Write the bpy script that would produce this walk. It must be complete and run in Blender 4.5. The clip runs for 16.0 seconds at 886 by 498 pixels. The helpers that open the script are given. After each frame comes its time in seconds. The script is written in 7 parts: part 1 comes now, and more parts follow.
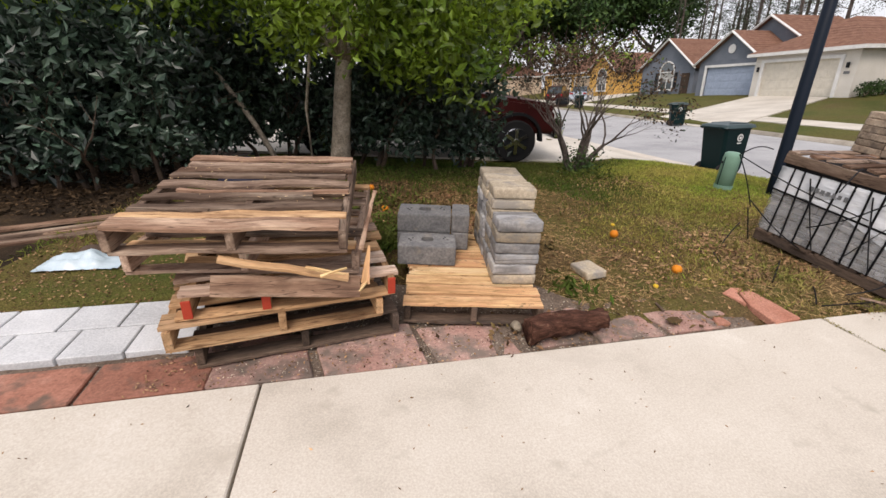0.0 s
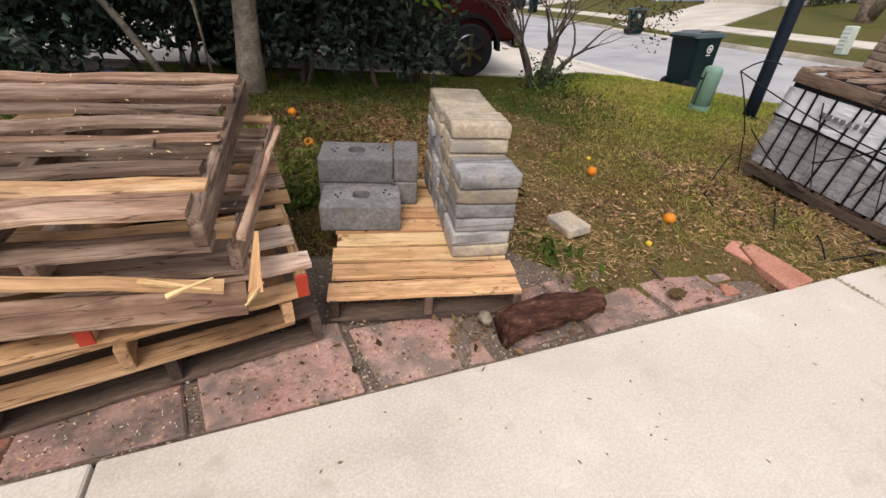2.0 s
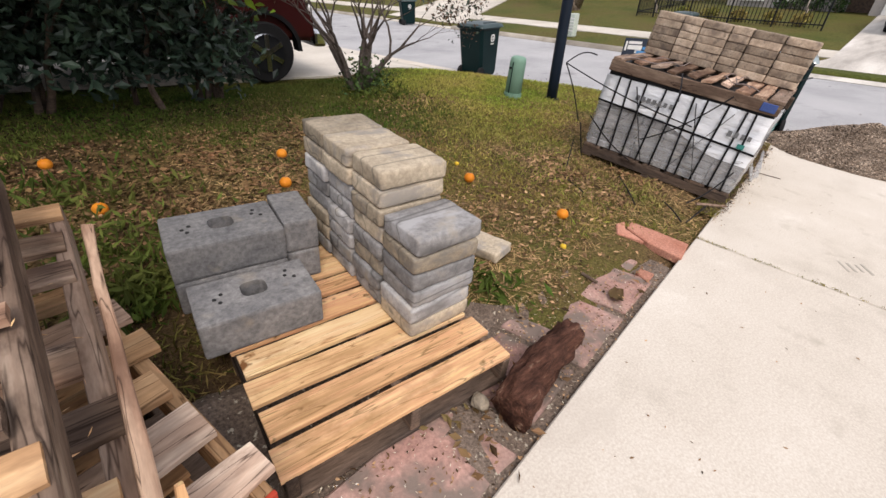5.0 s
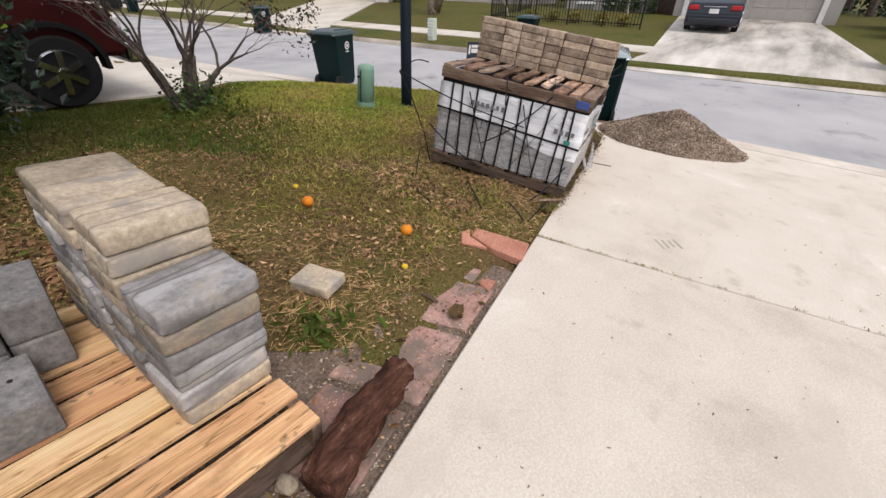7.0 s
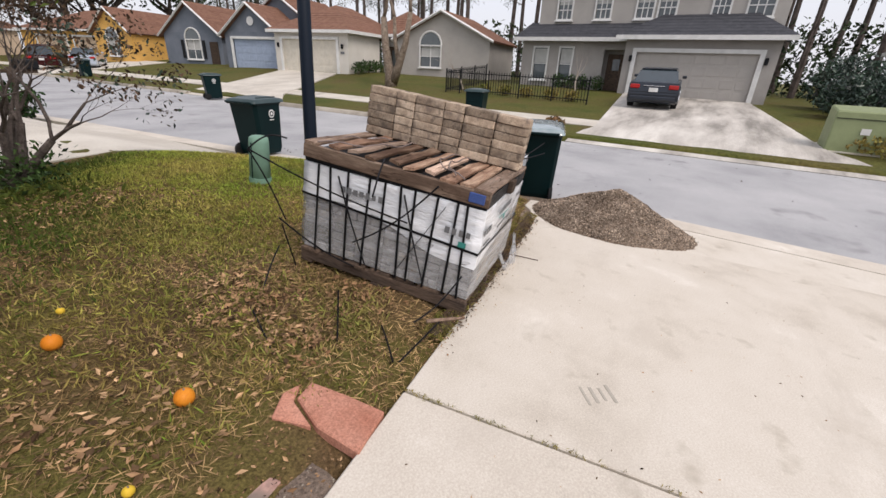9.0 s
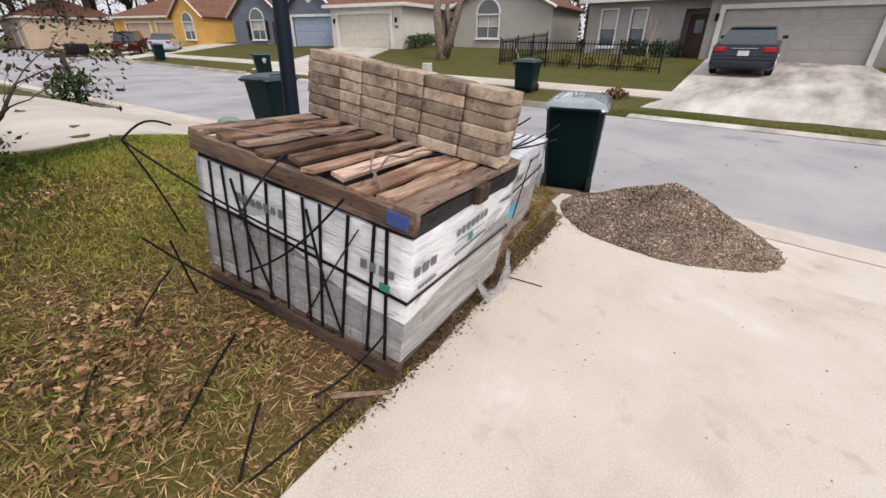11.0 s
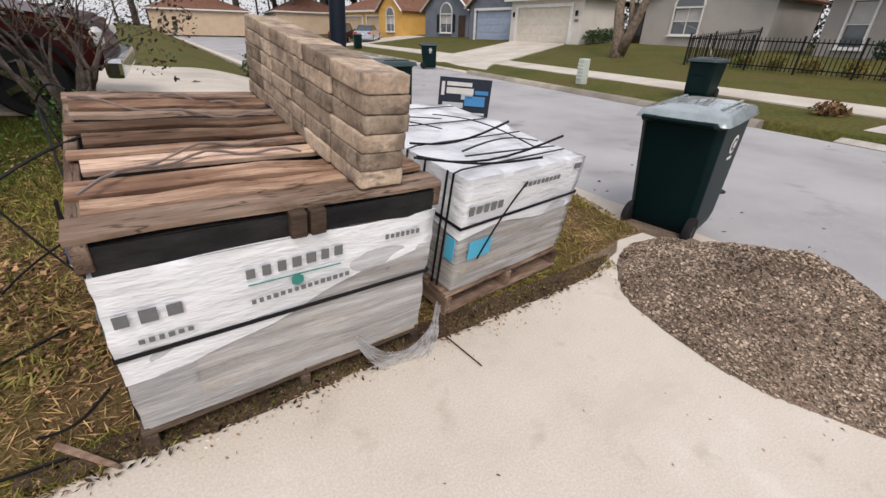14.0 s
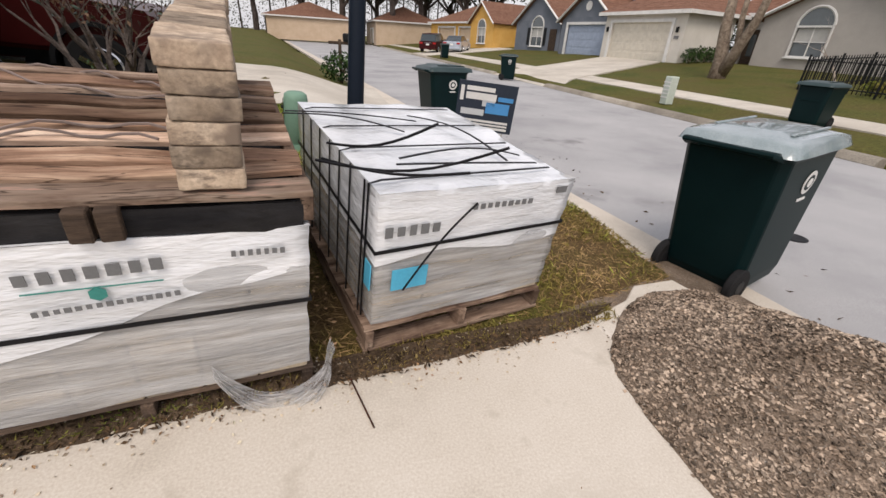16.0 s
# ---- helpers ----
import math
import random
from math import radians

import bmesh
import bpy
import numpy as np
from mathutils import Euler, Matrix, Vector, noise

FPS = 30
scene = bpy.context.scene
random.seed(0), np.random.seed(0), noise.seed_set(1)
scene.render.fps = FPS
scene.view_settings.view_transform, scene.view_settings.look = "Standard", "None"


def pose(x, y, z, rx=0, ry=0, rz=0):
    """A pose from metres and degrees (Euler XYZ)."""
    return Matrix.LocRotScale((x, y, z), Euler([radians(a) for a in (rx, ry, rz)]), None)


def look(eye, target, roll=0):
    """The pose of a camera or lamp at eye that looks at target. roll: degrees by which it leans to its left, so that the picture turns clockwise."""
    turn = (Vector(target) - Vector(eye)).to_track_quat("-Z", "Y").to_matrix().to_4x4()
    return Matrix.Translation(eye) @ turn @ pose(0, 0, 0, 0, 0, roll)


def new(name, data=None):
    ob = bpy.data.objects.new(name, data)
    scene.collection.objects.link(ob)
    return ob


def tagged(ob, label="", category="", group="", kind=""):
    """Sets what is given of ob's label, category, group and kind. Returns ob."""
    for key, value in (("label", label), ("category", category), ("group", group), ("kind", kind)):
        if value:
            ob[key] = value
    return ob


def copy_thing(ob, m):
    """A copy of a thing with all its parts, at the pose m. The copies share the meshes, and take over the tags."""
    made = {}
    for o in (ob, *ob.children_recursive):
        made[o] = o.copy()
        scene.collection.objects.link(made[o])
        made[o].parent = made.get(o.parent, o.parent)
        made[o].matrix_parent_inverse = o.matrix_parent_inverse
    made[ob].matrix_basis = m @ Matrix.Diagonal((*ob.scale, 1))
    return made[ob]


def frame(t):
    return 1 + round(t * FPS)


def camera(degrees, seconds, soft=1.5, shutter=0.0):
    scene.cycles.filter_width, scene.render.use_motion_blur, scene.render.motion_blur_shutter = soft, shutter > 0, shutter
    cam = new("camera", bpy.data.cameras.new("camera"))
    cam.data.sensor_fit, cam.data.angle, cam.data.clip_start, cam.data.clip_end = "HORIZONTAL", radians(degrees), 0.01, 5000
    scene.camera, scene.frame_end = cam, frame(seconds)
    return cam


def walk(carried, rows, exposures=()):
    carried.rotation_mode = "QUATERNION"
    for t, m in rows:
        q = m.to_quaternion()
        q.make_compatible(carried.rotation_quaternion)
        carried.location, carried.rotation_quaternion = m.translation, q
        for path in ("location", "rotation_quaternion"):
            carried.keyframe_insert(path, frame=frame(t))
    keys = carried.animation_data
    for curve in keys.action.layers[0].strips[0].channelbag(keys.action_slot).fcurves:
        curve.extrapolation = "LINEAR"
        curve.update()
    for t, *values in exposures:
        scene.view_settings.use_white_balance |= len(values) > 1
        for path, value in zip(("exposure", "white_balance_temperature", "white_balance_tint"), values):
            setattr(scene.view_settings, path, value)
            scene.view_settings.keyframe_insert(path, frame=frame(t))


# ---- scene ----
cam = camera(93.9, 16.0)
PATH = [
    (0, (0.439, -0.019, 1.459), (0.584, 1.808, 0.659), 2.8),
    (0.5, (0.491, 0.079, 1.425), (0.775, 1.833, 0.508), 3.9),
    (1, (0.595, 0.282, 1.39), (0.827, 1.964, 0.334), 3.9),
    (1.5, (0.601, 0.503, 1.332), (0.856, 2.125, 0.19), 5.3),
    (2, (0.549, 0.781, 1.337), (0.923, 2.392, 0.212), 5.1),
    (2.5, (0.5, 1.036, 1.293), (0.91, 2.61, 0.128), 4.4),
    (3, (0.466, 1.252, 1.264), (0.949, 2.719, -0.007), 5.8),
    (3.2, (0.456, 1.297, 1.241), (0.989, 2.697, -0.084), 6.9),
    (5.3, (0.264, 1.497, 1.32), (1.442, 2.718, 0.262), 6.3),
    (5.5, (0.273, 1.49, 1.323), (1.477, 2.685, 0.262), 6.5),
    (6, (0.309, 1.484, 1.312), (1.571, 2.606, 0.239), 6.3),
    (6.5, (0.449, 1.447, 1.324), (1.779, 2.491, 0.256), 5.5),
    (7, (0.707, 1.372, 1.359), (2.15, 2.305, 0.336), 6.1),
    (7.5, (0.936, 1.36, 1.361), (2.515, 2.15, 0.421), 6.8),
    (8, (1.253, 1.42, 1.368), (2.912, 2.149, 0.522), 7.5),
    (8.5, (1.609, 1.387, 1.377), (3.266, 2.214, 0.623), 8.1),
    (9, (1.941, 1.389, 1.377), (3.555, 2.3, 0.624), 7.2),
    (9.2, (2.077, 1.414, 1.384), (3.694, 2.332, 0.647), 7.2),
    (11.3, (3.235, 1.394, 1.343), (4.533, 2.591, 0.403), 4.2),
    (11.5, (3.361, 1.359, 1.343), (4.549, 2.653, 0.387), 4.2),
    (12, (3.662, 1.323, 1.354), (4.715, 2.734, 0.404), 6.6),
    (12.5, (3.895, 1.401, 1.341), (4.89, 2.889, 0.45), 6.3),
    (13, (4.084, 1.468, 1.36), (4.995, 3.037, 0.518), 4.5),
    (13.5, (4.203, 1.395, 1.356), (5.009, 2.998, 0.472), 4.2),
    (14, (4.428, 1.217, 1.334), (5.284, 2.751, 0.378), 6.5),
    (14.5, (4.627, 1.163, 1.3), (5.613, 2.613, 0.339), 7.3),
    (15, (4.841, 1.242, 1.31), (5.835, 2.718, 0.397), 8.9),
    (15.5, (4.947, 1.3, 1.285), (5.688, 2.896, 0.335), 7.0),
    (16, (5.149, 1.343, 1.288), (5.697, 3.015, 0.337), 8.2),
]
NEAR = Vector((-0.06, 0.05, 1)).rotation_difference(Vector((0, 0, 1))).to_matrix().to_4x4()  # the driveway slopes to the street
walk(cam, [(t, NEAR @ look(eye, target, roll)) for t, eye, target, roll in PATH], exposures=[(0.0, 0.26, 6750, 15), (1.5, 0.24, 6750, 15), (2.5, 0.34, 6650, 15), (3.0, 0.41, 6600, 15), (5.5, 0.31, 6650, 15), (7.0, 0.20, 6600, 15), (9.0, 0.14, 6580, 15), (12.0, 0.14, 6650, 15), (14.2, 0.02, 6680, 15), (16.0, 0.05, 6850, 15)])

# ---- sky and light: bright overcast ----
world = bpy.data.worlds.new("sky")
scene.world = world
world.use_nodes = True
wn = world.node_tree
sky = wn.nodes.new("ShaderNodeTexSky")
sky.sky_type, sky.sun_disc = "NISHITA", False
SUN_EL, SUN_AZ = 52.0, 200.0
sky.sun_elevation, sky.sun_rotation = radians(SUN_EL), radians(SUN_AZ)
sky.air_density, sky.dust_density, sky.ozone_density = 1.0, 4.0, 1.0
pale = wn.nodes.new("ShaderNodeMixRGB")  # cloud cover: the sky is washed to a near-white
pale.inputs[0].default_value, pale.inputs[2].default_value = 0.72, (6.6, 6.8, 7.2, 1)
wn.links.new(sky.outputs[0], pale.inputs[1])
back = wn.nodes["Background"]
wn.links.new(pale.outputs[0], back.inputs[0])
back.inputs[1].default_value = 0.138
sun = new("sun", bpy.data.lights.new("sun", "SUN"))
sun.data.energy, sun.data.angle, sun.data.color = 1.65, radians(25), (1.0, 0.95, 0.88)
sun.rotation_euler = Euler((radians(90 - SUN_EL), 0, radians(180 - SUN_AZ)))


# ---- materials ----
def ramp(nt, fac, stops):
    n = nt.nodes.new("ShaderNodeValToRGB")
    n.color_ramp.elements[0].position, n.color_ramp.elements[0].color = stops[0][0], (*stops[0][1], 1)
    n.color_ramp.elements[1].position, n.color_ramp.elements[1].color = stops[-1][0], (*stops[-1][1], 1)
    for p, c in stops[1:-1]:
        n.color_ramp.elements.new(p).color = (*c, 1)
    nt.links.new(fac, n.inputs[0])
    return n.outputs[0]


def mix(nt, mode, fac, a, b):
    n = nt.nodes.new("ShaderNodeMixRGB")
    n.blend_type = mode
    for k, v in ((0, fac), (1, a), (2, b)):
        if isinstance(v, (int, float)):
            n.inputs[k].default_value = v
        elif isinstance(v, tuple):
            n.inputs[k].default_value = (*v, 1)
        else:
            nt.links.new(v, n.inputs[k])
    return n.outputs[0]


def noisy(nt, vec, scale, detail=4, rough=0.6):
    n = nt.nodes.new("ShaderNodeTexNoise")
    n.inputs["Scale"].default_value, n.inputs["Detail"].default_value, n.inputs["Roughness"].default_value = scale, detail, rough
    nt.links.new(vec, n.inputs["Vector"])
    return n.outputs["Fac"]


def stuff_mat(name, stops, big=1.5, fine=60, rough=0.85, bump=0.3, dist=0.004, grain=0.35, stretch=None, spots=None,
              vary=0.0, island=0.0, metal=0.0, coat=0.0, through_light=0.0, cracks=None, wear=None, spec=None):
    """A surface: large stains along a colour ramp, fine grain, relief, and a shade of its own for each piece."""
    m = bpy.data.materials.new(name)
    m.use_nodes = True
    nt = m.node_tree
    bsdf = nt.nodes["Principled BSDF"]
    tc = nt.nodes.new("ShaderNodeTexCoord")
    info = nt.nodes.new("ShaderNodeObjectInfo")
    off = nt.nodes.new("ShaderNodeVectorMath")
    off.operation = "MULTIPLY_ADD"
    off.inputs[1].default_value = (1, 1, 1)
    push = nt.nodes.new("ShaderNodeMath")
    push.operation, push.inputs[1].default_value = "MULTIPLY", 37.0
    nt.links.new(info.outputs["Random"], push.inputs[0])
    nt.links.new(tc.outputs["Object"], off.inputs[0])
    nt.links.new(push.outputs[0], off.inputs[2])
    vec = off.outputs[0]
    svec = vec
    if stretch:
        mp = nt.nodes.new("ShaderNodeMapping")
        mp.inputs["Scale"].default_value = stretch
        nt.links.new(vec, mp.inputs["Vector"])
        svec = mp.outputs[0]
    col = ramp(nt, noisy(nt, svec, big, 5), stops)
    fn = noisy(nt, svec, fine, 3, 0.7)
    col = mix(nt, "OVERLAY", grain, col, ramp(nt, fn, [(0.3, (0.12,) * 3), (0.7, (0.88,) * 3)]))
    if spots:
        sc, lo, hi, c = spots
        f = ramp(nt, noisy(nt, vec, sc, 3), [(lo, (0, 0, 0)), (hi, (1, 1, 1))])
        col = mix(nt, "MIX", f, col, c)
    if wear:  # broad weathered patches, longer along the grain
        sc, lo, hi, c = wear
        mp = nt.nodes.new("ShaderNodeMapping")
        mp.inputs["Scale"].default_value = (0.45, 1.0, 1.0)
        nt.links.new(vec, mp.inputs["Vector"])
        col = mix(nt, "MIX", ramp(nt, noisy(nt, mp.outputs[0], sc, 6, 0.7), [(lo, (0, 0, 0)), (hi, (0.85,) * 3)]), col, c)
    if cracks:  # thin dark splits that run along the grain
        mp = nt.nodes.new("ShaderNodeMapping")
        mp.inputs["Scale"].default_value = (0.07, 1.0, 1.0)
        nt.links.new(vec, mp.inputs["Vector"])
        f = ramp(nt, noisy(nt, mp.outputs[0], cracks[0], 2, 0.5), [(0.485, (0, 0, 0)), (0.5, (0.85,) * 3), (0.515, (0, 0, 0))])
        col = mix(nt, "MIX", f, col, cracks[1])
    if vary:
        v = ramp(nt, info.outputs["Random"], [(0.0, (0.5 - vary / 2,) * 3), (1.0, (0.5 + vary / 2,) * 3)])
        col = mix(nt, "OVERLAY", 1.0, col, v)
    if island:
        g = nt.nodes.new("ShaderNodeNewGeometry")
        v = ramp(nt, g.outputs["Random Per Island"], [(0.0, (0.5 - island / 2,) * 3), (1.0, (0.5 + island / 2,) * 3)])
        col = mix(nt, "OVERLAY", 1.0, col, v)
    nt.links.new(col, bsdf.inputs["Base Color"])
    bsdf.inputs["Roughness"].default_value = rough
    bsdf.inputs["Metallic"].default_value = metal
    bsdf.inputs["Specular IOR Level"].default_value = spec if spec is not None else 0.5 if rough < 0.4 else 0.12  # porous surfaces swallow their sheen
    bsdf.inputs["Coat Weight"].default_value = coat
    if through_light:
        tr = nt.nodes.new("ShaderNodeBsdfTranslucent")
        nt.links.new(col, tr.inputs[0])
        ms = nt.nodes.new("ShaderNodeMixShader")
        ms.inputs[0].default_value = through_light
        nt.links.new(bsdf.outputs[0], ms.inputs[1])
        nt.links.new(tr.outputs[0], ms.inputs[2])
        nt.links.new(ms.outputs[0], nt.nodes["Material Output"].inputs[0])
    if bump:
        b = nt.nodes.new("ShaderNodeBump")
        b.inputs["Strength"].default_value, b.inputs["Distance"].default_value = bump, dist
        nt.links.new(fn, b.inputs["Height"])
        nt.links.new(b.outputs[0], bsdf.inputs["Normal"])
    return m


def plain(name, c, rough=0.5, metal=0.0, alpha=1.0, coat=0.0, big=3.0):
    k = 0.82
    return stuff_mat(name, [(0.3, tuple(v * k for v in c)), (0.7, c)], big=big, fine=90, rough=rough, bump=0.08, dist=0.001,
                     grain=0.12, metal=metal, coat=coat)


CONCRETE = stuff_mat("concrete", [(0.25, (0.441, 0.394, 0.331)), (0.45, (0.567, 0.514, 0.441)), (0.6, (0.598, 0.546, 0.473)), (0.75, (0.693, 0.646, 0.572))], big=1.6, fine=110,
                     bump=0.22, dist=0.0015, grain=0.22, spots=(4.5, 0.62, 0.80, (0.42, 0.375, 0.31)), wear=(1.3, 0.56, 0.72, (0.49, 0.44, 0.375)), vary=0.06)
CONCRETE_FAR = stuff_mat("street_concrete", [(0.3, (0.46, 0.42, 0.36)), (0.7, (0.62, 0.58, 0.51))], big=0.7, fine=60, grain=0.2, bump=0.15, wear=(0.9, 0.54, 0.72, (0.36, 0.33, 0.29)))
CONCRETE_STAINED = stuff_mat("tyre_stained_concrete", [(0.34, (0.24, 0.225, 0.20)), (0.48, (0.44, 0.41, 0.37)), (0.66, (0.64, 0.61, 0.555))], big=1.1, fine=60, stretch=(0.22, 1.0, 1.0), grain=0.2, bump=0.15)
ASPHALT = stuff_mat("pale_asphalt", [(0.3, (0.28, 0.28, 0.288)), (0.5, (0.37, 0.37, 0.375)), (0.7, (0.43, 0.427, 0.43))], big=0.5, fine=180, bump=0.3, grain=0.3,
                    spots=(1.1, 0.62, 0.75, (0.235, 0.232, 0.235)))
GROUND = stuff_mat("patchy_lawn", [(0.3, (0.064, 0.039, 0.021)), (0.42, (0.134, 0.088, 0.042)), (0.54, (0.122, 0.102, 0.030)), (0.72, (0.064, 0.090, 0.018))], big=0.8,
                   fine=75, bump=0.9, dist=0.02, grain=0.75, spots=(26.0, 0.60, 0.70, (0.20, 0.125, 0.062)))
FARLAWN = stuff_mat("olive_lawn", [(0.3, (0.102, 0.078, 0.028)), (0.5, (0.094, 0.090, 0.024)), (0.7, (0.061, 0.075, 0.016))], big=0.5, fine=14, bump=0.8, dist=0.03, grain=0.5)
KERB = stuff_mat("weathered_kerb", [(0.3, (0.22, 0.195, 0.16)), (0.7, (0.38, 0.345, 0.29))], big=1.2, fine=40, grain=0.4, bump=0.3, vary=0.3)
GRASS = stuff_mat("grass_blades", [(0.3, (0.311, 0.207, 0.092)), (0.48, (0.259, 0.207, 0.063)), (0.68, (0.138, 0.184, 0.032))], big=0.8, fine=3, grain=0.2, bump=0,
                  island=0.6, rough=0.7, through_light=0.25)
BACKGRASS = stuff_mat("fresh_grass_blades", [(0.3, (0.4986, 0.3834, 0.1332)), (0.48, (0.3879, 0.3834, 0.0837)), (0.68, (0.2331, 0.3438, 0.0504))], big=0.8, fine=3, grain=0.2, bump=0,
                      island=0.55, rough=0.7, through_light=0.35)
# deep green blades, darkened further for the tree shade on the lawn
DEEPSHADEGRASS = stuff_mat("deep_green_shaded_blades", [(0.3, (0.1360, 0.1232, 0.0382)), (0.48, (0.1062, 0.1318, 0.0289)), (0.68, (0.0553, 0.1062, 0.0170))], big=0.8, fine=3, grain=0.2, bump=0,
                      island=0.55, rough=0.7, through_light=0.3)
LITTER = stuff_mat("dry_leaf", [(0.3, (0.144, 0.075, 0.036)), (0.7, (0.398, 0.259, 0.144))], big=2.0, fine=20, grain=0.3, bump=0, island=0.9, rough=0.8)
LEAF = stuff_mat("green_leaf", [(0.35, (0.06, 0.12, 0.013)), (0.65, (0.22, 0.31, 0.03))], big=1.0, fine=9, grain=0.25, bump=0, island=0.7, rough=0.38,
                 through_light=0.45)
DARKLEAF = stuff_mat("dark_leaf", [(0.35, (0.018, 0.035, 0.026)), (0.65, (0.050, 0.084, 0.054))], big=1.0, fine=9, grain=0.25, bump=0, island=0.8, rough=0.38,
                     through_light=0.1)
BROWNLEAF = stuff_mat("withered_leaf", [(0.35, (0.10, 0.075, 0.03)), (0.65, (0.24, 0.13, 0.07))], big=2.0, fine=9, grain=0.25, bump=0, island=0.8, rough=0.6,
                      through_light=0.2)
BARK = stuff_mat("bark", [(0.3, (0.11, 0.08, 0.06)), (0.7, (0.30, 0.245, 0.19))], big=9, fine=40, bump=0.9, dist=0.012, grain=0.6)
RUSSET = stuff_mat("small_russet_leaf", [(0.35, (0.045, 0.034, 0.022)), (0.65, (0.14, 0.085, 0.055))], big=2.0, fine=9, grain=0.25, bump=0, island=0.8, rough=0.6, through_light=0.15)
WOOD_OLD = stuff_mat("weathered_wood", [(0.25, (0.060, 0.040, 0.031)), (0.46, (0.165, 0.112, 0.082)), (0.60, (0.27, 0.195, 0.145)), (0.76, (0.50, 0.40, 0.31))], big=7, fine=34, stretch=(0.28, 1.7, 1.7),
                     bump=0.7, dist=0.004, grain=0.30, vary=0.5, wear=(5.0, 0.52, 0.66, (0.085, 0.052, 0.038)), cracks=(26, (0.03, 0.018, 0.013)))
WOOD_TAN = stuff_mat("sun_bleached_wood", [(0.25, (0.30, 0.165, 0.08)), (0.5, (0.45, 0.275, 0.145)), (0.75, (0.62, 0.435, 0.26))], big=6, fine=34, stretch=(0.28, 1.7, 1.7),
                     bump=0.6, dist=0.003, grain=0.28, vary=0.4, wear=(4.5, 0.52, 0.68, (0.20, 0.11, 0.06)), cracks=(24, (0.10, 0.05, 0.025)))
WOOD_NEW = stuff_mat("fresh_pine", [(0.25, (0.46, 0.265, 0.12)), (0.45, (0.70, 0.475, 0.245)), (0.75, (0.83, 0.65, 0.41))], big=5, fine=26, stretch=(0.18, 2.6, 2.6),
                     bump=0.35, dist=0.002, grain=0.32, vary=0.3, spots=(11, 0.66, 0.74, (0.20, 0.09, 0.035)), wear=(4.5, 0.52, 0.68, (0.42, 0.225, 0.095)), cracks=(30, (0.30, 0.15, 0.06)))
WOOD_BROWN = stuff_mat("damp_brown_wood", [(0.25, (0.085, 0.046, 0.032)), (0.48, (0.24, 0.148, 0.100)), (0.75, (0.49, 0.36, 0.26))], big=7, fine=34, stretch=(0.28, 1.7, 1.7),
                       bump=0.7, dist=0.004, grain=0.30, vary=0.6, wear=(5.0, 0.50, 0.66, (0.12, 0.068, 0.045)), cracks=(26, (0.035, 0.02, 0.014)))
WOOD_PALE = stuff_mat("pinkish_bleached_wood", [(0.25, (0.20, 0.125, 0.09)), (0.5, (0.40, 0.285, 0.215)), (0.75, (0.62, 0.50, 0.40))], big=6, fine=34, stretch=(0.28, 1.7, 1.7),
                      bump=0.7, dist=0.003, grain=0.30, vary=0.5, wear=(4.5, 0.53, 0.66, (0.17, 0.10, 0.07)), cracks=(26, (0.06, 0.035, 0.025)))
WOOD_DARK = stuff_mat("dark_wood", [(0.3, (0.045, 0.035, 0.03)), (0.7, (0.13, 0.09, 0.065))], big=5, fine=50, stretch=(0.3, 2, 2), bump=0.6, grain=0.5, vary=0.4)
REDPAINT = plain("red_paint", (0.42, 0.055, 0.03), 0.6)
BLUEPAINT = plain("blue_paint", (0.06, 0.10, 0.28), 0.6)
PAVER_GREY = stuff_mat("grey_paver", [(0.3, (0.225, 0.22, 0.22)), (0.7, (0.39, 0.38, 0.37))], big=9, fine=55, bump=0.4, dist=0.004, grain=0.30, vary=0.35,
                       spots=(9, 0.55, 0.75, (0.40, 0.36, 0.30)), wear=(6.5, 0.53, 0.64, (0.46, 0.46, 0.465)), cracks=(4.0, (0.13, 0.125, 0.12)))
PAVER_TAN = stuff_mat("tan_paver", [(0.3, (0.30, 0.25, 0.185)), (0.7, (0.47, 0.40, 0.30))], big=9, fine=55, bump=0.4, dist=0.004, grain=0.30, vary=0.35,
                      spots=(8, 0.58, 0.74, (0.25, 0.235, 0.22)), wear=(6.0, 0.54, 0.64, (0.235, 0.215, 0.19)), cracks=(4.5, (0.16, 0.14, 0.11)))
PAVER_BROWN = stuff_mat("stained_tan_brick", [(0.3, (0.26, 0.195, 0.145)), (0.5, (0.38, 0.30, 0.225)), (0.7, (0.47, 0.385, 0.30))], big=9, fine=70, bump=0.5, dist=0.003,
                        grain=0.30, vary=0.35, spots=(8, 0.52, 0.66, (0.185, 0.145, 0.115)), wear=(17, 0.55, 0.66, (0.14, 0.11, 0.088)))
BLOCK = stuff_mat("grey_concrete_block", [(0.3, (0.132, 0.132, 0.136)), (0.7, (0.230, 0.225, 0.221))], big=9, fine=50, bump=0.6, dist=0.005, grain=0.42, vary=0.2,
                  spots=(6, 0.6, 0.8, (0.30, 0.265, 0.215)))
HOLE = plain("shadowed_pit", (0.03, 0.03, 0.03), 0.9)
REDSTONE = stuff_mat("red_stepping_stone", [(0.3, (0.34, 0.19, 0.155)), (0.6, (0.45, 0.29, 0.245)), (0.8, (0.40, 0.31, 0.27))], big=4, fine=60, bump=0.6, dist=0.005, grain=0.35, vary=0.25,
                     spots=(6, 0.44, 0.62, (0.20, 0.155, 0.13)))
DARKRED = stuff_mat("dark_red_stone", [(0.3, (0.20, 0.085, 0.058)), (0.6, (0.30, 0.14, 0.10)), (0.8, (0.36, 0.20, 0.15))], big=4, fine=60, bump=0.6, dist=0.005, grain=0.35, vary=0.25,
                    spots=(6, 0.50, 0.66, (0.13, 0.09, 0.07)))
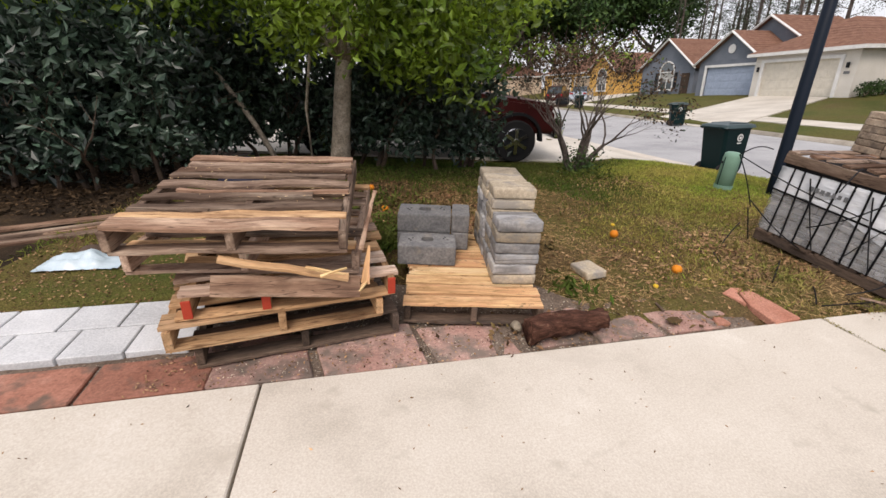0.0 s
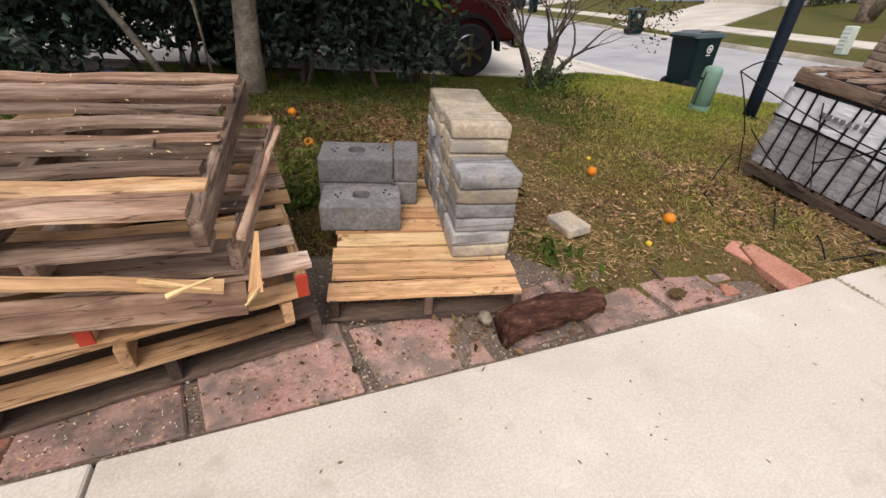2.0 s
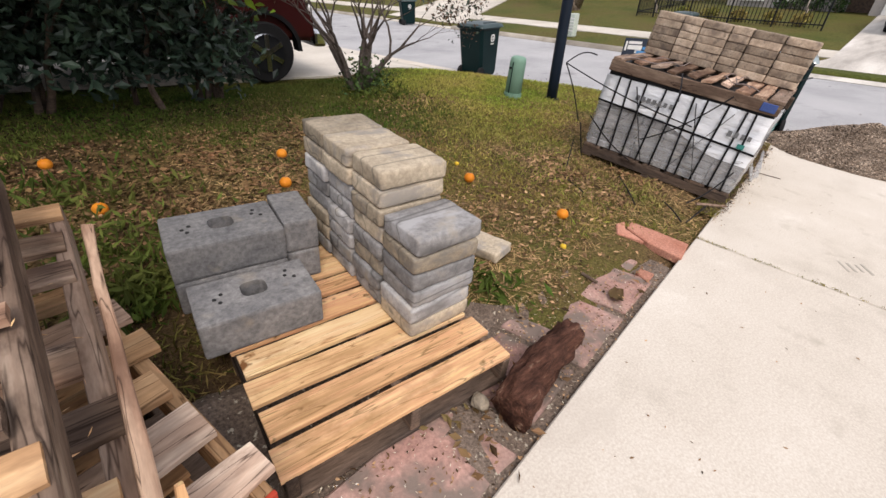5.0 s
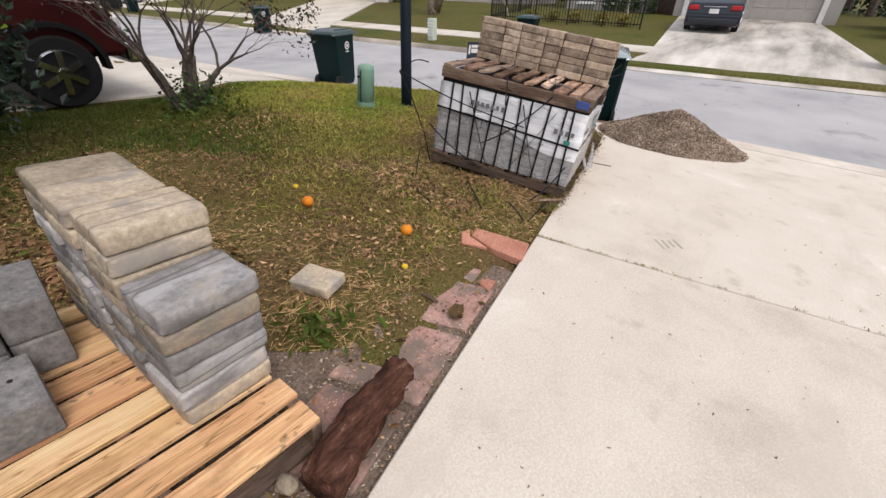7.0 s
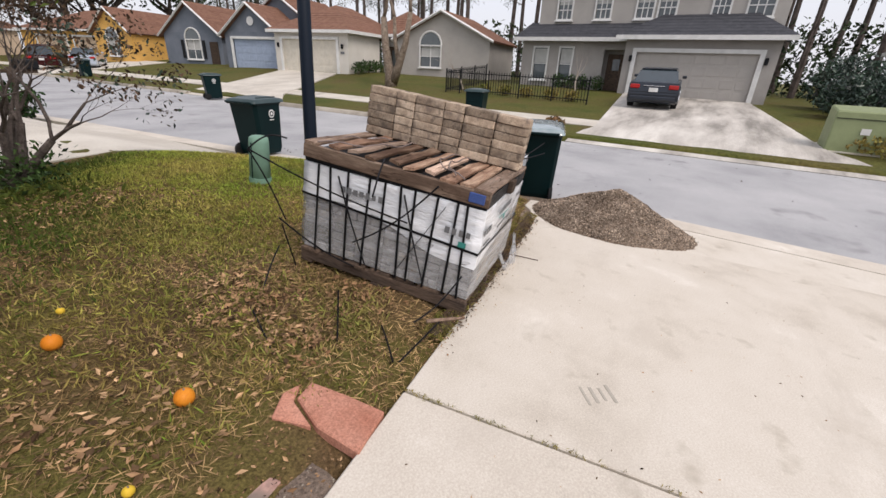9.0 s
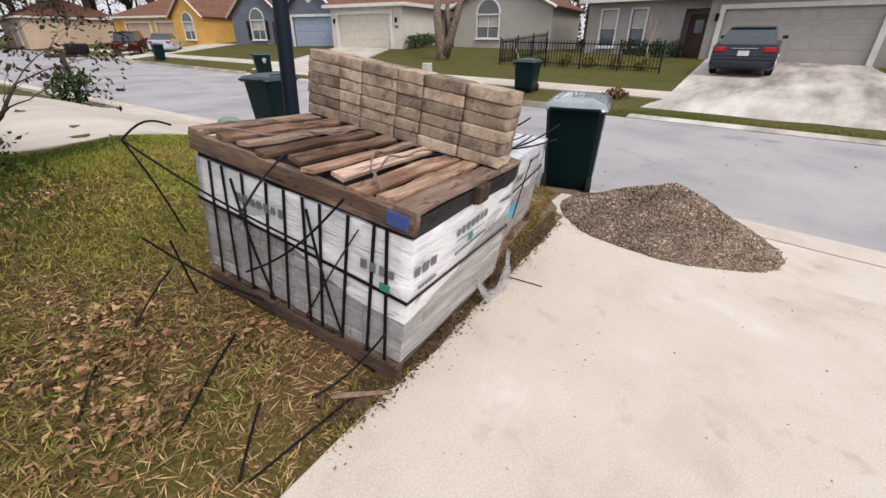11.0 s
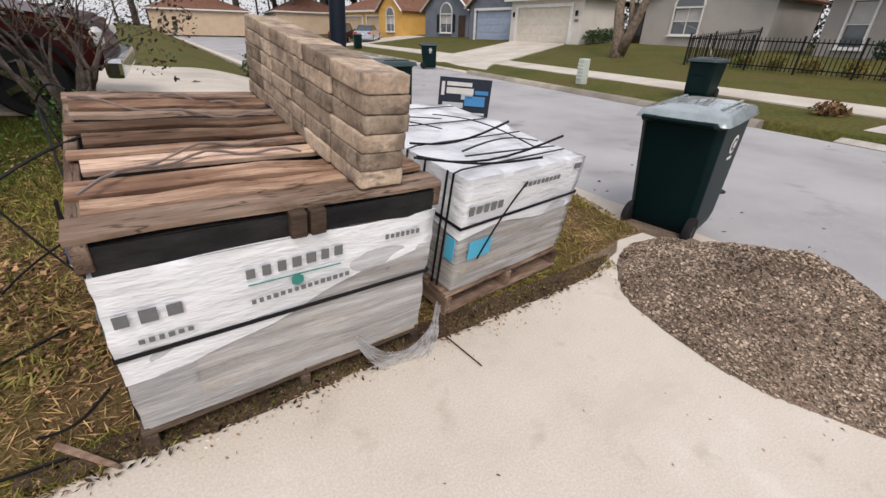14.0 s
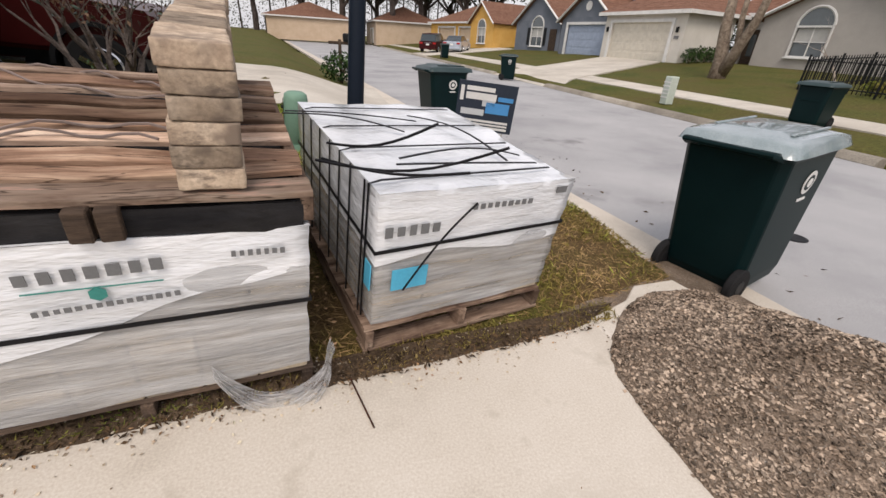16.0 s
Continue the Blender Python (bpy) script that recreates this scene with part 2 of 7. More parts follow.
REDBRICK = stuff_mat("red_brick", [(0.3, (0.36, 0.15, 0.10)), (0.7, (0.50, 0.25, 0.18))], big=5, fine=90, bump=0.6, dist=0.005, grain=0.4, vary=0.2)
WHITESTONE = stuff_mat("pale_grey_stone", [(0.3, (0.46, 0.47, 0.48)), (0.7, (0.62, 0.63, 0.64))], big=3, fine=90, bump=0.4, grain=0.3, vary=0.15)
DIRT = stuff_mat("grey_brown_dirt", [(0.3, (0.11, 0.08, 0.06)), (0.7, (0.22, 0.17, 0.135))], big=4, fine=80, bump=1.0, dist=0.01, grain=0.7,
                 spots=(40, 0.63, 0.68, (0.5, 0.45, 0.36)))
GRAVEL = stuff_mat("gravel_sand", [(0.3, (0.172, 0.129, 0.094)), (0.7, (0.310, 0.241, 0.184))], big=4, fine=130, bump=1.0, dist=0.012, grain=0.8, spots=(90, 0.62, 0.68, (0.42, 0.38, 0.33)))
PEBBLE = stuff_mat("pebble", [(0.3, (0.1989, 0.1481, 0.1090)), (0.7, (0.4496, 0.3640, 0.2846))], big=4, fine=80, grain=0.3, bump=0, island=0.8)
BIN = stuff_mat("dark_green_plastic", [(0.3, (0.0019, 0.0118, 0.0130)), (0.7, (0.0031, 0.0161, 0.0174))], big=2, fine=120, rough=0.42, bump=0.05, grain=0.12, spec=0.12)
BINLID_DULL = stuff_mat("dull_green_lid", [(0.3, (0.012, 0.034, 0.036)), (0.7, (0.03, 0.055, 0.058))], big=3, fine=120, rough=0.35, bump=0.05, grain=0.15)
# pale base colour carries the sky's reflection on the nearest bin's lid
BINLID_SHEEN = stuff_mat("sky_sheen_green_lid", [(0.3, (0.16, 0.22, 0.23)), (0.7, (0.36, 0.42, 0.44))], big=3, fine=120, rough=0.25, bump=0.05, grain=0.15, coat=1.0)
TYRE = plain("black_rubber", (0.02, 0.02, 0.021), 0.8)
BLACK = plain("black_metal", (0.015, 0.016, 0.018), 0.45)
NAVY = plain("navy_pole_paint", (0.010, 0.016, 0.027), 0.45)
STRAP = plain("black_plastic_strap", (0.012, 0.012, 0.014), 0.4)
PALEGREEN = plain("pale_green_plastic", (0.20, 0.34, 0.26), 0.5)
WHITE = plain("white_paint", (0.75, 0.75, 0.73), 0.5)
CHROME = plain("chrome", (0.75, 0.76, 0.78), 0.15, 1.0)
FILM = stuff_mat("white_wrap", [(0.35, (0.6360, 0.6660, 0.7020)), (0.65, (0.8160, 0.8400, 0.8700))], big=2.5, fine=9, stretch=(0.7, 0.7, 3.0), rough=0.2, bump=0.8, dist=0.016, grain=0.07, coat=0.4)
PRINT = plain("dark_grey_print", (0.17, 0.175, 0.18), 0.5)
PRINTGREEN = plain("sea_green_print", (0.05, 0.25, 0.22), 0.5)
BLUETAG = plain("sky_blue_tag", (0.09, 0.46, 0.68), 0.4)
ORANGE = stuff_mat("orange_peel", [(0.3, (0.60, 0.18, 0.015)), (0.7, (0.72, 0.28, 0.03))], big=8, fine=160, rough=0.4, bump=0.2, dist=0.002, grain=0.15)
YELLOWFRUIT = plain("yellow_peel", (0.75, 0.50, 0.05), 0.45)
PAINT_RED = plain("dark_red_car_paint", (0.045, 0.006, 0.006), 0.42, coat=0.15)
PAINT_NAVY = plain("navy_car_paint", (0.008, 0.014, 0.026), 0.35, coat=0.25)
PAINT_SILVER = plain("silver_blue_car_paint", (0.42, 0.48, 0.56), 0.25, coat=0.8)
CARGLASS = plain("tinted_glass", (0.035, 0.05, 0.06), 0.08, coat=0.3)
TAIL = plain("red_tail_lamp", (0.45, 0.02, 0.02), 0.2)
STUCCO_WHITE = stuff_mat("warm_white_stucco", [(0.3, (0.60, 0.57, 0.51)), (0.7, (0.70, 0.67, 0.61))], big=1, fine=60, grain=0.15, bump=0.4)
STUCCO_GREY = stuff_mat("greige_stucco", [(0.3, (0.31, 0.29, 0.272)), (0.7, (0.38, 0.36, 0.335))], big=1, fine=60, grain=0.15, bump=0.4)
STUCCO_PALE = stuff_mat("pale_grey_stucco", [(0.3, (0.378, 0.356, 0.329)), (0.7, (0.441, 0.419, 0.387))], big=1, fine=60, grain=0.15, bump=0.4)
STUCCO_BLUE = stuff_mat("slate_grey_siding", [(0.3, (0.13, 0.15, 0.18)), (0.7, (0.18, 0.20, 0.235))], big=1, fine=60, grain=0.15, bump=0.3)
STUCCO_YELLOW = stuff_mat("ochre_stucco", [(0.3, (0.58, 0.33, 0.085)), (0.7, (0.68, 0.41, 0.13))], big=1, fine=60, grain=0.15, bump=0.3)
STUCCO_TAN = stuff_mat("tan_stucco", [(0.3, (0.50, 0.38, 0.27)), (0.7, (0.58, 0.46, 0.34))], big=1, fine=60, grain=0.15, bump=0.3)
DOOR_BLUE = plain("pale_blue_door", (0.36, 0.43, 0.55), 0.5)
DOOR_CREAM = plain("cream_garage_door", (0.66, 0.62, 0.53), 0.5)
ROOF_RED = stuff_mat("rust_shingle", [(0.3, (0.175, 0.09, 0.062)), (0.7, (0.28, 0.155, 0.11))], big=3, fine=25, grain=0.5, bump=0.6, dist=0.01, island=0.35)
ROOF_DARK = stuff_mat("charcoal_shingle", [(0.3, (0.05, 0.052, 0.06)), (0.7, (0.085, 0.088, 0.098))], big=3, fine=25, grain=0.5, bump=0.6, dist=0.01, island=0.35)
GLASS = plain("dim_window_glass", (0.10, 0.12, 0.13), 0.06, coat=0.6)
CURTAIN = plain("pale_blind", (0.50, 0.50, 0.48), 0.7)
HEDGE = stuff_mat("shrub_leaf", [(0.35, (0.02, 0.05, 0.015)), (0.65, (0.06, 0.10, 0.03))], big=1.0, fine=9, grain=0.25, bump=0, island=0.8, rough=0.5)
PINE = stuff_mat("pine_needles", [(0.35, (0.025, 0.04, 0.02)), (0.65, (0.06, 0.08, 0.04))], big=1.0, fine=9, grain=0.25, bump=0, island=0.8, rough=0.6)
FARTRUNK = stuff_mat("grey_pine_bark", [(0.3, (0.07, 0.055, 0.048)), (0.7, (0.16, 0.13, 0.115))], big=3, fine=20, grain=0.4, bump=0.5)
BAG = plain("pale_blue_plastic_bag", (0.55, 0.66, 0.72), 0.3)
DARKCLOTH = plain("navy_tarp", (0.018, 0.022, 0.045), 0.6)
RUST = stuff_mat("rotting_bark", [(0.3, (0.03, 0.014, 0.010)), (0.6, (0.10, 0.045, 0.03)), (0.75, (0.36, 0.24, 0.17))], big=14, fine=45, stretch=(0.5, 2, 2), bump=1.0, dist=0.012, grain=0.6)


# ---- builders ----
def cube(bm, c, s, r=None):
    """A box of centre c and size s, turned by the matrix r."""
    return bmesh.ops.create_cube(bm, size=1, matrix=Matrix.Translation(c) @ (r.to_4x4() if r else Matrix()) @ Matrix.Diagonal((*s, 1)))["verts"]


def chamfer(bm, w, seg=1):
    bmesh.ops.bevel(bm, geom=bm.edges[:], offset=w, segments=seg, affect="EDGES", profile=0.6)
    return bm


def tube(bm, pts, radii, n=7, caps=True):
    """A tapered tube along a line of points."""
    rings = []
    pts = [Vector(p) for p in pts]
    for i, p in enumerate(pts):
        d = (pts[min(i + 1, len(pts) - 1)] - pts[max(i - 1, 0)]).normalized()
        q = d.to_track_quat("Z", "Y").to_matrix()
        r = radii[i] if not isinstance(radii, (int, float)) else radii
        rings.append([bm.verts.new(p + q @ Vector((r * math.cos(a), r * math.sin(a), 0))) for a in [2 * math.pi * k / n for k in range(n)]])
    for a, b in zip(rings, rings[1:]):
        for k in range(n):
            bm.faces.new((a[k], a[(k + 1) % n], b[(k + 1) % n], b[k]))
    if caps:
        bm.faces.new(rings[0][::-1])
        bm.faces.new(rings[-1])
    return bm


def prism(bm, poly, z0, z1):
    """An upright slab over a polygon."""
    lo = [bm.verts.new((x, y, z0)) for x, y in poly]
    hi = [bm.verts.new((x, y, z1)) for x, y in poly]
    n = len(poly)
    bm.faces.new(hi)
    bm.faces.new(lo[::-1])
    for i in range(n):
        bm.faces.new((lo[i], lo[(i + 1) % n], hi[(i + 1) % n], hi[i]))
    return bm


def extrude_side(bm, profile, y0, y1):
    """A profile in x and z drawn out along y."""
    a = [bm.verts.new((x, y0, z)) for x, z in profile]
    b = [bm.verts.new((x, y1, z)) for x, z in profile]
    n = len(profile)
    bm.faces.new(a)
    bm.faces.new(b[::-1])
    for i in range(n):
        bm.faces.new((a[(i + 1) % n], a[i], b[i], b[(i + 1) % n]))
    bmesh.ops.recalc_face_normals(bm, faces=bm.faces[:])
    return bm


def mesh(bm, name, material, smooth=False):
    me = bpy.data.meshes.new(name)
    bm.to_mesh(me)
    bm.free()
    me.materials.append(material)
    if smooth:
        me.shade_smooth()
    return me


def thing(name, label, category, m=None, group="", kind=""):
    ob = new(name)
    ob.empty_display_size = 0.1
    ob.matrix_basis = m if m is not None else Matrix()
    return tagged(ob, label, category, group, kind)


def part(name, bm, material, parent, label="", m=None, smooth=False):
    me = bm if isinstance(bm, bpy.types.Mesh) else mesh(bm, name, material, smooth)
    ob = new(name, me)
    ob.parent = parent
    if m is not None:
        ob.matrix_basis = m
    return tagged(ob, label)


def solid(name, bm, material, label, category, m=None, group="", kind="", smooth=False):
    me = bm if isinstance(bm, bpy.types.Mesh) else mesh(bm, name, material, smooth)
    ob = new(name, me)
    if m is not None:
        ob.matrix_basis = m
    return tagged(ob, label, category, group, kind)


def box(s, c=(0, 0, 0), w=0.0, seg=1):
    bm = bmesh.new()
    cube(bm, c, s)
    return chamfer(bm, w, seg) if w else bm


def near(x, y, z=0.0, rz=0.0, rx=0.0, ry=0.0):
    """A pose on our own sloping plot."""
    return NEAR @ pose(x, y, z, rx, ry, rz)


def scatter(name, centres, size, material, rng, parent=None, upright=0.0, flat=False, ratio=0.5, label="", category="", kind="", m=None):
    """Many small folded leaves at the given centres, in one mesh."""
    n = len(centres)
    c = np.asarray(centres, float)
    d = rng.normal(size=(n, 3))
    if flat:
        d[:, 2] *= 0.25
    d[:, 2] += upright
    d /= np.linalg.norm(d, axis=1)[:, None]
    e = rng.normal(size=(n, 3))
    if flat:
        e[:, 2] *= 0.25
    e -= (e * d).sum(1)[:, None] * d
    e /= np.linalg.norm(e, axis=1)[:, None]
    u = np.cross(d, e)
    s = size * rng.uniform(0.6, 1.4, n)[:, None]
    w = s * ratio
    v = np.stack([c - d * s / 2, c + e * w / 2 + u * w * 0.18, c + d * s / 2, c - e * w / 2 + u * w * 0.18], 1).reshape(-1, 3)
    i = np.arange(n)[:, None] * 4
    f = np.concatenate([i + np.array([[0, 1, 2]]), i + np.array([[0, 2, 3]])], 1).reshape(-1, 3)
    me = bpy.data.meshes.new(name)
    me.from_pydata(v.tolist(), [], f.tolist())
    me.materials.append(material)
    ob = new(name, me)
    if parent:
        ob.parent = parent
    if m is not None:
        ob.matrix_basis = m
    return tagged(ob, label, category, "", kind)


def sheet(name, us, vs, at):
    """A mesh over a grid of parameters: at(u, v) gives the place."""
    v = [at(a, b) for a in us for b in vs]
    n, k = len(us), len(vs)
    f = [(i * k + j, (i + 1) * k + j, (i + 1) * k + j + 1, i * k + j + 1) for i in range(n - 1) for j in range(k - 1)]
    me = bpy.data.meshes.new(name)
    me.from_pydata(v, [], f)
    return me


def smooth(a, b, x):
    t = min(max((x - a) / (b - a), 0.0), 1.0)
    return t * t * (3 - 2 * t)


# ---- ground, driveway, street ----
D = radians(9.8)  # the driveway's turn


def edge_y(x):
    """The driveway's lawn edge, on our plot."""
    return 1.68 + 0.1727 * x


def road_x(y):
    """Where the asphalt begins on our side."""
    return 8.4 - 0.11 * y


ROAD, FAR_X = -0.42, 14.0


def far_z(x, y):
    return -0.30 + (0.052 + 0.0013 * min(max(y, 0), 30)) * (min(x, 27.0) - FAR_X)


def dip(x, y):
    """Beyond our lawn the land falls away to the next driveway."""
    return -0.22 * smooth(6.2, 8.3, y) * (1 - smooth(3.4, 5.8, x))


def ground_z(x, y):
    xn, yn = min(max(x, -14), 7.6), min(max(y, -12), 14)
    z = -0.06 * xn + 0.05 * yn + dip(x, y)
    z += 0.02 * noise.noise((x * 1.3, y * 1.3, 0)) + 0.012 * noise.noise((x * 4, y * 4, 3))
    d = y - edge_y(x)
    z += 0.03 * smooth(0.6, 1.6, d) * smooth(2.8, 4.5, x)
    z -= 0.055 * (1 - smooth(0.02, 0.40, d - 0.75 * (1 - smooth(1.3, 1.7, x)))) + 0.10 * (1 - smooth(-0.05, 0.0, d))
    u = x - road_x(y)
    wide = 0.12 + 2.6 * smooth(4.5, 9.0, y)
    z += (min(ROAD - 0.02, z) - z if y < 2.5 else ROAD - 0.02 - z) * smooth(-0.55 - wide, -0.5, u)
    z += (-0.95 - z) * smooth(-0.5, -0.40, u)
    v = x - FAR_X
    f = far_z(x, y) + 0.03 * noise.noise((x * 0.8, y * 0.8, 7))
    return z + (f - z) * smooth(0.02, 0.25, v)


def steps(*runs):
    out = []
    for a, b, s in runs:
        out += list(np.arange(a, b, s))
    return out


xs = steps((-900, -60, 120), (-60, -8, 6), (-8, -2.5, 0.5), (-2.5, 8.4, 0.11), (8.4, 13.9, 0.5), (13.9, 14.4, 0.08), (14.4, 30, 0.7), (30, 90, 6), (90, 1000, 130))
ys = steps((-900, -60, 120), (-60, -3, 6), (-3, 1, 0.5), (1, 9, 0.11), (9, 16, 0.4), (16, 40, 1.2), (40, 100, 8), (100, 1000, 130))
gm = sheet("ground", xs, ys, lambda x, y: (float(x), float(y), ground_z(float(x), float(y))))
gm.materials.append(GROUND)
gm.materials.append(FARLAWN)
# leaf mould whose colour is also darkened for the shade below the hedge
gm.materials.append(stuff_mat("shaded_leaf_mould", [(0.3, (0.018, 0.013, 0.009)), (0.55, (0.045, 0.030, 0.018)), (0.75, (0.10, 0.065, 0.035))], big=2.5, fine=60, bump=0.9, dist=0.02, grain=0.6))
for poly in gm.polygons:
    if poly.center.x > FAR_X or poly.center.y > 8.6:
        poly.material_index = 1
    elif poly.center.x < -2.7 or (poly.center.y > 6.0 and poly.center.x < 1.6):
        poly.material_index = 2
gm.shade_smooth()
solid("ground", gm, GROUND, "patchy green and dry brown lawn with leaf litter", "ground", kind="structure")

drive = thing("driveway", "pale worn concrete driveway cast in large slabs", "driveway", NEAR, kind="structure")
ca, sa = math.cos(D), math.sin(D)


def along(s, q):
    """A point s along the driveway's edge and q out on the concrete, on our plot."""
    return (s * ca + q * sa, edge_y(0) + s * sa - q * ca)


JOINTS = [-7.33, -3.8, -0.30, 3.30, 6.62]
SKEW = [-0.04, -0.04, -0.04, 0.015, 0.015]  # how far each joint leans, metre by metre
for i, (a, b) in enumerate(zip(JOINTS, JOINTS[1:])):
    for q0, q1 in ((0.0, 3.6), (3.6, 7.2)):
        g = 0.007
        k0, k1 = SKEW[i], SKEW[i + 1]
        bm = prism(bmesh.new(), [along(a + g + k0 * q0, q0 + g * (q0 > 0)), along(a + g + k0 * q1, q1 - g), along(b - g + k1 * q1, q1 - g), along(b - g + k1 * q0, q0 + g * (q0 > 0))], -0.12, 0.0)
        bmesh.ops.recalc_face_normals(bm, faces=bm.faces[:])
        chamfer(bm, 0.006)
        part("slab", bm, CONCRETE, drive)
# the apron, which meets the gutter along the street
ap = [along(6.45, 0.012), (6.86, 2.98), (7.02, 3.12), (7.36, 3.17)] + [(road_x(y) - 0.50, y) for y in (2.4, 1.2, 0.0, -1.2, -2.6, -4.0)] + [(road_x(-5.4) - 0.50, -5.4), along(6.45, 7.15)]
bm = prism(bmesh.new(), ap, -0.14, -0.004)
bmesh.ops.recalc_face_normals(bm, faces=bm.faces[:])
chamfer(bm, 0.006)
part("slab", bm, CONCRETE, drive)


def strip(name, x0, x1, ys_, z, material, label, category, parent=None, thick=0.14, dz=0.0):
    """A long slab beside the street, between two lines x0(y) and x1(y)."""
    bm = bmesh.new()
    rows = []
    for y in ys_:
        a, b = x0(y), x1(y)
        za, zb = (z(a, y), z(b, y)) if callable(z) else (z, z + dz)
        rows.append([bm.verts.new(p) for p in ((a, y, za - thick), (a, y, za), (b, y, zb), (b, y, zb - thick))])
    for r, s in zip(rows, rows[1:]):
        for k in range(3):
            bm.faces.new((r[k], s[k], s[k + 1], r[k + 1]))
    bm.faces.new(rows[0][::-1])
    bm.faces.new(rows[-1])
    bmesh.ops.recalc_face_normals(bm, faces=bm.faces[:])
    return part(name, bm, material, parent) if parent else solid(name, bm, material, label, category, kind="structure")


YS = list(np.arange(-60, 90, 1.5))


def apron_z(x, y):
    """The height of our sloping plot, carried on to the street."""
    return -0.06 * x + 0.05 * max(y, -12)


strip("road", lambda y: road_x(y), lambda y: FAR_X - 0.13, YS, lambda x, y: ROAD if x > 12 else min(ROAD, apron_z(x, y) - 0.022), ASPHALT, "pale grey asphalt residential street", "road")
strip("gutter", lambda y: road_x(y) - 0.47, lambda y: road_x(y) - 0.012, YS, lambda x, y: min(ROAD + (0.035 if x < road_x(y) - 0.2 else 0.01), apron_z(x, y) - 0.008), CONCRETE, "pale concrete gutter along the street", "kerb")
far_curb = thing("kerb", "low rolled concrete kerb across the street", "kerb", kind="structure")
for y in np.arange(-45, 75, 3.0):
    if -3.5 < y < 3.5 or 16 < y < 23:
        continue
    bm = extrude_side(bmesh.new(), [(-0.12, ROAD - 0.1), (-0.12, ROAD + 0.01), (-0.05, ROAD + 0.10), (0.0, ROAD + 0.125), (0.14, ROAD + 0.13), (0.14, ROAD - 0.1)], 0.006, 2.994)
    part("kerbstone", bm, KERB, far_curb, m=pose(FAR_X, float(y), 0))
strip("far_sidewalk", lambda y: 16.0, lambda y: 17.2, YS, lambda x, y: far_z(x, y) + 0.03, CONCRETE_FAR, "pale concrete sidewalk across the street", "sidewalk", thick=0.1)


def lane(name, lo, hi, us, z, material, label, category):
    """A concrete drive that runs along x between lo(x) and hi(x), draped over the land."""
    vs = [k / 8 for k in range(9)]
    me = sheet(name, us, vs, lambda u, v: (float(u), lo(u) + (hi(u) - lo(u)) * v, z(float(u), lo(u) + (hi(u) - lo(u)) * v)))
    me.materials.append(material)
    ob = solid(name, me, material, label, category, kind="structure")
    mod = ob.modifiers.new("thick", "SOLIDIFY")
    mod.thickness, mod.offset = 0.12, -1
    return ob


def flat_z(x, y):
    """Our side's land without its bumps."""
    z = -0.06 * min(max(x, -14), 7.6) + 0.05 * min(y, 14) + dip(x, y)
    wide = 0.12 + 2.6 * smooth(4.5, 9.0, y)
    return z + (ROAD + 0.03 - z) * smooth(-0.55 - wide, -0.5, x - road_x(y))


lane("neighbour_driveway", lambda x: 8.35 - 1.9 * smooth(4.4, 7.0, x) ** 1.5, lambda x: 13.2 + 1.8 * smooth(4.4, 7.0, x), np.arange(-9, 6.86, 0.3),
     lambda x, y: flat_z(x, y) + 0.035, CONCRETE_FAR, "wide pale concrete driveway of the next house", "driveway")
lane("far_driveway", lambda x: -1.5 + 1.6 * (x - 14) / 13 - 0.7 * (1 - smooth(14, 16, x)), lambda x: 4.2 + 1.5 * (x - 14) / 13 + 0.5 * (1 - smooth(14, 16, x)), np.arange(13.89, 27.2, 0.4),
     lambda x, y: far_z(x, y) + 0.05 - 0.15 * (1 - smooth(13.9, 15.2, x)), CONCRETE_STAINED, "tyre-stained concrete driveway across the street", "driveway")
lane("white_house_driveway", lambda x: 17.8 + 0.62 * (x - 14) - 0.8 * (1 - smooth(14, 16, x)), lambda x: 23.6 + 0.6 * (x - 14) + 0.8 * (1 - smooth(14, 16, x)), np.arange(13.89, 25.0, 0.4),
     lambda x, y: far_z(x, y) + 0.05 - 0.15 * (1 - smooth(13.9, 15.2, x)), CONCRETE_FAR, "pale concrete driveway of the white house", "driveway")
lane("yellow_house_driveway", lambda x: 42.0 + 0.4 * (x - 14), lambda x: 48.0 + 0.4 * (x - 14), np.arange(14.1, 25, 0.8),
     lambda x, y: far_z(x, y) + 0.05, CONCRETE_FAR, "pale concrete driveway of the ochre house", "driveway")


# ---- pallets and stone on our lawn ----
def board_mesh(length, width, thick, material, seed, rag=0.0):
    """One board along x, with slightly worn edges and ends."""
    rng = random.Random(seed)
    bm = bmesh.new()
    n = 6
    rows = []
    for i in range(n + 1):
        x = -length / 2 + length * i / n
        w0, w1 = (width / 2 - rag * rng.random() * 0.25 for _ in range(2))
        lift = 0.003 * rng.uniform(-1, 1) + rag * 0.12 * rng.uniform(-1, 1)
        if i in (0, n):
            x -= (1 if i else -1) * rag * rng.random() * 0.5
        b = 0.003
        rows.append([bm.verts.new((x, y, z + lift)) for y, z in ((-w0, -thick / 2), (-w0, thick / 2 - b), (-w0 + b, thick / 2), (w1 - b, thick / 2), (w1, thick / 2 - b), (w1, -thick / 2))])
    for r, s in zip(rows, rows[1:]):
        for k in range(6):
            bm.faces.new((r[k], r[(k + 1) % 6], s[(k + 1) % 6], s[k]))
    bm.faces.new(rows[0][::-1])
    bm.faces.new(rows[-1])
    bmesh.ops.recalc_face_normals(bm, faces=bm.faces[:])
    return mesh(bm, "board", material)


